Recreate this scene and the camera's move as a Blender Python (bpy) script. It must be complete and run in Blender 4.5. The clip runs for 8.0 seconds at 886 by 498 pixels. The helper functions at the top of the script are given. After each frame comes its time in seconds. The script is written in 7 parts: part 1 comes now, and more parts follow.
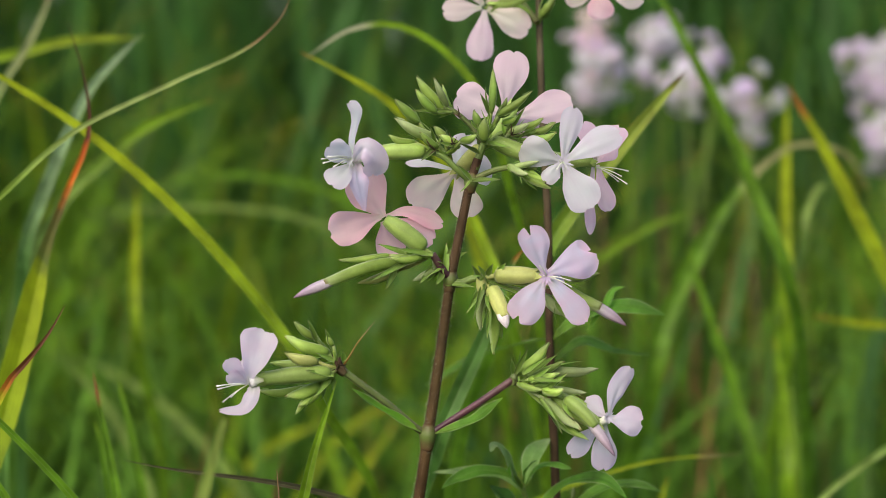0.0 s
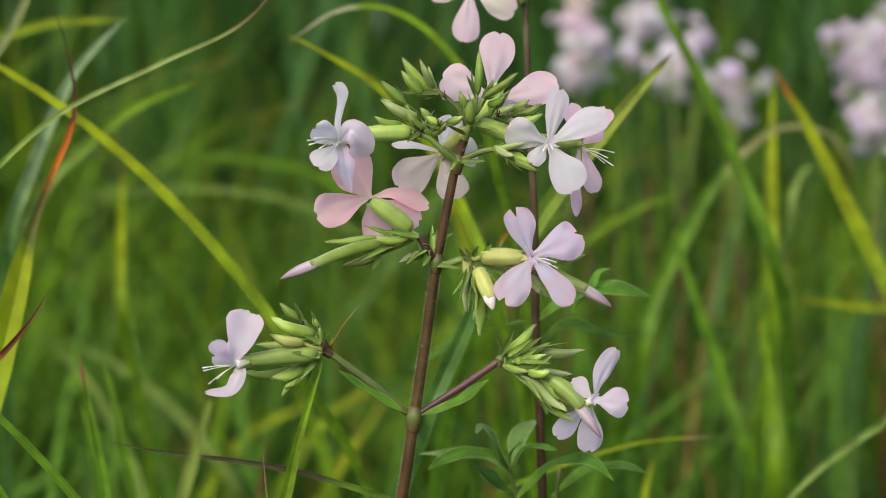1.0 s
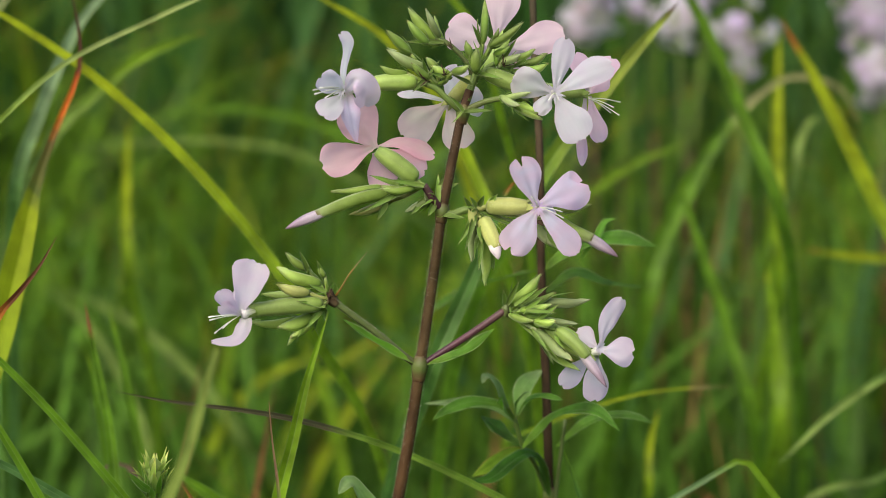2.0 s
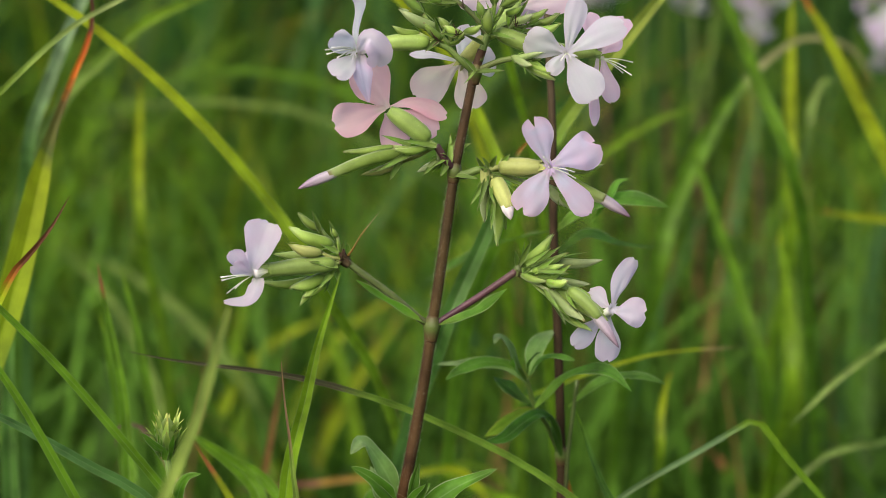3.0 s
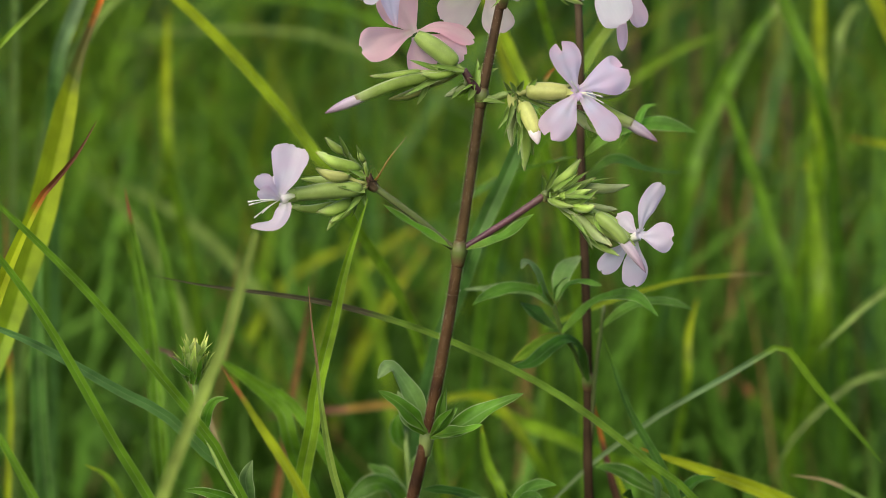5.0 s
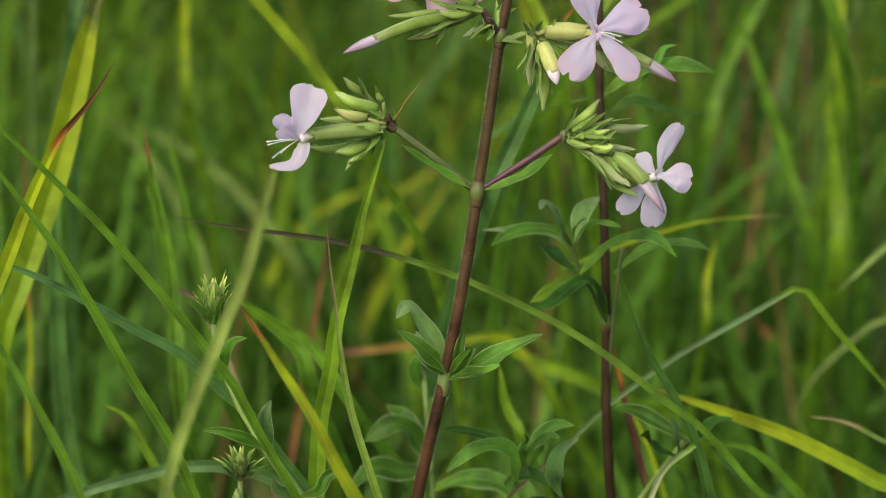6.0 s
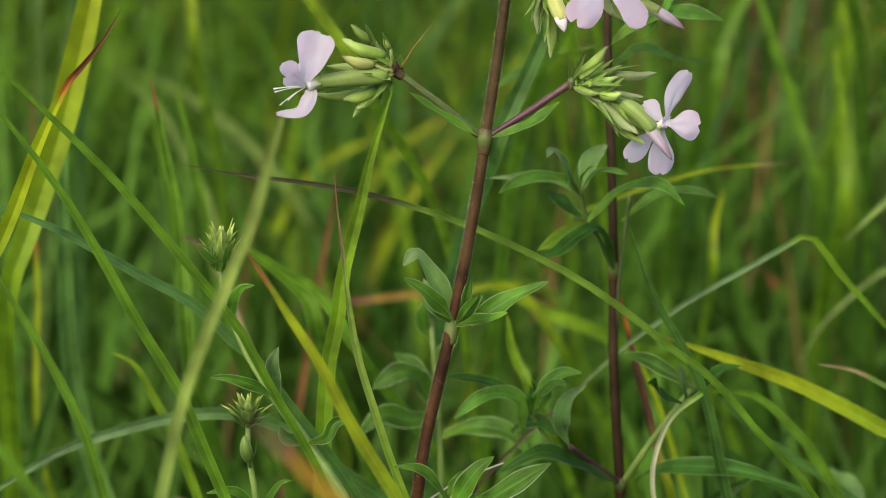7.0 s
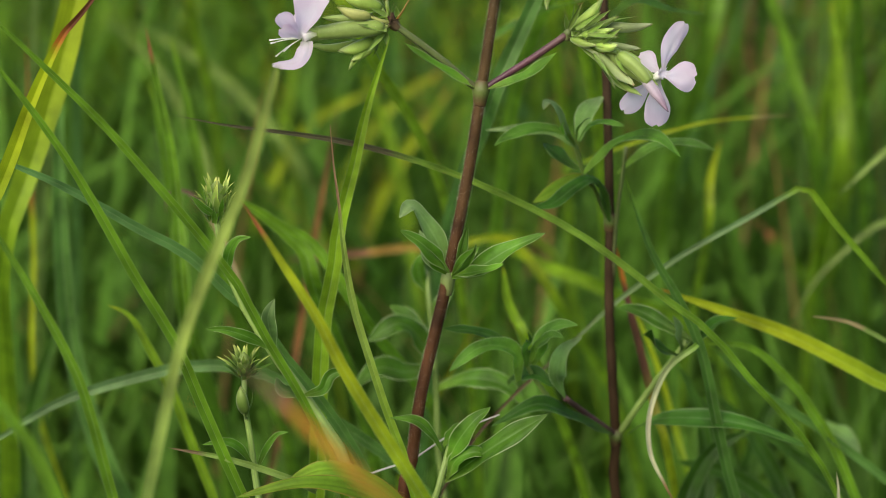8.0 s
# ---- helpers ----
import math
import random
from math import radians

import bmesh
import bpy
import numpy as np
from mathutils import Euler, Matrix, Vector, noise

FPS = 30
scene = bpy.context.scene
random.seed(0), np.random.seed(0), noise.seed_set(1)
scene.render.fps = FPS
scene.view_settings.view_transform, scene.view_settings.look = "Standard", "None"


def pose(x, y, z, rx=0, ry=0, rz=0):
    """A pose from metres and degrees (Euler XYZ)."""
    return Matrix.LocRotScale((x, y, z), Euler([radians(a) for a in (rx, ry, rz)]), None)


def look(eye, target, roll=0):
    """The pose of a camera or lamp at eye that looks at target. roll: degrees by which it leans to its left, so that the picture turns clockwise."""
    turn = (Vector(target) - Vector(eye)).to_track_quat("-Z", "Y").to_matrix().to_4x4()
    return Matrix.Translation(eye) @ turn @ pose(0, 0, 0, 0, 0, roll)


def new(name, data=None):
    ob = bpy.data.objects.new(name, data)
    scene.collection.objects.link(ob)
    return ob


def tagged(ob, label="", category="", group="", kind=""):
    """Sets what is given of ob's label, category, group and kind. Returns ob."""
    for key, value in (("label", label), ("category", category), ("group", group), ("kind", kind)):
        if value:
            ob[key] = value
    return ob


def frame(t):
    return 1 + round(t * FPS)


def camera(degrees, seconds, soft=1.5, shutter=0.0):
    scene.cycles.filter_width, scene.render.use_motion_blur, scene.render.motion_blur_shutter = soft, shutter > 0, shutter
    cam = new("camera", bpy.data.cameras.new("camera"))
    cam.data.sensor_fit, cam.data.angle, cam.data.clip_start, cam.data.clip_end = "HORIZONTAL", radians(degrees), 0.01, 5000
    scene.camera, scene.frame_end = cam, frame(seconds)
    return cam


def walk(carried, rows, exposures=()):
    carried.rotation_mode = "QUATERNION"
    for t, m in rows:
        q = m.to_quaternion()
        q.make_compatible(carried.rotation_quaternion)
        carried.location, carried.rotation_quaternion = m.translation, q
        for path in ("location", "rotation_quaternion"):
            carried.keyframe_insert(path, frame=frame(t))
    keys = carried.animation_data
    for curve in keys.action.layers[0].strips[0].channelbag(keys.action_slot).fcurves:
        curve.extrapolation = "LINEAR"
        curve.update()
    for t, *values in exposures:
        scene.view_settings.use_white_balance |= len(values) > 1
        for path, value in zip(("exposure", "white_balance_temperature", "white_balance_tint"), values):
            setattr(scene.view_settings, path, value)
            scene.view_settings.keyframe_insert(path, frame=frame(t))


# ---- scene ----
# The camera stands still at the height of the flower heads and tilts slowly down the plant.
cam = camera(20.0, 8.0, soft=0.6)
cam.data.dof.use_dof = True
cam.data.dof.focus_distance = 0.765
cam.data.dof.aperture_fstop = 12.0
ROWS = [
    (0, 0.6200, 0.000, -3.000, 0.000),
    (0.5, 0.6199, -0.174, -3.122, 0.005),
    (1, 0.6196, -0.319, -3.389, 0.002),
    (1.5, 0.6191, -0.297, -3.941, -0.003),
    (3, 0.6178, 0.091, -5.309, -0.001),
    (3.5, 0.6174, 0.168, -5.708, 0.005),
    (4, 0.6171, 0.320, -6.076, 0.005),
    (4.5, 0.6168, 0.493, -6.411, -0.004),
    (6, 0.6151, 1.138, -8.182, -0.003),
    (6.5, 0.6145, 1.248, -8.752, -0.015),
    (7, 0.6140, 1.308, -9.300, -0.003),
    (7.5, 0.6136, 1.268, -9.778, -0.003),
    (8, 0.6130, 1.216, -10.326, -0.005),
]
walk(cam, [(t, pose(0, 0, z, 90 + tilt, 0, pan)) for t, z, pan, tilt, roll in ROWS], [(0.0, 0.30, 6600, 10), (2.0, 0.31, 6600, 10), (4.0, 0.31, 6600, 10), (6.0, 0.31, 6600, 10), (8.0, 0.41, 6600, 10)])

# ---------------------------------------------------------------- light
SUN_UP, SUN_ROUND = radians(40), radians(-152)
world = bpy.data.worlds.new("sky")
scene.world = world
world.use_nodes = True
wn = world.node_tree.nodes
sky = wn.new("ShaderNodeTexSky")
sky.sky_type = "NISHITA"
sky.sun_disc = False
sky.sun_elevation, sky.sun_rotation = SUN_UP, SUN_ROUND
sky.dust_density = 3.0
world.node_tree.links.new(sky.outputs[0], wn["Background"].inputs["Color"])
wn["Background"].inputs["Strength"].default_value = 0.155
sun_data = bpy.data.lights.new("sun", "SUN")
sun_data.energy, sun_data.angle, sun_data.color = 2.6, radians(45), (1.0, 0.94, 0.85)
sun = new("sun", sun_data)
to_sun = Vector((math.sin(SUN_ROUND) * math.cos(SUN_UP), math.cos(SUN_ROUND) * math.cos(SUN_UP), math.sin(SUN_UP)))
sun.matrix_world = look(to_sun * 20, (0, 0, 0))


# ---------------------------------------------------------------- materials
def shader(name):
    m = bpy.data.materials.new(name)
    m.use_nodes = True
    m.node_tree.nodes.clear()
    return m, m.node_tree.nodes, m.node_tree.links


def ramp_of(n, stops):
    r = n.new("ShaderNodeValToRGB")
    r.color_ramp.elements[0].position, r.color_ramp.elements[0].color = stops[0][0], (*stops[0][1], 1)
    r.color_ramp.elements[1].position, r.color_ramp.elements[1].color = stops[-1][0], (*stops[-1][1], 1)
    for at, colour in stops[1:-1]:
        r.color_ramp.elements.new(at).color = (*colour, 1)
    return r


def leafy(name, stops, thin=0.35, rough=0.45, veins=0.0, vein_count=9.0, patch=0.25, grain=220.0, spread=0.25, islands=False, glow=1.5, shine=0.28, rim=0.0, relief=0.3, fuzz=0.0, mottle=0.12, rim_from=0.86, rim_colour=(0.42, 0.50, 0.26), speck=0.0, speck_colour=(0.2, 0.12, 0.04), midrib=0.0, flush=0.0):
    """Plant tissue: colours along the length, veins along it, blotches and grain, and light that passes through."""
    m, n, l = shader(name)
    along = n.new("ShaderNodeAttribute")
    along.attribute_name = "along"
    across = n.new("ShaderNodeAttribute")
    across.attribute_name = "across"
    place = n.new("ShaderNodeTexCoord")
    blot = n.new("ShaderNodeTexNoise")
    blot.inputs["Scale"].default_value, blot.inputs["Detail"].default_value = 90.0, 3.0
    l.new(place.outputs["Object"], blot.inputs["Vector"])
    fine = n.new("ShaderNodeTexNoise")
    fine.inputs["Scale"].default_value, fine.inputs["Detail"].default_value = grain * 8, 2.0
    l.new(place.outputs["Object"], fine.inputs["Vector"])
    # uneven edges between the colours
    shift = n.new("ShaderNodeMath")
    shift.operation = "MULTIPLY_ADD"
    shift.inputs[1].default_value, shift.inputs[2].default_value = 0.12, -0.06
    l.new(blot.outputs["Fac"], shift.inputs[0])
    at = n.new("ShaderNodeMath")
    at.operation = "ADD"
    l.new(along.outputs["Fac"], at.inputs[0])
    l.new(shift.outputs[0], at.inputs[1])
    ramp = ramp_of(n, stops)
    l.new(at.outputs[0], ramp.inputs[0])
    # brightness: random per piece, blotches, veins, grain
    rnd = n.new("ShaderNodeNewGeometry") if islands else n.new("ShaderNodeObjectInfo")
    out = rnd.outputs["Random Per Island"] if islands else rnd.outputs["Random"]
    gain = n.new("ShaderNodeMapRange")
    gain.inputs["To Min"].default_value, gain.inputs["To Max"].default_value = 1 - spread, 1 + spread
    l.new(out, gain.inputs["Value"])
    g2 = n.new("ShaderNodeMapRange")
    g2.inputs["From Min"].default_value, g2.inputs["From Max"].default_value = 0.3, 0.7
    g2.inputs["To Min"].default_value, g2.inputs["To Max"].default_value = 1 - patch, 1 + patch
    l.new(blot.outputs["Fac"], g2.inputs["Value"])
    wave = n.new("ShaderNodeMath")
    wave.operation = "MULTIPLY"
    wave.inputs[1].default_value = vein_count * 6.2832
    l.new(across.outputs["Fac"], wave.inputs[0])
    cosine = n.new("ShaderNodeMath")
    cosine.operation = "COSINE"
    l.new(wave.outputs[0], cosine.inputs[0])
    g3 = n.new("ShaderNodeMath")
    g3.operation = "MULTIPLY_ADD"
    g3.inputs[1].default_value, g3.inputs[2].default_value = veins, 1.0
    l.new(cosine.outputs[0], g3.inputs[0])
    g4 = n.new("ShaderNodeMapRange")
    g4.inputs["To Min"].default_value, g4.inputs["To Max"].default_value = 1 - mottle, 1 + mottle
    l.new(fine.outputs["Fac"], g4.inputs["Value"])
    total = gain.outputs[0]
    for other in (g2.outputs[0], g3.outputs[0], g4.outputs[0]):
        mul = n.new("ShaderNodeMath")
        mul.operation = "MULTIPLY"
        l.new(total, mul.inputs[0])
        l.new(other, mul.inputs[1])
        total = mul.outputs[0]
    tint = n.new("ShaderNodeVectorMath")
    tint.operation = "SCALE"
    l.new(ramp.outputs[0], tint.inputs[0])
    l.new(total, tint.inputs["Scale"])
    colour = tint.outputs[0]
    if rim:
        side = n.new("ShaderNodeMath")
        side.operation = "ABSOLUTE"
        l.new(across.outputs["Fac"], side.inputs[0])
        lip = n.new("ShaderNodeMapRange")
        lip.inputs["From Min"].default_value, lip.inputs["From Max"].default_value = rim_from, 0.97
        lip.inputs["To Max"].default_value = rim
        l.new(side.outputs[0], lip.inputs["Value"])
        pale = n.new("ShaderNodeMix")
        pale.data_type = "RGBA"
        l.new(lip.outputs[0], pale.inputs["Factor"])
        l.new(colour, pale.inputs["A"])
        pale.inputs["B"].default_value = (*rim_colour, 1)
        colour = pale.outputs["Result"]
    if flush:
        wash = n.new("ShaderNodeTexNoise")
        wash.inputs["Scale"].default_value, wash.inputs["Detail"].default_value = 130.0, 1.0
        l.new(place.outputs["Object"], wash.inputs["Vector"])
        amount = n.new("ShaderNodeMapRange")
        amount.inputs["From Min"].default_value, amount.inputs["From Max"].default_value = 0.42, 0.68
        amount.inputs["To Max"].default_value = flush
        l.new(wash.outputs["Fac"], amount.inputs["Value"])
        blush = n.new("ShaderNodeMix")
        blush.data_type = "RGBA"
        l.new(amount.outputs[0], blush.inputs["Factor"])
        l.new(colour, blush.inputs["A"])
        blush.inputs["B"].default_value = (*rim_colour, 1)
        colour = blush.outputs["Result"]
    if midrib:
        off = n.new("ShaderNodeMath")
        off.operation = "ABSOLUTE"
        l.new(across.outputs["Fac"], off.inputs[0])
        near = n.new("ShaderNodeMapRange")
        near.inputs["From Min"].default_value, near.inputs["From Max"].default_value = 0.10, 0.03
        near.inputs["To Max"].default_value = midrib
        l.new(off.outputs[0], near.inputs["Value"])
        rib = n.new("ShaderNodeMix")
        rib.data_type = "RGBA"
        l.new(near.outputs[0], rib.inputs["Factor"])
        l.new(colour, rib.inputs["A"])
        rib.inputs["B"].default_value = (*rim_colour, 1)
        colour = rib.outputs["Result"]
    if speck:
        dots = n.new("ShaderNodeTexNoise")
        dots.inputs["Scale"].default_value, dots.inputs["Detail"].default_value = 700.0, 1.0
        l.new(place.outputs["Object"], dots.inputs["Vector"])
        cut = n.new("ShaderNodeMapRange")
        cut.inputs["From Min"].default_value, cut.inputs["From Max"].default_value = 0.66, 0.72
        cut.inputs["To Max"].default_value = speck
        l.new(dots.outputs["Fac"], cut.inputs["Value"])
        mix = n.new("ShaderNodeMix")
        mix.data_type = "RGBA"
        l.new(cut.outputs[0], mix.inputs["Factor"])
        l.new(colour, mix.inputs["A"])
        mix.inputs["B"].default_value = (*speck_colour, 1)
        colour = mix.outputs["Result"]
    skin = n.new("ShaderNodeBsdfPrincipled")
    skin.inputs["Roughness"].default_value = rough
    skin.inputs["Specular IOR Level"].default_value = shine
    skin.inputs["Sheen Weight"].default_value, skin.inputs["Sheen Roughness"].default_value = fuzz, 0.4
    skin.inputs["Sheen Tint"].default_value = (0.9, 0.95, 0.75, 1)
    l.new(colour, skin.inputs["Base Color"])
    bump = n.new("ShaderNodeBump")
    bump.inputs["Strength"].default_value, bump.inputs["Distance"].default_value = relief, 0.0003
    height = n.new("ShaderNodeMath")
    height.operation = "MULTIPLY_ADD"
    height.inputs[1].default_value = min(0.5, 2.5 * veins)
    l.new(cosine.outputs[0], height.inputs[0])
    l.new(fine.outputs["Fac"], height.inputs[2])
    l.new(height.outputs[0], bump.inputs["Height"])
    l.new(bump.outputs[0], skin.inputs["Normal"])
    end = n.new("ShaderNodeOutputMaterial")
    if thin:
        through_light = n.new("ShaderNodeBsdfTranslucent")
        lift = n.new("ShaderNodeVectorMath")
        lift.operation = "SCALE"
        lift.inputs["Scale"].default_value = glow
        l.new(colour, lift.inputs[0])
        l.new(lift.outputs[0], through_light.inputs["Color"])
        mixed = n.new("ShaderNodeMixShader")
        mixed.inputs[0].default_value = thin
        l.new(skin.outputs[0], mixed.inputs[1])
        l.new(through_light.outputs[0], mixed.inputs[2])
        l.new(mixed.outputs[0], end.inputs["Surface"])
    else:
        l.new(skin.outputs[0], end.inputs["Surface"])
    return m


FRESH, YELLOW, MID, TEAL = (0.16, 0.275, 0.012), (0.28, 0.34, 0.010), (0.10, 0.205, 0.012), (0.075, 0.165, 0.030)
GREY, ORANGE, BROWN, DRY, PALE = (0.16, 0.24, 0.05), (0.40, 0.13, 0.02), (0.10, 0.035, 0.02), (0.30, 0.23, 0.11), (0.42, 0.40, 0.24)

M_STEM = leafy("stem_skin", [(0.0, (0.050, 0.014, 0.006)), (0.6, (0.060, 0.019, 0.008)), (0.78, (0.070, 0.032, 0.012)), (0.9, (0.072, 0.046, 0.018)), (1.0, (0.062, 0.034, 0.018))], thin=0, rough=0.6, shine=0.12, veins=0.07, vein_count=3, patch=0.55, speck=0.22, speck_colour=(0.16, 0.095, 0.05), relief=0.5)
M_STEM_DARK = leafy("dark_stem_skin", [(0.0, (0.024, 0.018, 0.007)), (0.6, (0.036, 0.020, 0.008)), (0.85, (0.080, 0.050, 0.028)), (1.0, (0.11, 0.10, 0.06))], thin=0, rough=0.7, shine=0.1, veins=0.06, vein_count=5, patch=0.4)
M_NODE = leafy("node_skin", [(0.0, (0.070, 0.030, 0.014)), (0.3, (0.080, 0.070, 0.022)), (0.5, (0.105, 0.145, 0.034)), (0.72, (0.105, 0.135, 0.034)), (1.0, (0.085, 0.055, 0.022))], thin=0, rough=0.5, patch=0.4)
M_BRANCH = leafy("branch_skin", [(0.0, (0.075, 0.080, 0.026)), (0.4, (0.095, 0.125, 0.036)), (1.0, (0.105, 0.140, 0.040))], thin=0, rough=0.5, veins=0.08, vein_count=3, patch=0.4)
M_PURPLE = leafy("purple_stalk_skin", [(0.0, (0.060, 0.022, 0.030)), (0.6, (0.085, 0.033, 0.042)), (1.0, (0.095, 0.050, 0.045))], thin=0, rough=0.45, veins=0.06, vein_count=3, patch=0.45)
M_STALK = leafy("green_stalk_skin", [(0.0, (0.14, 0.20, 0.05)), (1.0, (0.17, 0.25, 0.06))], thin=0, rough=0.5, veins=0.1, vein_count=4)
M_CALYX = leafy("calyx_skin", [(0.0, (0.20, 0.30, 0.05)), (0.3, (0.26, 0.365, 0.085)), (0.8, (0.28, 0.38, 0.095)), (1.0, (0.22, 0.32, 0.07))], thin=0.12, rough=0.5, veins=0.06, vein_count=3.5, patch=0.24, relief=0.2, fuzz=0.3)
M_CALYX_OLIVE = leafy("olive_calyx_skin", [(0.0, (0.27, 0.30, 0.08)), (0.5, (0.36, 0.38, 0.12)), (1.0, (0.30, 0.32, 0.10))], thin=0.12, rough=0.5, veins=0.06, vein_count=3.5, patch=0.24, relief=0.2, fuzz=0.3)
# Bud rims: a pale seam that also paints a lit edge along the outline.
M_BUD = leafy("bud_skin", [(0.0, (0.17, 0.27, 0.045)), (0.35, (0.25, 0.365, 0.062)), (0.75, (0.31, 0.425, 0.095)), (0.95, (0.36, 0.45, 0.16)), (1.0, (0.28, 0.20, 0.10))], thin=0.3, rough=0.5, veins=0.05, vein_count=2.5, patch=0.4, spread=0.38, relief=0.2, fuzz=0.2, rim=0.8, rim_from=0.72, rim_colour=(0.48, 0.56, 0.30))
M_BUD_GREY = leafy("grey_green_bud_skin", [(0.0, (0.20, 0.27, 0.08)), (0.5, (0.29, 0.37, 0.14)), (0.95, (0.40, 0.46, 0.24)), (1.0, (0.26, 0.18, 0.10))], thin=0.3, rough=0.55, veins=0.05, vein_count=2.5, patch=0.4, spread=0.3, relief=0.2, fuzz=0.3, rim=0.7, rim_from=0.72, rim_colour=(0.48, 0.54, 0.34))
M_BUD_DARK = leafy("deep_green_bud_skin", [(0.0, (0.14, 0.23, 0.04)), (0.5, (0.19, 0.31, 0.052)), (0.92, (0.28, 0.38, 0.09)), (1.0, (0.22, 0.15, 0.08))], thin=0.3, rough=0.5, veins=0.05, vein_count=2.5, patch=0.4, spread=0.3, relief=0.2, fuzz=0.2, rim=0.8, rim_from=0.72, rim_colour=(0.48, 0.56, 0.30))
M_BRACT = leafy("bract_skin", [(0.0, (0.16, 0.24, 0.045)), (0.7, (0.15, 0.26, 0.040)), (0.92, (0.22, 0.29, 0.08)), (1.0, (0.22, 0.13, 0.08))], thin=0.35, rough=0.5, veins=0.03, vein_count=2, patch=0.4, spread=0.4, rim=0.55, rim_from=0.8, fuzz=0.1)
M_LEAF = leafy("leaf_skin", [(0.0, (0.13, 0.23, 0.024)), (0.4, (0.068, 0.172, 0.012)), (1.0, (0.080, 0.185, 0.013))], thin=0.4, rough=0.5, shine=0.2, veins=0.022, vein_count=2.5, patch=0.5, rim=0.75, rim_from=0.90, midrib=0.10, fuzz=0.06)
M_LEAF_SOFT = leafy("soft_green_leaf_skin", [(0.0, (0.14, 0.25, 0.028)), (0.5, (0.078, 0.192, 0.018)), (1.0, (0.095, 0.215, 0.024))], thin=0.42, rough=0.5, shine=0.2, veins=0.02, vein_count=2.5, patch=0.5, rim=0.4, midrib=0.08)
# Darker copy of the leaf green, with the shade on inner leaves in its colour.
M_LEAF_SHADED = leafy("shaded_leaf_skin", [(0.0, (0.055, 0.115, 0.012)), (0.5, (0.026, 0.084, 0.007)), (1.0, (0.034, 0.096, 0.008))], thin=0.35, rough=0.5, shine=0.18, veins=0.02, vein_count=2.5, patch=0.45, rim=0.25, midrib=0.08)
M_LEAF_YELLOW = leafy("yellowing_leaf_skin", [(0.0, (0.16, 0.24, 0.02)), (0.6, (0.13, 0.25, 0.015)), (1.0, (0.16, 0.26, 0.02))], thin=0.4, rough=0.55, shine=0.15, veins=0.1, vein_count=1.5, patch=0.3, rim=0.5, rim_from=0.86, rim_colour=(0.34, 0.20, 0.05))
M_LEAF_GREY = leafy("grey_leaf_skin", [(0.0, (0.14, 0.25, 0.045)), (0.6, (0.14, 0.25, 0.065)), (1.0, (0.22, 0.31, 0.12))], thin=0.42, rough=0.5, shine=0.2, veins=0.02, vein_count=2.5, patch=0.5, rim=0.75, rim_from=0.90, midrib=0.10, fuzz=0.15)
M_ROLLED = leafy("rolled_petal_skin", [(0.0, (0.56, 0.50, 0.54)), (0.5, (0.50, 0.40, 0.48)), (1.0, (0.33, 0.20, 0.29))], thin=0.2, rough=0.55, veins=0.10, vein_count=3, patch=0.12)
M_ROLLED_GREY = leafy("greyish_rolled_petal_skin", [(0.0, (0.40, 0.40, 0.34)), (0.4, (0.40, 0.34, 0.40)), (1.0, (0.22, 0.13, 0.19))], thin=0.2, rough=0.6, veins=0.10, vein_count=3, patch=0.2)
M_ROLLED_WHITE = leafy("white_petal_tip_skin", [(0.0, (0.62, 0.64, 0.45)), (0.4, (0.80, 0.74, 0.76)), (1.0, (0.72, 0.62, 0.68))], thin=0.2, rough=0.55, patch=0.1)
M_STAMEN = leafy("stamen_skin", [(0.0, (0.62, 0.68, 0.48)), (1.0, (0.84, 0.82, 0.80))], thin=0.2, rough=0.5)
M_DEAD = leafy("withered_skin", [(0.0, (0.06, 0.045, 0.02)), (0.5, (0.04, 0.022, 0.012)), (1.0, (0.09, 0.05, 0.03))], thin=0, rough=0.9, patch=0.5)


def petal_skin(name, base, mid, tip, lip):
    return leafy(name, [(0.0, base), (0.25, mid), (0.7, mid), (1.0, tip)], thin=0.62, rough=0.65, veins=0.006, vein_count=4.5, patch=0.03, grain=120, spread=0.04, glow=0.98, shine=0.12, relief=0.03, mottle=0.02, rim=0.45, rim_from=0.3, rim_colour=lip, flush=0.55)


P_WHITE = petal_skin("white_petal_skin", (0.64, 0.72, 0.54), (0.80, 0.80, 0.85), (0.81, 0.74, 0.83), (0.79, 0.69, 0.83))
P_PINK = petal_skin("pink_petal_skin", (0.80, 0.66, 0.60), (0.93, 0.61, 0.67), (0.93, 0.66, 0.72), (0.91, 0.52, 0.63))
P_BLUSH = petal_skin("blush_petal_skin", (0.80, 0.74, 0.70), (0.90, 0.71, 0.78), (0.90, 0.70, 0.78), (0.86, 0.60, 0.74))
P_ROSE = petal_skin("rose_petal_skin", (0.78, 0.68, 0.66), (0.88, 0.65, 0.77), (0.86, 0.66, 0.80), (0.82, 0.54, 0.74))
P_LILAC = petal_skin("lilac_petal_skin", (0.74, 0.72, 0.68), (0.74, 0.69, 0.89), (0.83, 0.62, 0.80), (0.84, 0.58, 0.80))
P_CREAM = petal_skin("cream_petal_skin", (0.74, 0.76, 0.50), (0.89, 0.80, 0.72), (0.88, 0.71, 0.71), (0.86, 0.64, 0.68))
P_PALE = petal_skin("pale_lilac_petal_skin", (0.74, 0.72, 0.68), (0.83, 0.75, 0.87), (0.84, 0.73, 0.83), (0.80, 0.62, 0.79))

blade_skins = {}


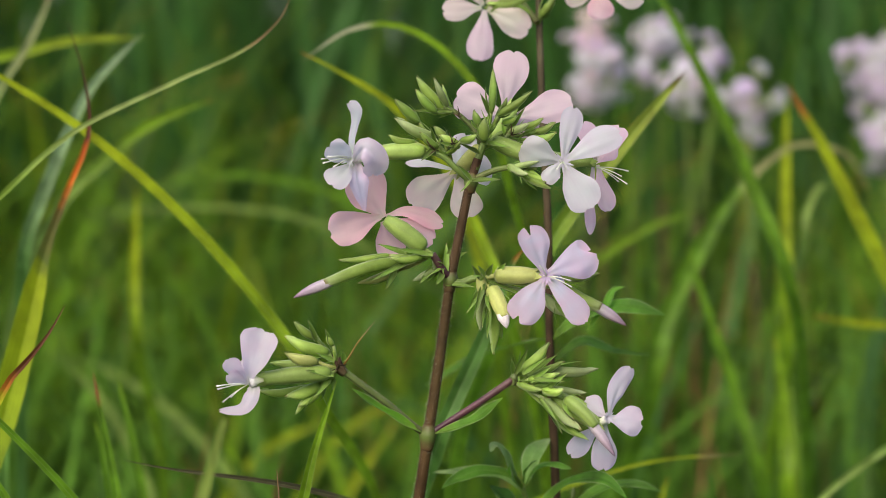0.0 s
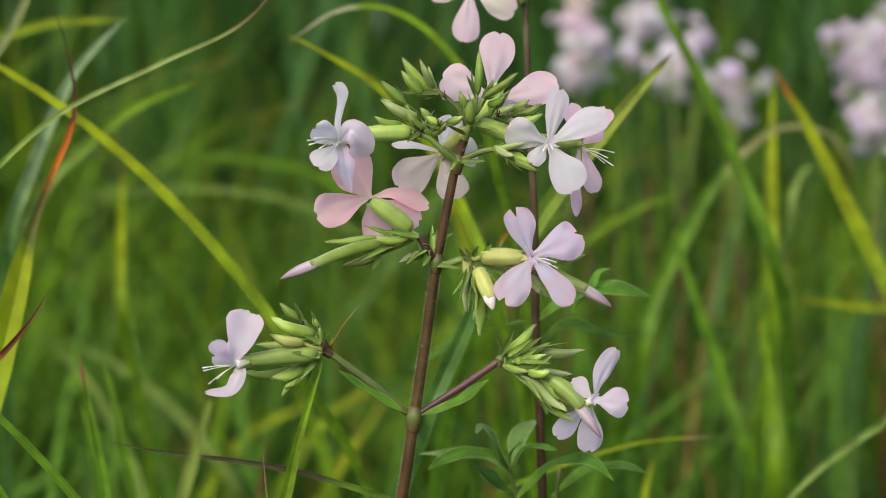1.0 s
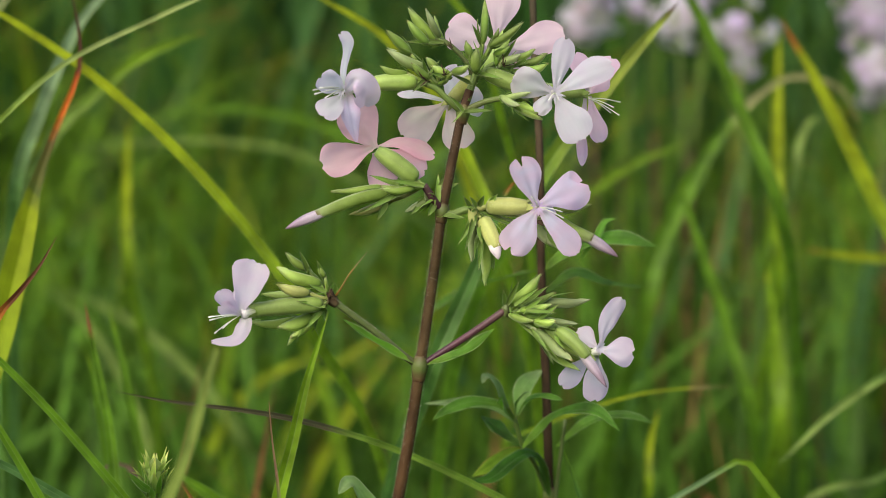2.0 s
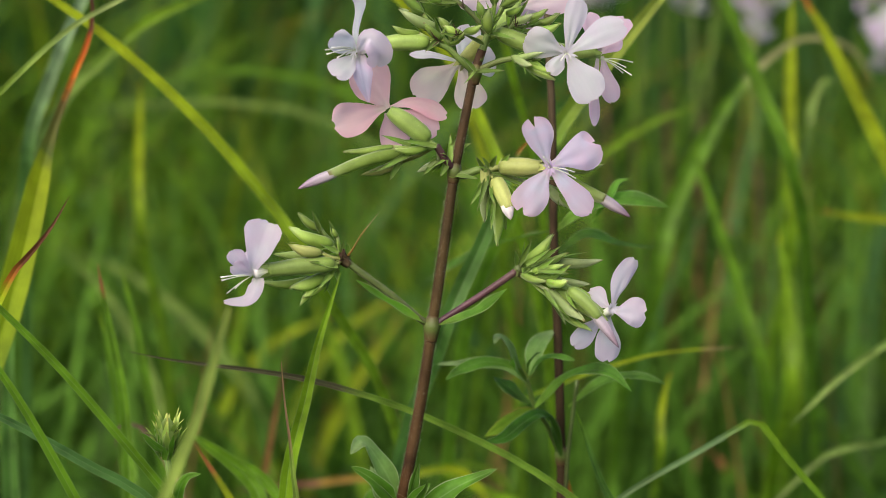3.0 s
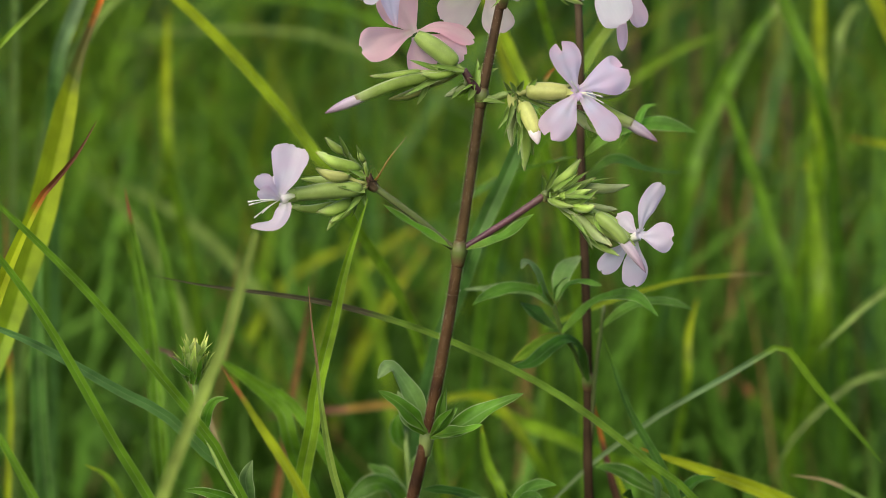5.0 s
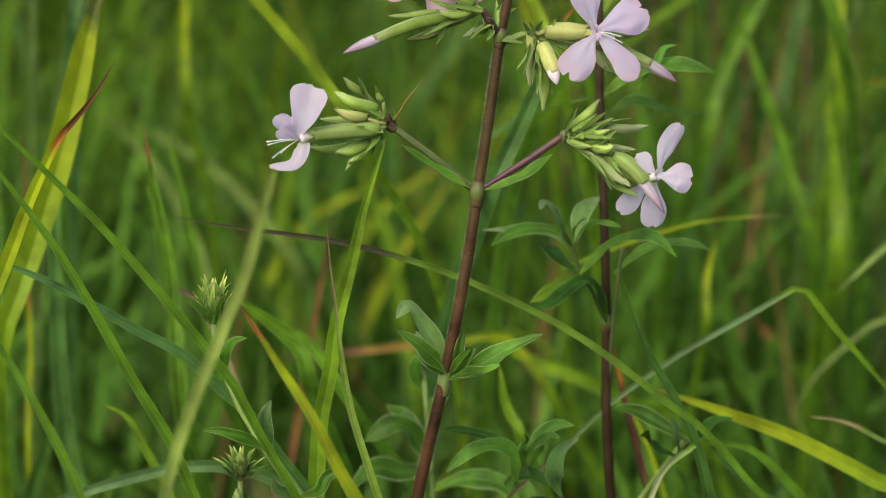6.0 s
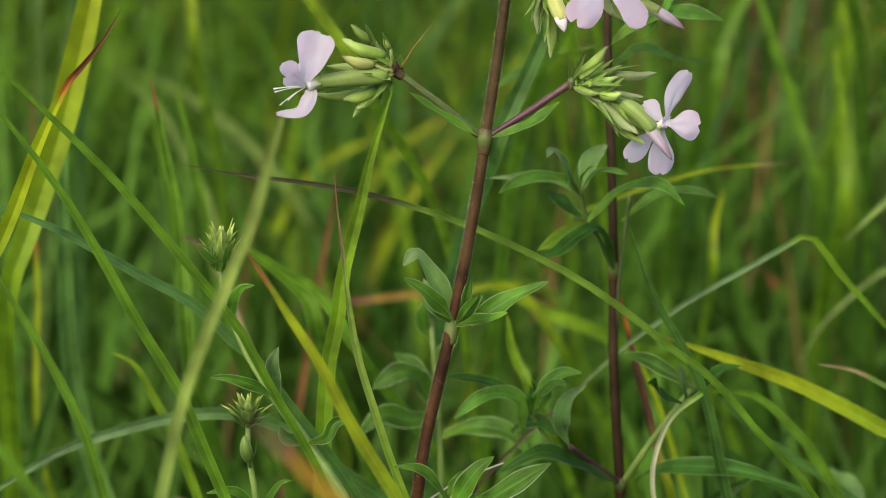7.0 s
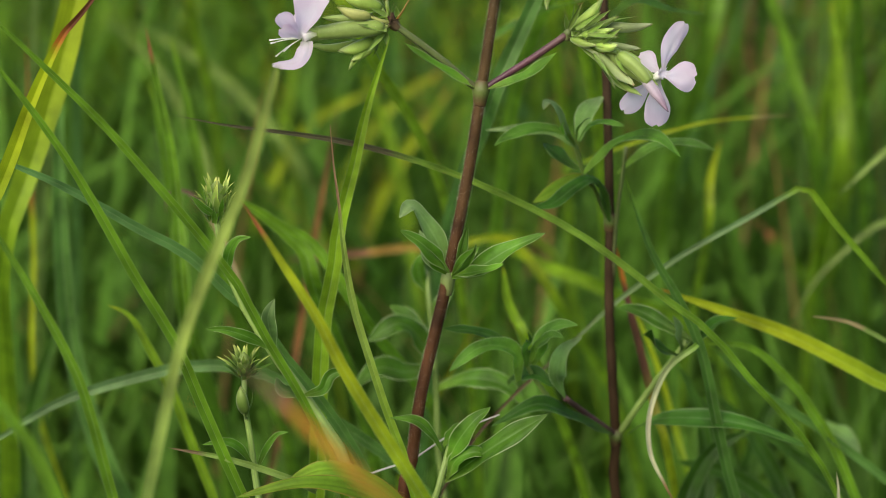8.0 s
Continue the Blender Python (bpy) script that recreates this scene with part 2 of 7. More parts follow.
def blade_skin(low, mid, tip, turn=0.8):
    """Grass: the colour of the lower part, of the upper part, and of the tip from 'turn' on."""
    key = (low, mid, tip, turn)
    if key not in blade_skins:
        blade_skins[key] = leafy("grass_skin", [(0.0, low), (max(0.02, turn - 0.35), mid), (turn, mid), (min(0.99, turn + 0.06), tip), (1.0, tuple(0.7 * c for c in tip))], thin=0.42, rough=0.42, veins=0.05, vein_count=3.5, patch=0.38, spread=0.1, glow=1.7, shine=0.16, relief=0.2, rim=0.15, midrib=0.12)
    return blade_skins[key]


# ---------------------------------------------------------------- shapes
def spline(points, count, even=True):
    """Points on a smooth curve through the given ones."""
    p = np.array(points, float)
    if len(p) == 2:
        return p[0] + (p[1] - p[0]) * np.linspace(0, 1, count)[:, None]
    q = np.vstack([2 * p[0] - p[1], p, 2 * p[-1] - p[-2]])
    dense = []
    for i in range(1, len(q) - 2):
        a, b, c, d = q[i - 1:i + 3]
        for s in np.linspace(0, 1, 14, endpoint=False):
            dense.append(0.5 * (2 * b + (c - a) * s + (2 * a - 5 * b + 4 * c - d) * s * s + (3 * b - a - 3 * c + d) * s ** 3))
    dense = np.array(dense + [q[-2]])
    length = np.concatenate([[0], np.cumsum(np.linalg.norm(np.diff(dense, axis=0), axis=1))])
    want = np.linspace(0, length[-1], count)
    return np.stack([np.interp(want, length, dense[:, k]) for k in range(3)], 1)


def unit(v):
    return v / (np.linalg.norm(v, axis=-1, keepdims=True) + 1e-12)


def mesh_of(name, verts, faces, along, across, smooth=True):
    me = bpy.data.meshes.new(name)
    me.from_pydata([tuple(v) for v in verts], [], faces)
    for key, values in (("along", along), ("across", across)):
        me.attributes.new(key, "FLOAT", "POINT").data.foreach_set("value", np.asarray(values, np.float32))
    if smooth:
        me.polygons.foreach_set("use_smooth", [True] * len(me.polygons))
    me.update()
    return me


def join(*pieces):
    verts, faces, along, across = [], [], [], []
    for v, f, a, c in pieces:
        base = len(verts)
        verts += [tuple(p) for p in v]
        faces += [tuple(i + base for i in q) for q in f]
        along += list(a)
        across += list(c)
    return verts, faces, along, across


def lathe(points, radii, rings=12, sides=10, ribs=0.0, rib_count=5, squash=1.0):
    """A closed tube along a curve; radii is a list of (place along it, radius)."""
    c = spline(points, rings)
    t = unit(np.gradient(c, axis=0))
    s = unit(np.cross(t, (0.31, -0.9, 0.3)))
    b = np.cross(s, t)
    u = np.linspace(0, 1, rings)
    r = np.interp(u, [k for k, _ in radii], [k for _, k in radii])
    verts, along, across = [], [], []
    for i in range(rings):
        for k in range(sides):
            w = 2 * math.pi * k / sides
            rr = r[i] * (1 + ribs * math.cos(rib_count * w))
            verts.append(c[i] + rr * (math.cos(w) * s[i] * squash + math.sin(w) * b[i]))
            along.append(u[i])
            across.append(abs(2 * k / sides - 1))
    faces = [(i * sides + k, i * sides + (k + 1) % sides, (i + 1) * sides + (k + 1) % sides, (i + 1) * sides + k) for i in range(rings - 1) for k in range(sides)]
    faces += [tuple(range(sides))[::-1], tuple(range((rings - 1) * sides, rings * sides))]
    return verts, faces, along, across


def sheet(points, widths, face=(0, -1, 0), rings=14, cols=5, fold=0.0, cup=0.0, twist=(0, 0), ruffle=0.0, notch=0.0, seed=0, edge=0.0, thick=0.0, bias=1.0, keel=False, bite=0.0, ragged=0.0, pleat=0.0):
    """A thin leaf along a curve: widths is a list of (place, half width); fold and cup bend it across; face is the side it shows; thick closes it."""
    dense = spline(points, 401)
    u = 1 - (1 - np.linspace(0, 1, rings)) ** bias
    c = np.stack([np.interp(u, np.linspace(0, 1, 401), dense[:, k]) for k in range(3)], 1)
    t = unit(np.stack([np.interp(u, np.linspace(0, 1, 401), g) for g in np.gradient(dense, axis=0).T], 1))
    s0 = unit(np.cross(t, np.array(face, float)))
    n0 = np.cross(s0, t)
    wide = np.interp(u, [k for k, _ in widths], [k for _, k in widths])
    rng = random.Random(seed)
    ph = [rng.uniform(0, 6.28) for _ in range(4)]
    lines = [2 * k / (cols - 1) - 1 for k in range(cols)]
    if keel:
        lines, cols = [-1.0, -0.5, 0.0, 0.0, 0.5, 1.0], 6
    verts, along, across = [], [], []
    for i in range(rings):
        a = radians(twist[0] + (twist[1] - twist[0]) * u[i])
        s = math.cos(a) * s0[i] + math.sin(a) * n0[i]
        n = np.cross(s, t[i])
        for v in lines:
            w = wide[i] * (1 + edge * math.sin(9 * u[i] + ph[0] + (2 if v > 0 else 0)))
            lift = fold * abs(v) * w - cup * v * v * w + ruffle * w * v * v * math.sin(11 * u[i] + ph[1] + 1.7 * v) + ruffle * 0.5 * w * math.sin(5 * v + 6 * u[i] + ph[2]) + pleat * w * math.cos(7.5 * v + ph[2]) * (1 - 0.6 * u[i])
            end = max(0.0, u[i] - 0.7) / 0.3
            back = notch * end * math.exp(-((v - bite) / 0.33) ** 2) + ragged * end * (math.sin(4 * v + ph[3]) + 0.6 * math.sin(9 * v + ph[0]))
            verts.append(c[i] + s * w * v + n * lift - t[i] * back)
            along.append(u[i])
            across.append(v)
    faces = [(i * cols + k, i * cols + k + 1, (i + 1) * cols + k + 1, (i + 1) * cols + k) for i in range(rings - 1) for k in range(cols - 1) if not (keel and k == 2)]
    if thick:
        back = []
        for i in range(rings):
            for k in range(cols):
                v = 2 * k / (cols - 1) - 1
                back.append(np.array(verts[i * cols + k]) - n0[i] * thick * (1 - 0.8 * v * v))
        m = len(verts)
        rim = [i * cols for i in range(rings)] + [(rings - 1) * cols + k for k in range(1, cols)] + [i * cols + cols - 1 for i in range(rings - 2, -1, -1)] + list(range(cols - 2, 0, -1))
        faces += [tuple(m + j for j in reversed(q)) for q in faces]
        faces += [(rim[j], rim[j - 1], m + rim[j - 1], m + rim[j]) for j in range(len(rim))]
        verts, along, across = verts + back, along * 2, across * 2
    return verts, faces, along, across


def thing(name, at, label, category, group="", kind=""):
    ob = new(name)
    ob.location = at
    ob.empty_display_size = 0.02
    return tagged(ob, label, category, group, kind)


def part(name, shape, material, parent, label=""):
    ob = new(name, mesh_of(name, *shape))
    ob.data.materials.append(material)
    ob.parent = parent
    if parent.data is None:
        ob.matrix_parent_inverse = Matrix.Translation(-Vector(parent.location))
    return tagged(ob, label)


def single(name, shape, material, label, category, group="", kind=""):
    """A thing that is one mesh."""
    ob = new(name, mesh_of(name, *shape))
    ob.data.materials.append(material)
    return tagged(ob, label, category, group, kind)


# ---------------------------------------------------------------- ground and meadow
def ground_skin():
    m, n, l = shader("soil_and_litter")
    place = n.new("ShaderNodeTexCoord")
    a, b = n.new("ShaderNodeTexNoise"), n.new("ShaderNodeTexNoise")
    a.inputs["Scale"].default_value, b.inputs["Scale"].default_value = 1.5, 60.0
    a.inputs["Detail"].default_value = b.inputs["Detail"].default_value = 6.0
    l.new(place.outputs["Object"], a.inputs["Vector"])
    l.new(place.outputs["Object"], b.inputs["Vector"])
    mix = n.new("ShaderNodeMath")
    mix.operation = "MULTIPLY_ADD"
    mix.inputs[1].default_value = 0.6
    l.new(b.outputs["Fac"], mix.inputs[0])
    l.new(a.outputs["Fac"], mix.inputs[2])
    r = ramp_of(n, [(0.45, (0.035, 0.028, 0.016)), (0.75, (0.05, 0.08, 0.018)), (1.0, (0.07, 0.12, 0.022))])
    l.new(mix.outputs[0], r.inputs[0])
    skin = n.new("ShaderNodeBsdfPrincipled")
    skin.inputs["Roughness"].default_value = 0.95
    l.new(r.outputs[0], skin.inputs["Base Color"])
    bump = n.new("ShaderNodeBump")
    bump.inputs["Distance"].default_value = 0.01
    l.new(b.outputs["Fac"], bump.inputs["Height"])
    l.new(bump.outputs[0], skin.inputs["Normal"])
    end = n.new("ShaderNodeOutputMaterial")
    l.new(skin.outputs[0], end.inputs["Surface"])
    return m


def ground():
    xs = np.concatenate([[-3000, -600, -120, -30, -10], np.linspace(-5, 5, 41), [10, 30, 120, 600, 3000]])
    verts = [(x, y, 0.012 * noise.noise(Vector((x * 2.1, y * 2.1, 0))) - 0.012) for y in xs for x in xs]
    k = len(xs)
    faces = [(j * k + i, j * k + i + 1, (j + 1) * k + i + 1, (j + 1) * k + i) for j in range(k - 1) for i in range(k - 1)]
    ob = single("ground", (verts, faces, [0] * len(verts), [0] * len(verts)), ground_skin(), "dark damp meadow soil under long grass", "ground", kind="structure")
    return ob


ground()


def tuft_field(name, count, spots, height, width, lean, material, label, seed, segs=8, droop=1.0, tuft=0):
    """Many grass blades in one mesh. spots(rng, n) gives their roots; with tuft they stand in tussocks of that many, leaning together."""
    rng = np.random.default_rng(seed)
    xy = spots(rng, count)
    n = len(xy)
    h = rng.uniform(*height, n)
    w = rng.uniform(*width, n) * 0.5
    th = rng.uniform(0, 2 * math.pi, n)
    bend = np.abs(rng.normal(0, 1, n)) * lean + 0.1
    if tuft:
        own = np.arange(n) // tuft
        xy = xy[own * tuft] + rng.normal(0, 0.03, (n, 2))
        th = th[own * tuft] + rng.normal(0, 0.55, n)
        h = h * rng.uniform(0.75, 1.15, n)[own * tuft]
        bend = bend * 0.6 + bend[own * tuft] * 0.5
    kink = rng.uniform(0.6, 1.6, n) * droop
    face = th + rng.normal(math.pi / 2, 0.5, n)
    u = np.linspace(0, 1, segs)
    angle = bend[:, None] * u[None, :] ** kink[:, None] * 1.3
    step = (h * 1.12 / (segs - 1))[:, None]
    dx = np.concatenate([np.zeros((n, 1)), np.cumsum(np.sin(angle[:, 1:]) * step, 1)], 1)
    dz = np.concatenate([np.zeros((n, 1)), np.cumsum(np.cos(angle[:, 1:]) * step, 1)], 1)
    x = xy[:, :1] + dx * np.cos(th)[:, None]
    y = xy[:, 1:] + dx * np.sin(th)[:, None]
    z = np.maximum(dz, -0.005) - 0.012
    prof = np.clip(1 - u ** 2.6, 0.03, 1) * (0.6 + 0.4 * np.minimum(1, u * 5))
    turn = face[:, None] + np.linspace(0, 1, segs)[None, :] * rng.normal(0, 0.7, n)[:, None]
    sx, sy = np.cos(turn) * w[:, None] * prof, np.sin(turn) * w[:, None] * prof
    left = np.stack([x - sx, y - sy, z], -1)
    right = np.stack([x + sx, y + sy, z + 0.15 * w[:, None]], -1)
    verts = np.stack([left, right], 2).reshape(-1, 3)
    i = np.arange(n)[:, None] * segs * 2 + np.arange(segs - 1)[None, :] * 2
    quads = np.stack([i, i + 1, i + 3, i + 2], -1).reshape(-1, 4)
    me = bpy.data.meshes.new(name)
    me.vertices.add(len(verts))
    me.vertices.foreach_set("co", verts.ravel())
    me.loops.add(quads.size)
    me.loops.foreach_set("vertex_index", quads.ravel())
    me.polygons.add(len(quads))
    me.polygons.foreach_set("loop_start", np.arange(len(quads)) * 4)
    me.polygons.foreach_set("use_smooth", np.ones(len(quads), bool))
    me.update(calc_edges=True)
    me.attributes.new("along", "FLOAT", "POINT").data.foreach_set("value", np.repeat(np.tile(u, n), 2).astype(np.float32))
    me.attributes.new("across", "FLOAT", "POINT").data.foreach_set("value", np.tile([-1.0, 1.0], n * segs).astype(np.float32))
    ob = new(name, me)
    me.materials.append(material)
    return tagged(ob, label, "grass", kind="stuff")


def wedge(y0, y1, spread, margin, skew=1.0):
    """Roots in the strip ahead of the camera between two distances."""
    def spots(rng, n):
        y = np.sqrt(rng.uniform(y0 ** 2, y1 ** 2, n))
        x = (2 * rng.uniform(0, 1, n) ** skew - 1) * (spread * y + margin)
        return np.stack([x, y], 1)
    return spots


def around(rng, n):
    """Roots all round the camera, but for the strip that it looks along."""
    a, r = rng.uniform(0, 2 * math.pi, n), np.sqrt(rng.uniform(0.5 ** 2, 7.0 ** 2, n))
    x, y = r * np.cos(a), r * np.sin(a)
    keep = ~((y > -0.2) & (np.abs(x) < 0.3 * np.maximum(y, 0) + 0.45))
    return np.stack([x, y], 1)[keep]


def under(rng, n):
    """Roots at the foot of the flowering plants and back to the camera."""
    y = rng.uniform(-0.4, 1.05, n)
    return np.stack([rng.uniform(-1, 1, n) * (0.3 * np.maximum(y, 0) + 0.5), y], 1)


def beside(rng, n):
    """Roots of the reeds that go on to both sides of the view."""
    y, side = rng.uniform(2.5, 5.5, n), rng.choice((-1.0, 1.0), n)
    return np.stack([side * (0.40 * y + 0.5 + rng.uniform(0, 3.5, n)), y], 1)


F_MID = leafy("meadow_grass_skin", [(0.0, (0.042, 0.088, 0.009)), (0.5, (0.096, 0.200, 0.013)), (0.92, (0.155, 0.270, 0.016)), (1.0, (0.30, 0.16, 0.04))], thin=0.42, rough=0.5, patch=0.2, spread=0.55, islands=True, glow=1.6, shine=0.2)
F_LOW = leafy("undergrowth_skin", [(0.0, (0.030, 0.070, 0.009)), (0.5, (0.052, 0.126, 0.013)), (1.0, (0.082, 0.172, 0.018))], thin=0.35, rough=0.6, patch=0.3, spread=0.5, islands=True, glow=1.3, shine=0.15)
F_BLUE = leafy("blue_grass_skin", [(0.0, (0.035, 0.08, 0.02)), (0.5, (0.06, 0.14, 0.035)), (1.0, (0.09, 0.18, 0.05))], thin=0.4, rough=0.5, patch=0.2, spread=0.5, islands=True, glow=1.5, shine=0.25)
# Meadow green made darker: shade inside the dense grass is put into the colour.
F_SHADED = leafy("shaded_grass_skin", [(0.0, (0.032, 0.070, 0.008)), (0.5, (0.072, 0.150, 0.013)), (1.0, (0.115, 0.208, 0.016))], thin=0.4, rough=0.5, patch=0.2, spread=0.6, islands=True, glow=1.4, shine=0.2)
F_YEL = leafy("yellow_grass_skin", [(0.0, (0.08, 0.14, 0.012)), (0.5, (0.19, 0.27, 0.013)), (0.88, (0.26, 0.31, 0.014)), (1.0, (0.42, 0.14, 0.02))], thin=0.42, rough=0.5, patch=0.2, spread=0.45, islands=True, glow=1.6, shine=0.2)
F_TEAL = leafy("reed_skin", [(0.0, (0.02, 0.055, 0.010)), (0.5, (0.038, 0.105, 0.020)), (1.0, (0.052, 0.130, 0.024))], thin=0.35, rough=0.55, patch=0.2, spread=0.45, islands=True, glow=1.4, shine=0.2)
F_DRY = leafy("dry_grass_skin", [(0.0, (0.16, 0.12, 0.04)), (0.6, (0.26, 0.17, 0.06)), (1.0, (0.34, 0.14, 0.05))], thin=0.35, rough=0.6, patch=0.25, spread=0.45, islands=True, glow=1.4, shine=0.2)
tuft_field("meadow_grass", 260, wedge(1.10, 1.5, 0.40, 0.15), (0.16, 0.34), (0.003, 0.008), 1.4, F_SHADED, "dense low green meadow grass round the flowering stems", 11, segs=10)
tuft_field("meadow_grass", 300, wedge(1.5, 1.9, 0.38, 0.2, 1.1), (0.22, 0.44), (0.004, 0.010), 1.6, F_SHADED, "green meadow grass blades, bending right over", 24, segs=12, tuft=6)
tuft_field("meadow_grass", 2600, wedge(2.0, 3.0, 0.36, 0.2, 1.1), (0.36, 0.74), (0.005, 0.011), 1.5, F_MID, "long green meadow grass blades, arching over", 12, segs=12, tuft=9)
tuft_field("meadow_grass", 9000, wedge(2.5, 4.8, 0.36, 0.3), (0.45, 0.84), (0.005, 0.012), 1.2, F_SHADED, "tall meadow grass in shade-darkened green in the distance", 13, tuft=12)
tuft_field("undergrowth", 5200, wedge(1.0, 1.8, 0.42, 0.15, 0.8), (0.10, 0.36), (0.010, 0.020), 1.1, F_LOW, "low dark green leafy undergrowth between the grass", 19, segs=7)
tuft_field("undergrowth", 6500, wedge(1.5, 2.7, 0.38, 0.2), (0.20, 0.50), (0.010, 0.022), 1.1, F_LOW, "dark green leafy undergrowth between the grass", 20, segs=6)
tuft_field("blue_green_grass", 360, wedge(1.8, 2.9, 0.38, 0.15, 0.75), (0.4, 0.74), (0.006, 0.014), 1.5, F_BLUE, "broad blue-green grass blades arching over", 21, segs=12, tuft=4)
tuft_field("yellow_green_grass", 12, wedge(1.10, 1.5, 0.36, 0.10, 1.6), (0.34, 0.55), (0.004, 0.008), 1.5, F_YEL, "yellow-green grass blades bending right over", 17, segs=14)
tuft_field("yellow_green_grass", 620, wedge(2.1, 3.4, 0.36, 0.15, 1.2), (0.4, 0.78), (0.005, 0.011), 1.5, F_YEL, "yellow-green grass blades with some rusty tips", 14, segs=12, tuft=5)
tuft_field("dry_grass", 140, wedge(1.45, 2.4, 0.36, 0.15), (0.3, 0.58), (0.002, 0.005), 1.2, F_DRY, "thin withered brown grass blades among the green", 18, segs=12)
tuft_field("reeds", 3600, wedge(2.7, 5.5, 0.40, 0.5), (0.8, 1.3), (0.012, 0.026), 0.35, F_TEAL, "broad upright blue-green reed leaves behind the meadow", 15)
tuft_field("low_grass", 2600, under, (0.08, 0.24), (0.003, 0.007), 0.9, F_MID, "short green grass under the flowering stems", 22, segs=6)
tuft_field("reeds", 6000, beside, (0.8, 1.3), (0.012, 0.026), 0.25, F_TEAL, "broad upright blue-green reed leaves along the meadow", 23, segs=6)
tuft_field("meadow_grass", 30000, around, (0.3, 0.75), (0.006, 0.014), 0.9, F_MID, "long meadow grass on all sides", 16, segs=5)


# ---------------------------------------------------------------- grass blades that stand out
BLADE = [(0.0, 1.0), (0.3, 1.0), (0.6, 0.85), (0.8, 0.6), (0.93, 0.28), (1.0, 0.03)]
blade_no = [0]


def grass_blade(points, width, skin, label, face=(0.1, -1, 0.25), fold=0.55, twist=(0, 0), root=True, profile=BLADE, rings=56):
    """One blade from its lower end to its tip; it goes on to the ground below the first point."""
    p = [np.array(q) for q in points]
    own = sum(np.linalg.norm(b - a) for a, b in zip(p, p[1:]))
    below = 0.0
    if root:
        d = unit(p[0] - p[1])
        far = 1.0 if p[0][1] > 0.87 else 0.0
        knee = p[0] + d * 0.06 + np.array((0, 0.005 + 0.09 * far, -0.03))
        foot = np.array((knee[0] * (1 + 0.3 * far) + d[0] * 0.05, knee[1] + 0.02 + 0.38 * far, -0.015))
        below = np.linalg.norm(knee - p[0]) + np.linalg.norm(foot - knee)
        p = [foot, (knee + foot) / 2 + np.array((d[0] * 0.012, 0, 0)), knee] + p
    u0 = below / (below + own)
    blade_no[0] += 1
    widths = ([(0.0, 0.2 * width), (u0 * 0.6, 0.38 * width)] if root else []) + [(u0 + (1 - u0) * k, v * width * 0.5) for k, v in profile]
    v, f, along, across = sheet(p, widths, face, rings, 5, fold=fold, twist=twist, seed=blade_no[0], edge=0.03, keel=True, bias=1.7 if root else 1.0)
    along = [max(0.0, (k - u0) / (1 - u0)) for k in along]
    return single("grass_blade", (v, f, along, across), skin, label, "grass blade", "grass blades among the flowers")


G_FRESH = blade_skin(FRESH, FRESH, YELLOW, 0.9)
G_YEL = blade_skin(FRESH, YELLOW, ORANGE, 0.93)
G_MID = blade_skin(MID, MID, FRESH, 0.9)
G_TEAL = blade_skin(TEAL, TEAL, MID, 0.9)
G_GREY = blade_skin(GREY, (0.20, 0.28, 0.06), GREY, 0.8)
# For blades near the ground: the shade down there is painted into this green.
G_SHADED = blade_skin((0.028, 0.070, 0.009), (0.038, 0.095, 0.010), MID, 0.95)
G_PALE = blade_skin(FRESH, PALE, PALE, 0.7)

grass_blade([(-0.1634, 0.8600, 0.5809), (-0.1517, 0.8600, 0.5926), (-0.1264, 0.8600, 0.6148), (-0.0934, 0.8600, 0.6312), (-0.0683, 0.8600, 0.6427), (-0.0567, 0.8600, 0.6523), (-0.0524, 0.8600, 0.6600), (-0.0508, 0.8600, 0.6677)], 0.00188, blade_skin(FRESH, (0.22, 0.27, 0.08), (0.17, 0.11, 0.05), 0.78), "long thin arching grass blade, green turning brown at its tip", root=False, fold=0.5)
grass_blade([(-0.0466, 0.9200, 0.5179), (-0.0589, 0.9200, 0.5408), (-0.0899, 0.9200, 0.5782), (-0.1249, 0.9200, 0.6103), (-0.1619, 0.9200, 0.6350), (-0.1865, 0.9200, 0.6484)], 0.00420, G_YEL, "yellow-green grass blade bending over in a long arch")
grass_blade([(-0.1805, 0.9000, 0.4421), (-0.1689, 0.9000, 0.4792), (-0.1570, 0.9000, 0.5160), (-0.1501, 0.9000, 0.5425), (-0.1431, 0.9000, 0.5710), (-0.1334, 0.9000, 0.5963), (-0.1268, 0.9000, 0.6135), (-0.1281, 0.9000, 0.6337), (-0.1340, 0.9000, 0.6538)], 0.01120, leafy("withered_tip_grass_skin", [(0.0, FRESH), (0.57, YELLOW), (0.60, (0.09, 0.12, 0.02)), (0.70, (0.11, 0.08, 0.02)), (0.735, (0.58, 0.15, 0.015)), (0.80, (0.42, 0.09, 0.015)), (0.835, BROWN), (1.0, (0.06, 0.04, 0.02))], thin=0.4, veins=0.12, vein_count=3.5, glow=1.7, spread=0.05), "broad green grass blade with a withered orange and dark tip", profile=[(0.0, 0.6), (0.35, 1.0), (0.54, 0.8), (0.62, 0.34), (0.72, 0.20), (0.80, 0.18), (0.86, 0.10), (1.0, 0.02)])
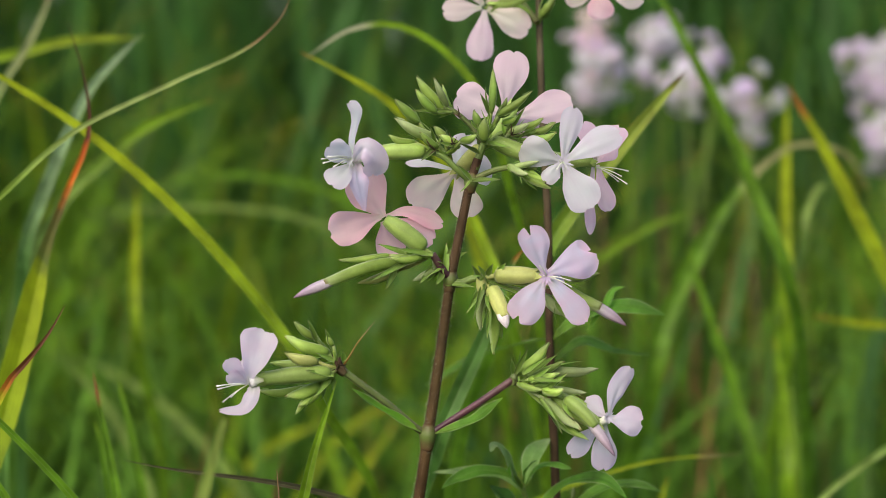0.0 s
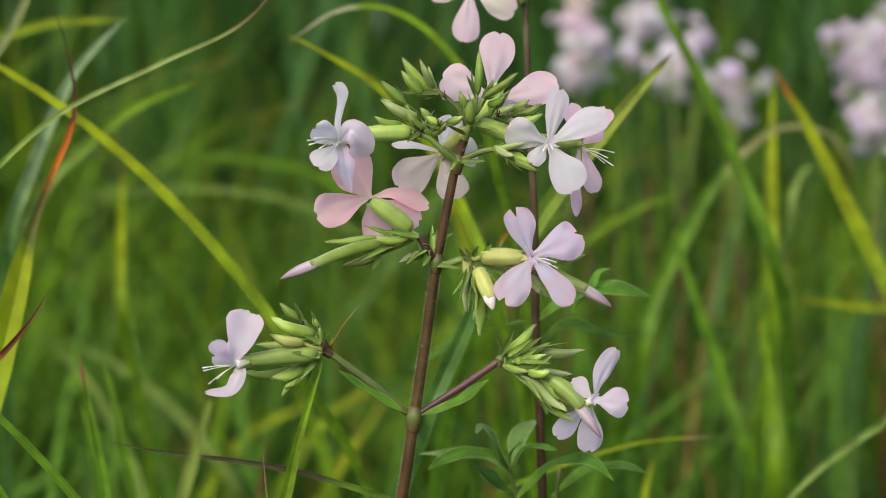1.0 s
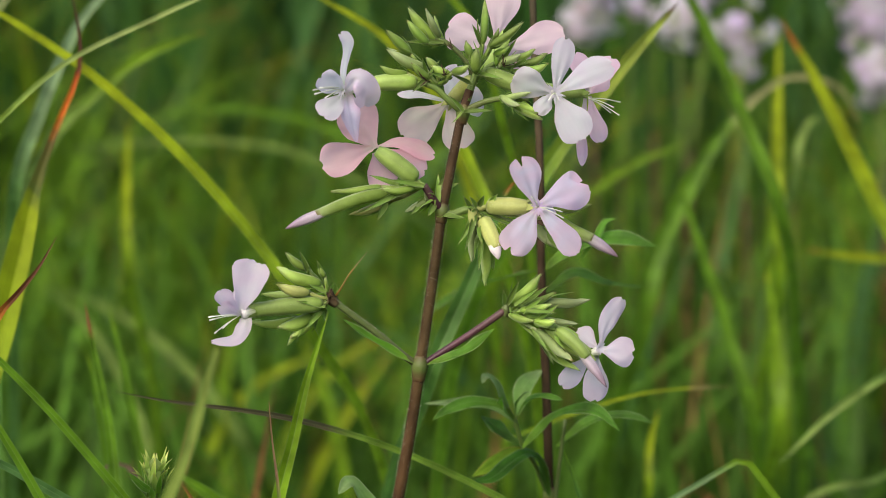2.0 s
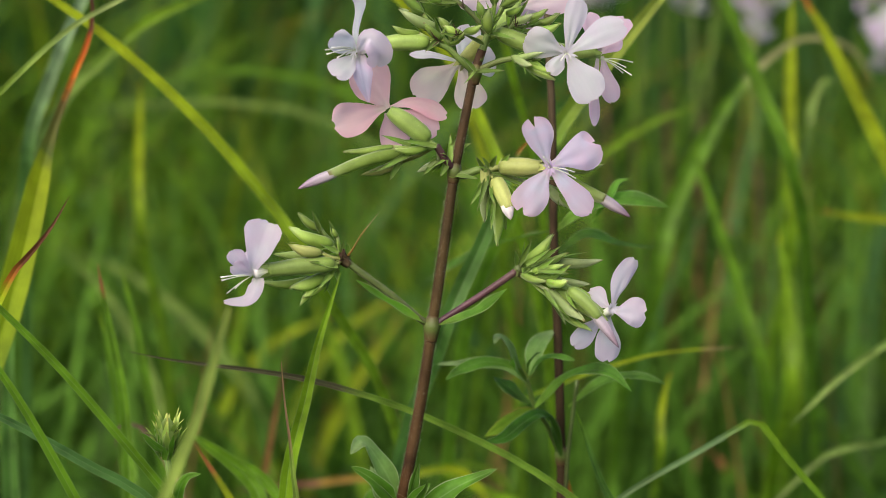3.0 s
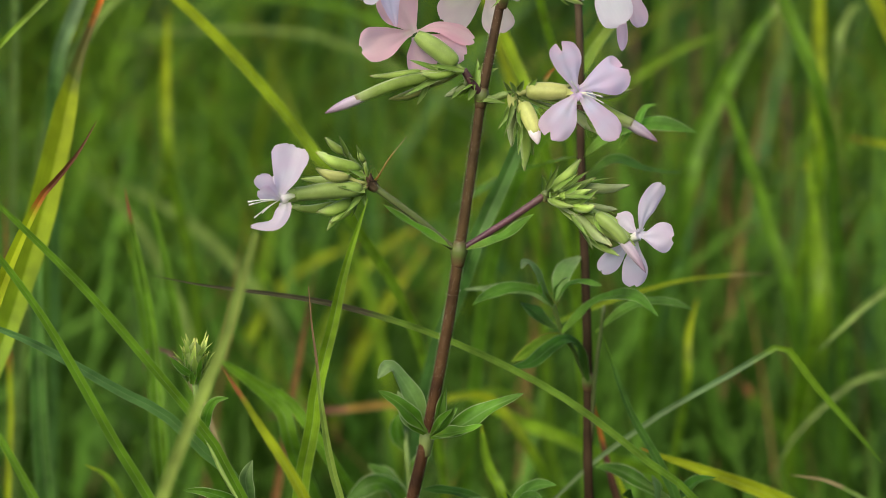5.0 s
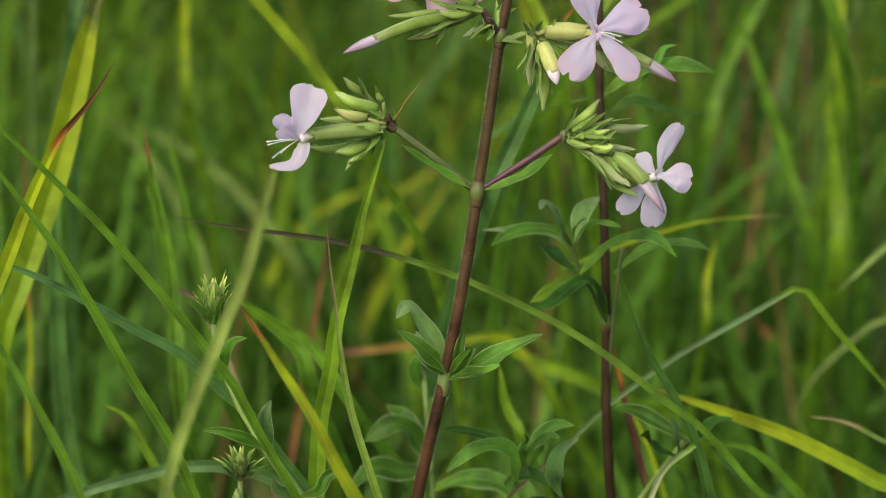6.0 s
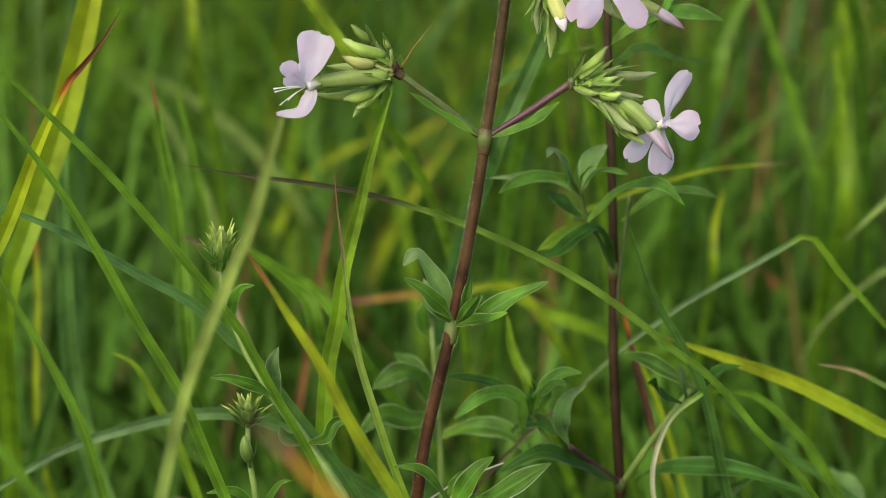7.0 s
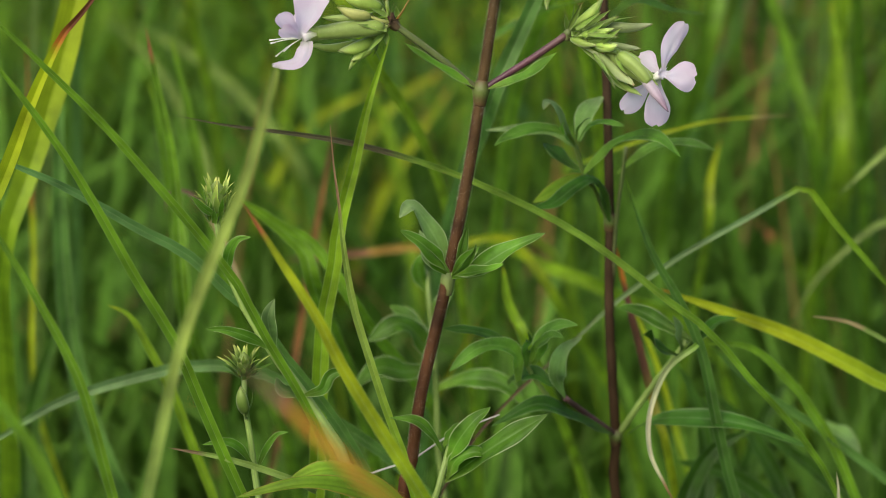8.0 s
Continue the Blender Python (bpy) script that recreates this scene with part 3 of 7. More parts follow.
grass_blade([(-0.1692, 0.7600, 0.4599), (-0.1523, 0.7600, 0.4936), (-0.1410, 0.7600, 0.5216), (-0.1322, 0.7600, 0.5392), (-0.1266, 0.7600, 0.5457), (-0.1203, 0.7600, 0.5535), (-0.1145, 0.7600, 0.5632)], 0.00462, leafy("red_tip_grass_skin", [(0.0, FRESH), (0.5, YELLOW), (0.70, YELLOW), (0.735, ORANGE), (0.78, (0.12, 0.04, 0.016)), (1.0, (0.10, 0.045, 0.025))], thin=0.42, rough=0.42, veins=0.05, vein_count=4.5, patch=0.3, spread=0.1, glow=1.7, shine=0.16, relief=0.15), "green grass blade with a dark red dry tip", fold=0.6, profile=[(0.0, 1.0), (0.4, 1.0), (0.6, 0.75), (0.74, 0.5), (0.85, 0.32), (1.0, 0.03)])
grass_blade([(0.0256, 0.9800, 0.5423), (0.0168, 0.9800, 0.5689), (0.0013, 0.9800, 0.5998), (-0.0185, 0.9800, 0.6235), (-0.0405, 0.9800, 0.6376), (-0.0558, 0.9800, 0.6455)], 0.00410, blade_skin(FRESH, YELLOW, ORANGE, 0.95), "yellow-green grass blade arching behind the flowers")
grass_blade([(0.0256, 0.9800, 0.5931), (0.0145, 0.9800, 0.6283), (0.0000, 0.9800, 0.6459), (-0.0097, 0.9800, 0.6525), (-0.0206, 0.9800, 0.6562), (-0.0316, 0.9800, 0.6553), (-0.0404, 0.9800, 0.6520), (-0.0547, 0.9800, 0.6420)], 0.00325, blade_skin(FRESH, FRESH, (0.36, 0.36, 0.22), 0.72), "arched grass blade with a bleached hanging tip")
grass_blade([(0.2113, 1.1200, 0.5160), (0.1979, 1.1200, 0.5489), (0.1830, 1.1200, 0.5792), (0.1676, 1.1200, 0.6094), (0.1579, 1.1200, 0.6258), (0.1536, 1.1200, 0.6346)], 0.00786, blade_skin(FRESH, YELLOW, ORANGE, 0.84), "yellow-green grass blade with a rusty orange tip")
grass_blade([(0.0344, 0.9200, 0.5637), (0.0447, 0.9200, 0.5824), (0.0653, 0.9200, 0.6093), (0.0818, 0.9200, 0.6289), (0.0890, 0.9200, 0.6371)], 0.00650, blade_skin(MID, (0.26, 0.32, 0.04), (0.12, 0.07, 0.03), 0.89), "light green grass blade with a brown tip leaning behind the flowers", fold=0.6)
grass_blade([(-0.0028, 0.8800, 0.5023), (0.0032, 0.8800, 0.5183), (0.0131, 0.8800, 0.5403), (0.0240, 0.8800, 0.5681), (0.0289, 0.8800, 0.5741)], 0.00581, blade_skin(TEAL, TEAL, ORANGE, 0.9), "dark blue-green grass blade with an orange tip beside the stem")
grass_blade([(0.1083, 1.3100, 0.4746), (0.1170, 1.3100, 0.5161), (0.1462, 1.3100, 0.5723), (0.1755, 1.3100, 0.6018), (0.1931, 1.3100, 0.6059), (0.2108, 1.3100, 0.6003), (0.2213, 1.3100, 0.5841)], 0.01060, blade_skin(MID, MID, (0.36, 0.34, 0.14), 0.58), "broad arching grass blade with a bleached curled tip", profile=[(0.0, 1.0), (0.4, 0.9), (0.55, 0.5), (0.7, 0.3), (1.0, 0.12)])
grass_blade([(0.1866, 1.3600, 0.4937), (0.1849, 1.3600, 0.5613), (0.1852, 1.3600, 0.6072), (0.1856, 1.3600, 0.6331)], 0.00718, blade_skin(FRESH, YELLOW, YELLOW, 0.9), "upright yellow-green grass blade in the meadow behind")
grass_blade([(0.1967, 1.4100, 0.3994), (0.1914, 1.4100, 0.4635), (0.1895, 1.4100, 0.5082), (0.1892, 1.4100, 0.5496)], 0.00940, blade_skin(FRESH, FRESH, YELLOW, 0.9), "upright green grass blade in the meadow behind")
grass_blade([(0.1611, 1.1600, 0.5385), (0.1425, 1.1600, 0.5882), (0.1240, 1.1600, 0.6299), (0.1003, 1.1600, 0.6740), (0.0899, 1.1600, 0.6895)], 0.00650, blade_skin(MID, MID, MID, 0.9), "green grass blade leaning across the pink flower heads behind")
grass_blade([(0.0780, 0.8000, 0.4304), (0.0575, 0.8000, 0.4491), (0.0298, 0.8000, 0.4704), (0.0042, 0.8000, 0.4842), (-0.0213, 0.8000, 0.4946), (-0.0504, 0.8000, 0.5024), (-0.0867, 0.8000, 0.5074), (-0.1040, 0.8000, 0.5107)], 0.00225, blade_skin(MID, (0.13, 0.22, 0.025), (0.070, 0.062, 0.032), 0.60), "long thin grass blade with a dark dried end across the stem", fold=0.8, profile=[(0.0, 1.0), (0.3, 1.05), (0.5, 0.9), (0.72, 0.85), (0.88, 0.5), (1.0, 0.03)])
grass_blade([(-0.0271, 0.7500, 0.4074), (-0.0323, 0.7500, 0.4226), (-0.0382, 0.7500, 0.4413), (-0.0433, 0.7500, 0.4589), (-0.0463, 0.7500, 0.4782), (-0.0474, 0.7500, 0.4895), (-0.0490, 0.7500, 0.5024), (-0.0499, 0.7500, 0.5141)], 0.00256, blade_skin(FRESH, (0.18, 0.26, 0.04), (0.26, 0.15, 0.08), 0.72), "narrow grass blade with a dry brown thread-like tip", fold=0.5, profile=[(0.0, 1.0), (0.5, 0.9), (0.7, 0.55), (0.78, 0.35), (1.0, 0.08)])
grass_blade([(-0.0595, 0.7950, 0.3699), (-0.0584, 0.7950, 0.3849), (-0.0561, 0.7950, 0.4384), (-0.0522, 0.7950, 0.4608), (-0.0503, 0.7950, 0.4756), (-0.0456, 0.7950, 0.4940), (-0.0410, 0.7950, 0.5140), (-0.0337, 0.7950, 0.5366)], 0.00560, blade_skin(FRESH, FRESH, FRESH, 0.9), "upright bright green grass blade beside the main stem", fold=0.5)
grass_blade([(-0.0877, 0.5900, 0.4323), (-0.0847, 0.5900, 0.4435), (-0.0802, 0.5900, 0.4637), (-0.0757, 0.5900, 0.4819), (-0.0700, 0.5900, 0.4972), (-0.0643, 0.5900, 0.5110), (-0.0588, 0.5900, 0.5246), (-0.0517, 0.5900, 0.5489)], 0.00291, blade_skin(GREY, (0.23, 0.30, 0.055), (0.23, 0.30, 0.055), 0.8), "grey-green grass blade close before the plants", fold=0.3, profile=[(0.0, 1.0), (0.6, 1.0), (0.85, 0.9), (1.0, 0.5)])
grass_blade([(-0.0726, 0.7400, 0.3920), (-0.0785, 0.7400, 0.4045), (-0.0901, 0.7400, 0.4328), (-0.0967, 0.7400, 0.4494), (-0.1074, 0.7400, 0.4676), (-0.1180, 0.7400, 0.4874), (-0.1277, 0.7400, 0.5045), (-0.1375, 0.7400, 0.5189), (-0.1472, 0.7400, 0.5316), (-0.1585, 0.7400, 0.5458)], 0.00350, G_MID, "green keeled grass blade leaning over", fold=0.75)
grass_blade([(-0.0731, 0.7450, 0.4563), (-0.0865, 0.7450, 0.4772), (-0.0982, 0.7450, 0.4918), (-0.1148, 0.7450, 0.5115), (-0.1313, 0.7450, 0.5285), (-0.1478, 0.7450, 0.5445), (-0.1576, 0.7450, 0.5537)], 0.00275, G_MID, "narrow green grass blade leaning over beside the bud head", fold=0.75)
grass_blade([(-0.0721, 0.7900, 0.4394), (-0.0865, 0.7900, 0.4552), (-0.0990, 0.7900, 0.4671), (-0.1134, 0.7900, 0.4748), (-0.1259, 0.7900, 0.4821), (-0.1402, 0.7900, 0.4899), (-0.1545, 0.7900, 0.4959), (-0.1688, 0.7900, 0.5013)], 0.00345, blade_skin(TEAL, (0.070, 0.155, 0.040), TEAL, 0.9), "blue-green striped grass blade bending down", fold=0.6)
grass_blade([(-0.1035, 0.6800, 0.4047), (-0.1072, 0.6800, 0.4179), (-0.1144, 0.6800, 0.4472), (-0.1203, 0.6800, 0.4617), (-0.1278, 0.6800, 0.4761), (-0.1353, 0.6800, 0.4888), (-0.1441, 0.6800, 0.5046)], 0.00308, G_MID, "broad green grass blade close before the plants", fold=0.4)
grass_blade([(-0.0614, 0.8400, 0.4046), (-0.0846, 0.8400, 0.4175), (-0.1002, 0.8400, 0.4188), (-0.1119, 0.8400, 0.4174), (-0.1315, 0.8400, 0.4123), (-0.1512, 0.8400, 0.4052), (-0.1711, 0.8400, 0.3930), (-0.1832, 0.8400, 0.3849)], 0.00410, blade_skin(TEAL, (0.12, 0.21, 0.07), TEAL, 0.9), "arching blue-green grass blade bending to the ground")
grass_blade([(-0.0133, 0.6700, 0.4084), (-0.0195, 0.6700, 0.4210), (-0.0335, 0.6700, 0.4437), (-0.0427, 0.6700, 0.4596), (-0.0488, 0.6700, 0.4722), (-0.0586, 0.6700, 0.4878), (-0.0624, 0.6700, 0.4940), (-0.0687, 0.6700, 0.5036)], 0.00376, blade_skin(FRESH, YELLOW, (0.30, 0.10, 0.03), 0.86), "yellow-green grass blade with a rusty red tip before the stem", fold=0.4)
grass_blade([(-0.0113, 0.4200, 0.4817), (-0.0230, 0.4200, 0.4958), (-0.0308, 0.4200, 0.5038), (-0.0375, 0.4200, 0.5103), (-0.0438, 0.4200, 0.5163)], 0.00239, blade_skin(FRESH, (0.34, 0.17, 0.02), (0.25, 0.12, 0.09), 0.76), "broad grass blade with a withered orange tip very near", fold=0.2)
grass_blade([(-0.0149, 0.8500, 0.3780), (0.0028, 0.8500, 0.4025), (0.0164, 0.8500, 0.4157), (0.0300, 0.8500, 0.4287), (0.0416, 0.8500, 0.4398), (0.0589, 0.8500, 0.4527), (0.0685, 0.8500, 0.4591), (0.0876, 0.8500, 0.4701), (0.1018, 0.8500, 0.4788), (0.1054, 0.8500, 0.4804), (0.1074, 0.8500, 0.4788), (0.1166, 0.8500, 0.4667), (0.1286, 0.8500, 0.4530), (0.1406, 0.8500, 0.4392)], 0.00265, leafy("purple_foot_grass_skin", [(0.0, (0.085, 0.040, 0.030)), (0.22, (0.10, 0.06, 0.035)), (0.32, (0.16, 0.23, 0.08)), (0.68, (0.15, 0.24, 0.09)), (0.74, FRESH), (1.0, MID)], thin=0.4, veins=0.08, vein_count=4.5, glow=1.7, spread=0.1), "thin grass blade sharply bent over at its top", profile=[(0.0, 0.36), (0.3, 0.45), (0.45, 0.7), (0.72, 0.75), (0.8, 1.0), (0.93, 0.7), (1.0, 0.1)], rings=70)
grass_blade([(0.1533, 0.8600, 0.4008), (0.1369, 0.8600, 0.4084), (0.1233, 0.8600, 0.4159), (0.1033, 0.8600, 0.4259), (0.0835, 0.8600, 0.4333), (0.0647, 0.8600, 0.4398), (0.0577, 0.8600, 0.4424)], 0.00560, blade_skin(FRESH, (0.29, 0.34, 0.012), ORANGE, 0.93), "yellow grass blade with rusty edges lying low")
grass_blade([(0.0830, 0.8200, 0.3672), (0.0789, 0.8200, 0.3849), (0.0747, 0.8200, 0.4025), (0.0686, 0.8200, 0.4296), (0.0607, 0.8200, 0.4469), (0.0511, 0.8200, 0.4641), (0.0424, 0.8200, 0.4886)], 0.00376, blade_skin((0.04, 0.10, 0.015), (0.06, 0.14, 0.02), MID, 0.9), "green grass blade leaning past the second stem")
grass_blade([(0.0659, 0.8000, 0.4360), (0.0560, 0.8000, 0.4275), (0.0507, 0.8000, 0.4132), (0.0509, 0.8000, 0.3999), (0.0556, 0.8000, 0.3894), (0.0604, 0.8000, 0.3807)], 0.00185, blade_skin(MID, PALE, (0.30, 0.16, 0.08), 0.8), "curled bleached dry leaf hanging from the second stem", root=False, fold=0.5)
grass_blade([(0.0628, 0.8900, 0.3759), (0.0584, 0.8900, 0.3908), (0.0541, 0.8900, 0.4076), (0.0476, 0.8900, 0.4327), (0.0422, 0.8900, 0.4565)], 0.00308, blade_skin(YELLOW, (0.12, 0.05, 0.03), ORANGE, 0.75), "withered red-brown grass blade beside the second stem")
grass_blade([(-0.1049, 1.1100, 0.2896), (-0.0912, 1.1100, 0.3587), (-0.0804, 1.1100, 0.4211), (-0.0698, 1.1100, 0.4773)], 0.00380, blade_skin((0.12, 0.08, 0.03), (0.20, 0.09, 0.03), BROWN, 0.8), "withered brown grass blade in the meadow behind")
grass_blade([(-0.1098, 0.8800, 0.4195), (-0.1135, 0.8800, 0.4729), (-0.1156, 0.8800, 0.4912), (-0.1210, 0.8800, 0.5193), (-0.1231, 0.8800, 0.5312)], 0.00410, blade_skin(MID, MID, (0.34, 0.10, 0.05), 0.86), "green grass blade with a red tip in the meadow behind")
grass_blade([(-0.2000, 1.0600, 0.3545), (-0.1987, 1.0600, 0.4170), (-0.1993, 1.0600, 0.4465), (-0.1992, 1.0600, 0.4831), (-0.1993, 1.0600, 0.5120)], 0.00222, blade_skin(YELLOW, YELLOW, (0.30, 0.08, 0.03), 0.5), "thin yellow stalk with a rusty upper part")
grass_blade([(0.2170, 1.5125, 0.2605), (0.1949, 1.5125, 0.3100), (0.1735, 1.5125, 0.3380), (0.1575, 1.5125, 0.3573)], 0.01069, blade_skin(MID, MID, (0.36, 0.12, 0.06), 0.82), "short broad grass blade with a rusty tip in the meadow behind")
grass_blade([(-0.2292, 1.2100, 0.6411), (-0.2019, 1.2100, 0.6506), (-0.1775, 1.2100, 0.6568), (-0.1422, 1.2100, 0.6579)], 0.00513, blade_skin(FRESH, (0.20, 0.26, 0.015), GREY, 0.9), "soft green grass blade lying across the meadow behind")
grass_blade([(-0.1743, 1.0400, 0.5563), (-0.1642, 1.0400, 0.5908), (-0.1530, 1.0400, 0.6179), (-0.1438, 1.0400, 0.6342), (-0.1238, 1.0400, 0.6549)], 0.00564, blade_skin(TEAL, (0.20, 0.29, 0.14), (0.22, 0.30, 0.16), 0.8), "pale blue-green reed leaf in the meadow behind")
grass_blade([(-0.2005, 1.1100, 0.6145), (-0.1923, 1.1100, 0.6369), (-0.1825, 1.1100, 0.6523), (-0.1746, 1.1100, 0.6697), (-0.1700, 1.1100, 0.6840)], 0.00376, blade_skin(GREY, (0.22, 0.24, 0.10), DRY, 0.8), "greyish drying grass blade in the meadow behind")
grass_blade([(-0.1786, 1.1600, 0.5752), (-0.1601, 1.1600, 0.5960), (-0.1365, 1.1600, 0.6156), (-0.1052, 1.1600, 0.6286)], 0.00581, blade_skin(GREY, FRESH, ORANGE, 0.94), "green grass blade with an orange tip in the meadow behind")
grass_blade([(-0.0309, 1.6335, 0.5402), (-0.0749, 1.6335, 0.5715), (-0.1300, 1.6335, 0.5825), (-0.1667, 1.6335, 0.5799), (-0.1925, 1.6335, 0.5733)], 0.00513, G_MID, "green grass blade arching low in the meadow behind")
grass_blade([(-0.1594, 1.3100, 0.4984), (-0.1612, 1.3100, 0.5339), (-0.1604, 1.3100, 0.5635), (-0.1594, 1.3100, 0.5841)], 0.00581, G_YEL, "upright yellow-green grass blade in the meadow behind")
grass_blade([(-0.0309, 1.6335, 0.5217), (-0.0824, 1.6335, 0.5513), (-0.1412, 1.6335, 0.5615), (-0.2147, 1.6335, 0.5586), (-0.2441, 1.6335, 0.5549)], 0.00351, G_GREY, "pale thin grass blade arching low in the meadow behind")
grass_blade([(0.0273, 1.2600, 0.4973), (0.0187, 1.2600, 0.5429), (0.0102, 1.2600, 0.5713), (0.0017, 1.2600, 0.5996)], 0.00581, G_YEL, "yellow-green grass blade behind the main stem")
grass_blade([(0.0784, 1.3600, 0.5368), (0.1029, 1.3600, 0.5552), (0.1212, 1.3600, 0.5644), (0.1350, 1.3600, 0.5690)], 0.00376, blade_skin(FRESH, FRESH, ORANGE, 0.95), "low grass blade with a rusty tip in the meadow behind")
grass_blade([(0.2490, 1.2600, 0.5116), (0.2228, 1.2600, 0.5153), (0.2035, 1.2600, 0.5173), (0.1864, 1.2600, 0.5201)], 0.00513, blade_skin(FRESH, YELLOW, ORANGE, 0.85), "yellow-green grass blade with a rusty end lying across")
grass_blade([(0.1948, 1.3600, 0.5490), (0.1962, 1.3600, 0.5674), (0.2037, 1.3600, 0.5827), (0.2114, 1.3600, 0.5812)], 0.00444, G_GREY, "curled bleached grass blade in the meadow behind")
grass_blade([(0.1550, 1.2100, 0.4362), (0.1410, 1.2100, 0.4857), (0.1244, 1.2100, 0.5350), (0.1174, 1.2100, 0.5596)], 0.00684, G_MID, "dark green grass blade in the meadow behind")
grass_blade([(0.1941, 1.1200, 0.4255), (0.1739, 1.1200, 0.4216), (0.1615, 1.1200, 0.4125), (0.1441, 1.1200, 0.3942), (0.1344, 1.1200, 0.3733)], 0.00273, G_GREY, "pale grass blade lying across in the meadow behind")
grass_blade([(0.1799, 1.0000, 0.4887), (0.1676, 1.0000, 0.4807), (0.1564, 1.0000, 0.4718), (0.1474, 1.0000, 0.4631), (0.1375, 1.0000, 0.4530)], 0.0032, G_GREY, "pale green grass blade sloping down in the meadow behind")
grass_blade([(0.0267, 0.9600, 0.4695), (0.0549, 0.9600, 0.4806), (0.0829, 0.9600, 0.4883), (0.1153, 0.9600, 0.4908)], 0.00140, blade_skin(FRESH, YELLOW, DRY, 0.8), "thin yellowing grass blade reaching out behind the second stem", root=False)
grass_blade([(-0.0268, 1.2100, 0.3934), (-0.0656, 1.2100, 0.3904), (-0.0878, 1.2100, 0.3884), (-0.1045, 1.2100, 0.3863)], 0.00342, blade_skin(FRESH, (0.26, 0.15, 0.03), (0.20, 0.08, 0.05), 0.45), "withered rusty grass blade lying across behind the stem")
grass_blade([(-0.0640, 0.8800, 0.4363), (-0.0679, 0.8800, 0.4506), (-0.0778, 0.8800, 0.4608), (-0.0918, 0.8800, 0.4710)], 0.00581, G_MID, "green grass blade bending over beside the bud head")
grass_blade([(-0.0903, 0.9200, 0.4195), (-0.1025, 0.9200, 0.4496), (-0.1128, 0.9200, 0.4655), (-0.1212, 0.9200, 0.4666), (-0.1230, 0.9200, 0.4580)], 0.00239, blade_skin(GREY, DRY, (0.2, 0.12, 0.09), 0.6), "dry curled grass thread behind the bud head")
grass_blade([(-0.1469, 0.9600, 0.3371), (-0.1595, 0.9600, 0.3698), (-0.1674, 0.9600, 0.4108), (-0.1691, 0.9600, 0.4689), (-0.1668, 0.9600, 0.5128)], 0.00752, G_TEAL, "blue-green grass blade standing behind")
grass_blade([(-0.1233, 0.9800, 0.4068), (-0.1260, 0.9800, 0.4434), (-0.1309, 0.9800, 0.4773), (-0.1367, 0.9800, 0.5019)], 0.00684, G_MID, "upright green grass blade behind the bud head")
grass_blade([(0.0129, 0.9100, 0.4091), (0.0081, 0.9100, 0.4197), (0.0043, 0.9100, 0.4289), (0.0028, 0.9100, 0.4410)], 0.00410, G_FRESH, "narrow fresh green grass blade between the stems")
grass_blade([(0.0494, 1.0600, 0.4006), (0.0202, 1.0600, 0.4129), (0.0008, 1.0600, 0.4227), (-0.0114, 1.0600, 0.4251)], 0.00581, G_FRESH, "green grass blade bending behind the main stem")
grass_blade([(0.0764, 0.9400, 0.3442), (0.0706, 0.9400, 0.3671), (0.0614, 0.9400, 0.3983), (0.0502, 0.9400, 0.4247)], 0.00273, G_YEL, "thin yellow-green grass blade beside the second stem")
grass_blade([(0.1445, 0.8600, 0.3679), (0.1380, 0.8600, 0.3741), (0.1140, 0.8600, 0.3924), (0.0899, 0.8600, 0.4086), (0.0738, 0.8600, 0.4237)], 0.00308, G_TEAL, "blue-green grass blade lying low beside the second stem")
grass_blade([(0.1245, 0.8600, 0.3740), (0.1099, 0.8600, 0.4006), (0.1037, 0.8600, 0.4087), (0.0896, 0.8600, 0.4214), (0.0719, 0.8600, 0.4231)], 0.00376, G_MID, "green grass blade arching down beside the second stem")
grass_blade([(0.1469, 0.8600, 0.4170), (0.1348, 0.8600, 0.4250), (0.1228, 0.8600, 0.4310), (0.1100, 0.8600, 0.4330)], 0.00171, blade_skin(DRY, GREY, DRY, 0.5), "thin dry grass thread arching over")
grass_blade([(0.0944, 1.1100, 0.4166), (0.0952, 1.1100, 0.4397), (0.0968, 1.1100, 0.4498), (0.0998, 1.1100, 0.4600)], 0.00410, G_YEL, "upright yellow-green grass blade in the meadow behind")
grass_blade([(0.1652, 1.2100, 0.4326), (0.1650, 1.2100, 0.4602), (0.1631, 1.2100, 0.4875), (0.1602, 1.2100, 0.5147)], 0.00752, G_FRESH, "upright green grass blade in the meadow behind")
grass_blade([(-0.0978, 0.5600, 0.4414), (-0.1014, 0.5600, 0.4520), (-0.1063, 0.5600, 0.4630), (-0.1138, 0.5600, 0.4744), (-0.1213, 0.5600, 0.4844)], 0.00342, G_MID, "broad green grass blade close before the plants")
grass_blade([(0.1117, 0.7800, 0.3756), (0.1103, 0.7800, 0.3869), (0.1099, 0.7800, 0.3944), (0.1092, 0.7800, 0.3990)], 0.00137, G_PALE, "tiny pale grass tip standing low")
grass_blade([(-0.1089, 0.8600, 0.3912), (-0.1223, 0.8600, 0.4218), (-0.1281, 0.8600, 0.4319), (-0.1359, 0.8600, 0.4360)], 0.00342, G_FRESH, "yellow-green grass blade bending behind the near blades")
grass_blade([(-0.0478, 0.8800, 0.4281), (-0.0638, 0.8800, 0.4527), (-0.0758, 0.8800, 0.4608), (-0.0878, 0.8800, 0.4686)], 0.00444, G_MID, "green grass blade arching down behind the bud head")
grass_blade([(0.0789, 0.9400, 0.3265), (0.0817, 0.9400, 0.3515), (0.0791, 0.9400, 0.3761), (0.0700, 0.9400, 0.3983)], 0.00684, G_SHADED, "shade-darkened green grass blade low behind the second stem")
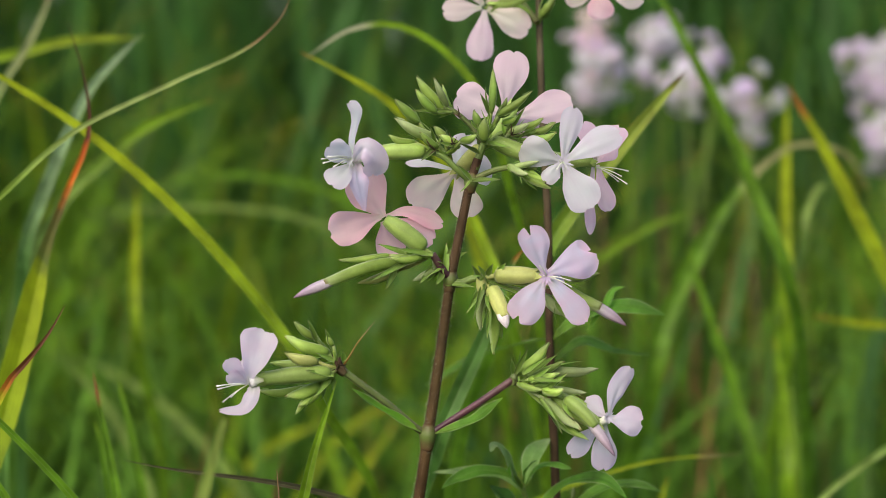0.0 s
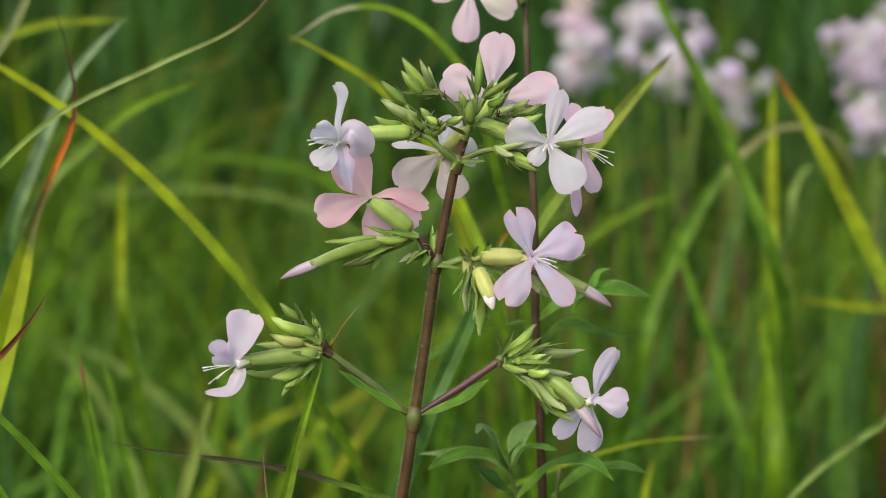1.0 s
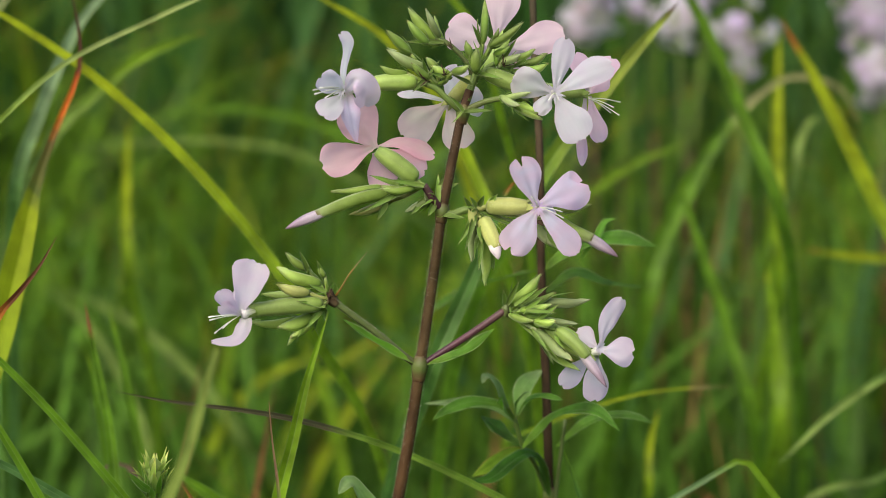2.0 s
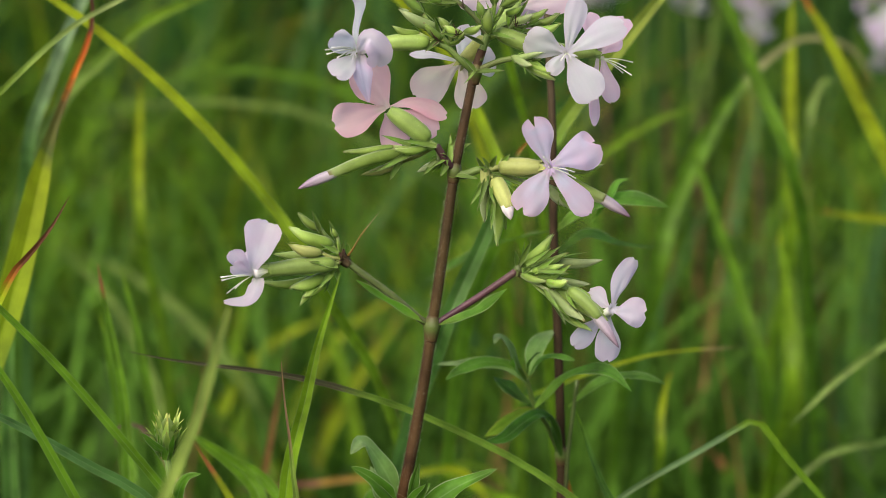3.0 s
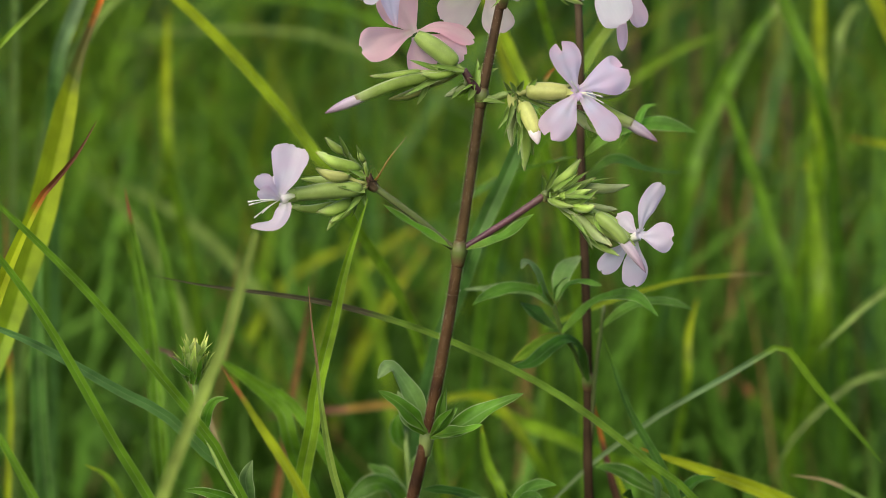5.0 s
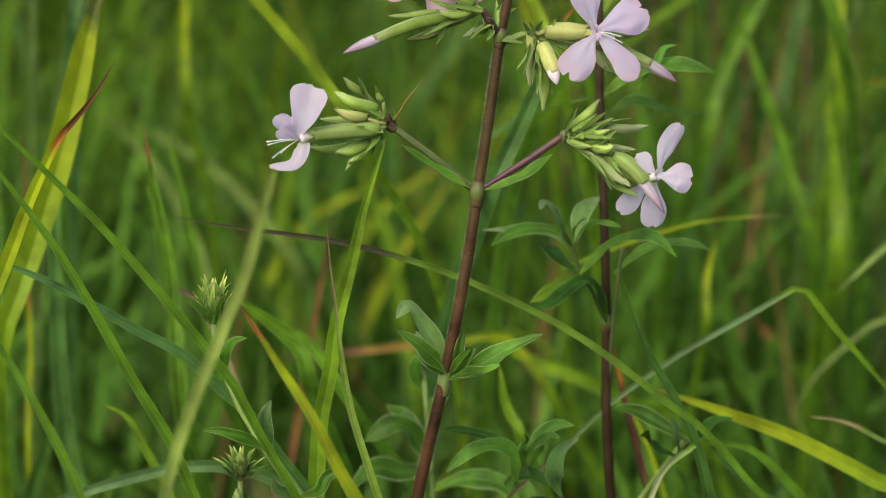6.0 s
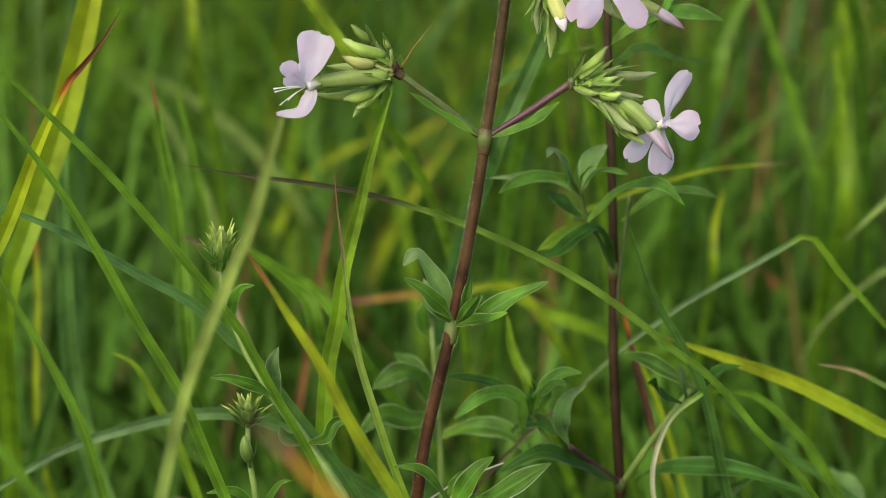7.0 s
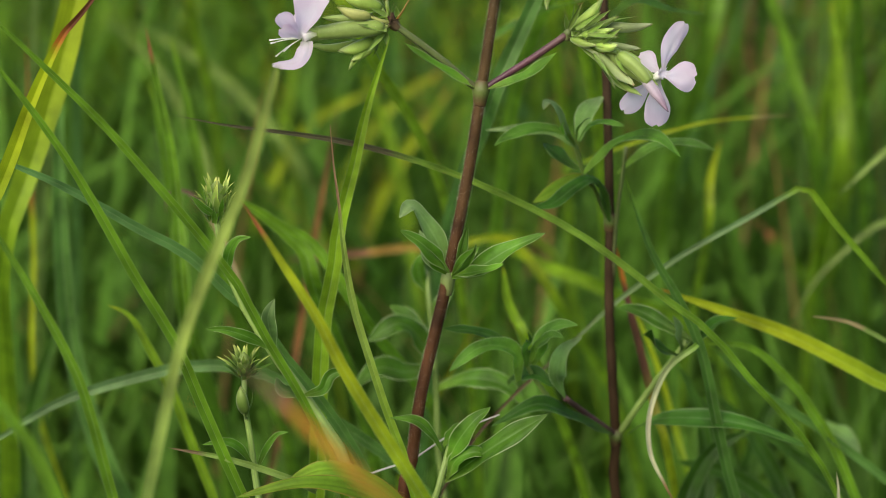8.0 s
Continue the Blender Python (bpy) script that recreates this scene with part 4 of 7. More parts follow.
grass_blade([(0.1198, 0.9800, 0.3146), (0.1147, 0.9800, 0.3381), (0.1029, 0.9800, 0.3592), (0.0867, 0.9800, 0.3777)], 0.00752, G_SHADED, "shade-darkened green grass blade leaning low")
grass_blade([(0.1424, 0.9200, 0.3330), (0.1290, 0.9200, 0.3529), (0.1116, 0.9200, 0.3682), (0.0966, 0.9200, 0.3769)], 0.00513, G_SHADED, "shade-darkened green grass blade lying low")
grass_blade([(0.1124, 1.0600, 0.2901), (0.1094, 1.0600, 0.3156), (0.1149, 1.0600, 0.3410), (0.1277, 1.0600, 0.3662)], 0.00786, G_SHADED, "low shade-darkened green grass blade")
grass_blade([(-0.1987, 1.0400, 0.2942), (-0.2001, 1.0400, 0.3295), (-0.1942, 1.0400, 0.3643), (-0.1837, 1.0400, 0.3939)], 0.00855, G_SHADED, "shade-darkened green grass blade low behind the near blades")
grass_blade([(-0.1077, 1.6940, 0.2562), (-0.0839, 1.6940, 0.3273), (-0.0567, 1.6940, 0.3781), (-0.0298, 1.6940, 0.4168)], 0.01005, G_YEL, "soft yellow-green grass blade leaning in the meadow behind")
grass_blade([(-0.1281, 1.7640, 0.2744), (-0.1033, 1.7640, 0.3480), (-0.0710, 1.7640, 0.3966), (-0.0350, 1.7640, 0.4207)], 0.00861, G_YEL, "yellow-green grass blade leaning behind the main stem")
grass_blade([(-0.0510, 1.6240, 0.2712), (-0.0582, 1.6240, 0.3316), (-0.0692, 1.6240, 0.3878), (-0.0872, 1.6240, 0.4358)], 0.00958, G_FRESH, "bright green grass blade behind the main stem")
grass_blade([(-0.1735, 1.6940, 0.2955), (-0.1533, 1.6940, 0.3505), (-0.1221, 1.6940, 0.3934), (-0.0757, 1.6940, 0.4166)], 0.00813, G_YEL, "yellow-green grass blade arching over in the meadow behind")
grass_blade([(-0.1173, 1.6240, 0.3578), (-0.1611, 1.6240, 0.4135), (-0.2010, 1.6240, 0.4466), (-0.2484, 1.6240, 0.4686)], 0.00718, G_GREY, "greyish green grass blade bending over in the meadow behind")
grass_blade([(-0.1695, 1.5540, 0.3361), (-0.1880, 1.5540, 0.4007), (-0.2136, 1.5540, 0.4466), (-0.2464, 1.5540, 0.4782)], 0.00622, G_GREY, "pale grass blade leaning in the meadow behind")
grass_blade([(-0.1442, 1.7640, 0.2784), (-0.1516, 1.7640, 0.3357), (-0.1491, 1.7640, 0.3883), (-0.1385, 1.7640, 0.4445)], 0.01053, G_FRESH, "upright bright green grass blade in the meadow behind")
grass_blade([(0.0662, 0.9000, 0.3343), (0.0710, 0.9000, 0.3561), (0.0801, 0.9000, 0.3734), (0.0945, 0.9000, 0.3820)], 0.00786, G_SHADED, "shade-darkened green grass blade bending low beside the second stem")
grass_blade([(0.1169, 0.9200, 0.3284), (0.1058, 0.9200, 0.3461), (0.0884, 0.9200, 0.3593), (0.0671, 0.9200, 0.3647)], 0.00820, G_SHADED, "shade-darkened green grass blade bending low")
grass_blade([(0.0952, 0.9600, 0.3159), (0.0936, 0.9600, 0.3390), (0.0887, 0.9600, 0.3620), (0.0806, 0.9600, 0.3802)], 0.00855, G_SHADED, "shade-darkened green grass blade standing low")
grass_blade([(0.0301, 1.0600, 0.3906), (0.0104, 1.0600, 0.4202), (-0.0017, 1.0600, 0.4251), (-0.0186, 1.0600, 0.4201)], 0.00444, G_YEL, "yellow-green grass blade arching between the stems")
grass_blade([(-0.1061, 1.0100, 0.4005), (-0.1191, 1.0100, 0.4546), (-0.1254, 1.0100, 0.4893), (-0.1318, 1.0100, 0.5168)], 0.00513, G_MID, "green grass blade behind the bud head")


# ---------------------------------------------------------------- parts of a soapwort plant
def stem_tube(points, radii):
    return lathe(points, radii, rings=max(14, 5 * len(points)), sides=12)


def knot(at, r, h):
    a = np.array(at)
    return lathe([a - (0.0004, 0, h * 2.0), a, a + (0.0004, 0, h * 1.6)], [(0, r * 0.72), (0.2, r * 0.82), (0.42, r * 0.96), (0.58, r * 1.06), (0.72, r * 1.0), (0.88, r * 0.82), (1, r * 0.66)], 13, 14, ribs=0.05, rib_count=4)


def leaf(plant, points, width, skin=None, face=(0, -0.7, 0.7), fold=0.25, twist=(0, 0), seed=1, name="leaf", label=""):
    prof = [(0, 0.28), (0.12, 0.5), (0.35, 0.95), (0.52, 1.0), (0.72, 0.84), (0.87, 0.52), (0.95, 0.26), (1.0, 0.04)]
    return part(name, sheet(points, [(k, v * width * 0.5) for k, v in prof], face, 20, 9, fold=fold, cup=0.12, twist=twist, ruffle=0.2, seed=seed, edge=0.09), skin or M_LEAF, plant, label)


def bract(plant, a, b, width, face=(0.2, -0.8, 0.5), sag=0.0, name="bract"):
    a, b = np.array(a), np.array(b)
    m = (a + b) / 2 + np.array((0, 0, sag))
    prof = [(0, 0.6), (0.3, 1.0), (0.7, 0.6), (1.0, 0.03)]
    return part(name, sheet([a, m, b], [(k, v * width * 0.5) for k, v in prof], face, 8, 3, fold=0.35, thick=0.0002), M_BRACT, plant)


bud_no = [0]


def bud(plant, base, tip, r, hub=None, skin=None, rolled=None, rolled_skin=None, bow=0.06, name="bud", husk=0.45):
    """A closed bud: a ribbed calyx drawn to a point, on a short stalk from the hub; a rolled petal tip may stick out."""
    base, tip = np.array(base), np.array(tip)
    d = tip - base
    mid = base + d * 0.5 + np.array((0, 0, -1)) * np.linalg.norm(d) * bow
    bud_no[0] += 1
    rng = random.Random(bud_no[0])
    if rolled is None:
        r *= 0.84
        tip = base + (tip - base) * rng.uniform(0.92, 1.02)
        d = tip - base
        prof = [(0, r * 0.38), (0.06, r * 0.7), (0.2, r * 0.94), (0.38, r), (0.54, r * 0.95), (0.70, r * 0.78), (0.82, r * 0.54), (0.92, r * 0.28), (0.97, r * 0.13), (1, 0.0001)]
    else:
        prof = [(0, r * 0.45), (0.06, r * 0.85), (0.3, r), (0.7, r * 0.92), (1, r * 0.72)]
    mid = mid + np.array([rng.uniform(-1, 1) for _ in range(3)]) * np.linalg.norm(d) * 0.05
    shapes = [lathe([base, mid, tip], prof, 16, 14, ribs=0.045, rib_count=5, squash=rng.uniform(0.85, 1.0))]
    if hub is not None:
        h = np.array(hub)
        shapes.append(lathe([h, (h + base) / 2 + (0, 0, -0.0006), base + d * 0.03], [(0, 0.0006), (1, 0.0006)], 5, 6))
    u = unit(d)
    side = unit(np.cross(u, (0.2, -1, 0.3)))
    across_view = np.cross(u, side)
    if rolled is None:
        for k in range(2):
            w = k * 2.6 + rng.uniform(0, 6)
            q = math.cos(w) * side + math.sin(w) * across_view
            v, fc, al, ac = sheet([base + d * 0.78 + q * r * 0.55, base + d * 0.92 + q * r * 0.30, tip + u * r * 0.2 + q * r * (0.05 + 0.3 * k)], [(0, r * 0.10), (0.4, r * 0.22), (1, 0.00004)], q, 6, 3, fold=0.25)
            shapes.append((v, fc, [0.78 + 0.21 * a for a in al], ac))
    body = part(name, join(*shapes), skin or rng.choice((M_BUD, M_BUD, M_BUD_GREY, M_BUD_DARK)), plant)
    long = np.linalg.norm(d)
    if husk and long > 0.005:
        for k in (-1, 1):
            if rng.random() < 0.25:
                continue
            reach, off = husk * rng.uniform(0.7, 1.7), rng.uniform(1.15, 1.75)
            e = base + d * reach + side * k * r * off - across_view * r * rng.uniform(-0.4, 0.5)
            part("bract", sheet([base - u * r * 0.4, base + d * reach * 0.5 + side * k * r * 1.1 - across_view * r * 0.2, e], [(0, r * 0.36), (0.35, r * 0.44), (0.75, r * 0.22), (1, 0.00004)], side * k - across_view * 0.6, 9, 3, fold=0.3), M_BRACT, body)
    if rolled is not None:
        q = np.array(rolled)
        e = q - tip
        twist_in = [(0, r * 0.62), (0.2, r * 0.74), (0.45, r * 0.72), (0.7, r * 0.52), (0.88, r * 0.28), (0.96, r * 0.15), (1, 0.0001)]
        part("petal_tip", lathe([tip - u * r, tip + e * 0.5, q], twist_in, 12, 10, ribs=0.07, rib_count=3), rolled_skin or M_ROLLED, body, "rolled petals of an opening bud")
    return body


PETAL = [(0.0, 0.18), (0.12, 0.26), (0.28, 0.52), (0.45, 0.82), (0.60, 0.98), (0.74, 1.03), (0.85, 0.97), (0.92, 0.82), (0.97, 0.58), (1.0, 0.34)]
SLIM = [(0.0, 0.30), (0.25, 0.55), (0.5, 0.75), (0.7, 1.0), (0.85, 0.95), (0.95, 0.6), (1.0, 0.15)]
petal_no = [0]


def petal(flower, base, tip, width, skin, face=(0, -1, 0.15), bow=0.08, cup=0.25, profile=PETAL, fold=0.0, notch=0.00025, via=None, twist=None, bite=0.0):
    """One petal: narrow at its claw, broad and slightly notched at its end."""
    petal_no[0] += 1
    a, b = np.array(base), np.array(tip)
    side = unit(np.array(face, float))
    mid = [np.array(q) for q in via] if via is not None else [(a + b) / 2 + side * np.linalg.norm(b - a) * bow]
    rng = random.Random(petal_no[0])
    lean = twist or (rng.uniform(-8, 8), rng.uniform(-16, 16))
    shape = sheet([a, *mid, b], [(k, v * width * 0.5) for k, v in profile], face, 28, 15, fold=fold + rng.uniform(-0.05, 0.12), cup=cup * 0.7, ruffle=0.08, notch=notch, seed=petal_no[0], edge=0.045, twist=lean, bias=1.5, bite=bite, ragged=0.00018, pleat=0.05)
    return part("petal", shape, skin, flower)


def stamens(flower, throat, ends, r=0.00016):
    t = np.array(throat)
    for e in ends:
        e = np.array(e)
        part("stamen", lathe([t, (t + e) / 2 + (0, -0.0008, 0.0004), e], [(0, r), (0.85, r), (0.9, r * 2.2), (1.0, r * 1.6)], 7, 6), M_STAMEN, flower, "thin white stamen")


def neck(flower, mouth, throat, r):
    """The pale claws of the petals, bundled between the calyx and the open flower."""
    a, b = np.array(mouth), np.array(throat)
    return part("corolla_tube", lathe([a + (a - b) * 0.3, (a + b) / 2, b], [(0, r * 0.8), (0.6, r * 0.75), (1, r * 0.95)], 7, 10, ribs=0.12, rib_count=5), M_CLAW, flower, "pale greenish-white tube")


def spray(plant, hub, count, length, lean, seed, skin=None):
    """A tuft of narrow pointed bracts round a joint."""
    rng = random.Random(seed)
    h, lean = np.array(hub), np.array(lean, float)
    for _ in range(count if skin else max(2, round(count * 0.75))):
        d = unit(lean + np.array([rng.uniform(-1, 1) for _ in range(3)]) * 0.9)
        k = length * rng.uniform(0.6, 1.2)
        e = h + d * k
        face = unit(np.cross(d, np.array([rng.uniform(-1, 1) for _ in range(3)])))
        curl = e + face * k * rng.uniform(-0.2, 0.3)
        part("bract", sheet([h, h + d * k * 0.55, curl], [(0, k * 0.06), (0.3, k * 0.085), (0.7, k * 0.045), (1, 0.00004)], face, 8, 3, fold=0.35), skin or M_BRACT, plant)


M_HAIR = leafy("hair_skin", [(0.0, (0.45, 0.42, 0.32)), (1.0, (0.6, 0.56, 0.46))], thin=0.3, rough=0.5)
M_CLAW = leafy("petal_claw_skin", [(0.0, (0.38, 0.47, 0.22)), (0.5, (0.52, 0.56, 0.40)), (1.0, (0.62, 0.59, 0.60))], thin=0.3, rough=0.6, veins=0.05, vein_count=5)


def crown(flower, throat, span, skin, face=(0, -1, 0)):
    """The small scales round the throat of a flower."""
    t, f = np.array(throat), unit(np.array(face, float))
    s = unit(np.cross(f, (0.1, 0.2, 1)))
    w = np.cross(s, f)
    for k in range(10):
        a = k * 0.628 + 0.2
        d = math.cos(a) * s + math.sin(a) * w
        part("throat_scale", sheet([t - f * 0.0004, t + d * span * 0.5 + f * 0.0009, t + d * span + f * 0.0016], [(0, 0.0005), (0.6, 0.0004), (1, 0.00005)], f, 4, 3), skin, flower)


def calyx(plant, base, mouth, r, skin=None, bow=0.04, teeth=True, mouth_r=0.72, name="flower", hub=None):
    """The green tube of an open flower, with five teeth at its mouth; petals are its sub-parts."""
    a, b = np.array(base), np.array(mouth)
    d = b - a
    shapes = [lathe([a, (a + b) / 2 + (0, 0, -np.linalg.norm(d) * bow), b], [(0, r * 0.5), (0.05, r * 0.82), (0.22, r), (0.6, r * 1.0), (0.85, r * 0.84), (1, r * mouth_r)], 16, 14, ribs=0.025, rib_count=5)]
    u = unit(d)
    s = unit(np.cross(u, (0.2, -1, 0.3)))
    w = np.cross(u, s)
    if teeth:
        for k in range(5):
            q = math.cos(k * 1.257) * s + math.sin(k * 1.257) * w
            e = b + q * r * mouth_r * 0.98
            shapes.append(sheet([e - u * r * 0.2, e + u * r * 0.4 + q * r * 0.06, e + u * r * 1.0 + q * r * 0.22], [(0, r * 0.42), (0.5, r * 0.26), (1, 0.00005)], q, 5, 3))
    if hub is not None:
        h = np.array(hub)
        shapes.append(lathe([h, (h + a) / 2 + (0, 0, -0.0004), a + d * 0.03], [(0, 0.0008), (1, 0.0008)], 5, 7))
    body = part(name, join(*shapes), skin or M_CALYX, plant)
    hairs(body, [a, (a + b) / 2 + (0, 0, -np.linalg.norm(d) * bow), b], r * 0.97, 150, round(1e5 * abs(a[0])), "fine pale down")
    return body

def hairs(plant, points, r, count, seed, label="fine pale stem hairs"):
    """Fine short hairs that stand off a stem."""
    c = spline(points, 60)
    t = unit(np.gradient(c, axis=0))
    rng = np.random.default_rng(seed)
    verts, faces, along = [], [], []
    for k in range(count):
        i = int(rng.integers(2, 57))
        j = min(i + 1, 59)
        p = c[i] + (c[j] - c[i]) * rng.uniform()
        q = unit(np.cross(t[i], rng.normal(size=3)))
        w = np.cross(t[i], q) * 0.00003
        a, b = p + q * r * 0.95, p + q * (r + rng.uniform(0.0002, 0.0005))
        n = len(verts)
        verts += [a - w, a + w, b, a + t[i] * 0.00004]
        faces += [(n, n + 1, n + 2), (n + 1, n + 3, n + 2), (n + 3, n, n + 2)]
        along += [0, 0, 1, 0]
    return tagged(part("hairs", (verts, faces, along, along), M_HAIR, plant, label), kind="stuff")



# ---------------------------------------------------------------- the main soapwort plant
main = thing("soapwort_plant", (0.0, 0.775, 0.0), "flowering soapwort plant with pale pink flowers on a reddish-brown hairy stem", "wildflower", "soapwort plants")
part("stem", stem_tube([(-0.035, 0.785, -0.02), (-0.030, 0.78, 0.2)] + [(-0.0289, 0.7600, 0.3808), (-0.0260, 0.7600, 0.4065), (-0.0230, 0.7600, 0.4283), (-0.0186, 0.7600, 0.4481), (-0.0146, 0.7600, 0.4659), (-0.0108, 0.7600, 0.4853), (-0.0073, 0.7600, 0.5046), (-0.0046, 0.7600, 0.5231)] + [(-0.0017, 0.7600, 0.5425), (0.0005, 0.7600, 0.5580), (0.0022, 0.7600, 0.5706), (0.0041, 0.7600, 0.5803), (0.0062, 0.7600, 0.5906), (0.0082, 0.7600, 0.6005), (0.0106, 0.7600, 0.6075)], [(0, 0.00222), (0.55, 0.00214), (0.75, 0.00188), (0.86, 0.00171), (1, 0.00137)]), M_STEM, main, "reddish-brown ribbed stem with fine hairs")
part("stem_node", knot((-0.0046, 0.7600, 0.5232), 0.00256, 0.00222), M_NODE, main, "swollen green joint")
part("stem_node", knot((0.0022, 0.7600, 0.5706), 0.00222, 0.00171), M_NODE, main, "swollen green joint")
part("stem_node", knot((0.0085, 0.7600, 0.6005), 0.00205, 0.00171), M_NODE, main, "swollen green joint")
part("stem_node", knot((-0.0146, 0.7600, 0.4648), 0.00222, 0.00239), M_BRANCH, main, "swollen green joint")

hairs(main, [(-0.0046, 0.7600, 0.5232), (-0.0017, 0.7600, 0.5425), (0.0005, 0.7600, 0.5580), (0.0022, 0.7600, 0.5706)], 0.00197, 1300, 1)
hairs(main, [(0.0022, 0.7600, 0.5706), (0.0041, 0.7600, 0.5803), (0.0062, 0.7600, 0.5906), (0.0082, 0.7600, 0.6005)], 0.00171, 700, 2)
hairs(main, [(-0.0260, 0.7600, 0.4065), (-0.0230, 0.7600, 0.4283), (-0.0186, 0.7600, 0.4481), (-0.0146, 0.7600, 0.4659)], 0.00214, 1300, 3)
hairs(main, [(-0.0146, 0.7600, 0.4659), (-0.0108, 0.7600, 0.4853), (-0.0073, 0.7600, 0.5046), (-0.0046, 0.7600, 0.5231)], 0.00205, 1300, 4)
hairs(main, [(-0.0050, 0.7600, 0.5236), (-0.0093, 0.7590, 0.5268), (-0.0161, 0.7570, 0.5329), (-0.0237, 0.7550, 0.5388), (-0.0317, 0.7540, 0.5449)], 0.00103, 900, 5)
hairs(main, [(-0.0041, 0.7600, 0.5236), (0.0010, 0.7600, 0.5270), (0.0113, 0.7610, 0.5335), (0.0213, 0.7620, 0.5403)], 0.00103, 500, 6)

# the head at the top
HEAD = (0.0122, 0.7620, 0.6108)
part("branch", stem_tube([(0.0096, 0.7600, 0.6043), (0.0109, 0.7600, 0.6081), (0.0123, 0.7600, 0.6120)], [(0, 0.00137), (1, 0.00103)]), M_STALK, main)
part("branch", stem_tube([(0.0085, 0.7600, 0.6005), (0.0041, 0.7570, 0.6044), (0.0002, 0.7560, 0.6081), (-0.0041, 0.7560, 0.6098)], [(0, 0.00103), (1, 0.00085)]), M_STALK, main)
part("branch", stem_tube([(0.0089, 0.7600, 0.6012), (0.0164, 0.7580, 0.6043), (0.0240, 0.7570, 0.6052), (0.0283, 0.7570, 0.6047)], [(0, 0.00103), (1, 0.00068)]), M_BRANCH, main)
part("branch", stem_tube([(0.0123, 0.7620, 0.6114), (0.0087, 0.7620, 0.6171), (0.0036, 0.7620, 0.6217), (0.0002, 0.7620, 0.6231)], [(0, 0.00085), (1, 0.00068)]), M_BRANCH, main)
part("branch", stem_tube([(0.0123, 0.7620, 0.6114), (0.0132, 0.7560, 0.6171), (0.0142, 0.7540, 0.6217)], [(0, 0.00085), (1, 0.00051)]), M_STALK, main)
part("branch", stem_tube([(0.0123, 0.7620, 0.6114), (0.0182, 0.7640, 0.6154), (0.0242, 0.7640, 0.6159)], [(0, 0.00085), (1, 0.00068)]), M_STALK, main)

# pink flower at the very top, seen from behind its buds
f = calyx(main, (0.0145, 0.7660, 0.6128), (0.0209, 0.7700, 0.6221), 0.00291, hub=HEAD)
petal(f, (0.0189, 0.7710, 0.6228), (0.0217, 0.7730, 0.6403), 0.01060, P_BLUSH, face=(0.1, -1, 0.1))
petal(f, (0.0175, 0.7710, 0.6214), (0.0038, 0.7720, 0.6262), 0.01162, P_BLUSH, face=(0, -1, 0.2), bow=0.05)
petal(f, (0.0221, 0.7700, 0.6203), (0.0395, 0.7680, 0.6245), 0.01026, P_BLUSH, face=(0, -1, 0.3), bow=0.08)
petal(f, (0.0201, 0.7720, 0.6214), (0.0151, 0.7820, 0.6144), 0.00855, P_BLUSH)
petal(f, (0.0210, 0.7720, 0.6214), (0.0292, 0.7820, 0.6144), 0.00855, P_BLUSH)

# white flower, open to the viewer
f = calyx(main, (0.0150, 0.7600, 0.6128), (0.0325, 0.7580, 0.6077), 0.00256, hub=HEAD)
petal(f, (0.0359, 0.7560, 0.6068), (0.0394, 0.7560, 0.6230), 0.00684, P_WHITE, face=(0.35, -1, 0), bow=0.04)
petal(f, (0.0364, 0.7560, 0.6068), (0.0530, 0.7530, 0.6153), 0.00855, P_WHITE, face=(-0.1, -1, 0.45), bow=0.10)
petal(f, (0.0354, 0.7560, 0.6068), (0.0232, 0.7530, 0.6109), 0.00991, P_WHITE, face=(0.1, -1, -0.2), bow=0.10)
petal(f, (0.0364, 0.7560, 0.6061), (0.0441, 0.7510, 0.5927), 0.01094, P_WHITE, face=(0, -1, 0.2), bow=0.08)
petal(f, (0.0354, 0.7560, 0.6061), (0.0305, 0.7490, 0.6008), 0.00513, P_WHITE, face=(0.2, -1, 0.3), bow=0.12)
neck(f, (0.0325, 0.7580, 0.6077), (0.0359, 0.7560, 0.6066), 0.00154)
crown(f, (0.0360, 0.7555, 0.6066), 0.00342, P_WHITE)
stamens(f, (0.0360, 0.7560, 0.6066), [(0.0338, 0.7480, 0.6045), (0.0368, 0.7480, 0.6047)])

# pink flower behind it, turned to the side
f = calyx(main, (0.0285, 0.7640, 0.6085), (0.0450, 0.7670, 0.6067), 0.00222, hub=(0.0242, 0.7630, 0.6097))
petal(f, (0.0467, 0.7670, 0.6067), (0.0428, 0.7680, 0.6186), 0.00684, P_ROSE, face=(0.6, -1, 0))
petal(f, (0.0472, 0.7670, 0.6066), (0.0542, 0.7690, 0.6172), 0.00889, P_ROSE, face=(-0.5, -1, 0.3))
petal(f, (0.0472, 0.7670, 0.6055), (0.0507, 0.7660, 0.5914), 0.00581, P_ROSE, face=(-0.4, -1, 0))
petal(f, (0.0459, 0.7680, 0.6050), (0.0452, 0.7700, 0.5840), 0.00342, P_ROSE, face=(-0.4, -1, 0), profile=SLIM)
petal(f, (0.0467, 0.7660, 0.6062), (0.0527, 0.7620, 0.6108), 0.00615, P_ROSE, face=(-0.2, -0.7, 0.6))
stamens(f, (0.0467, 0.7660, 0.6049), [(0.0560, 0.7590, 0.6038), (0.0556, 0.7580, 0.5999), (0.0541, 0.7610, 0.6022), (0.0533, 0.7620, 0.6005)])

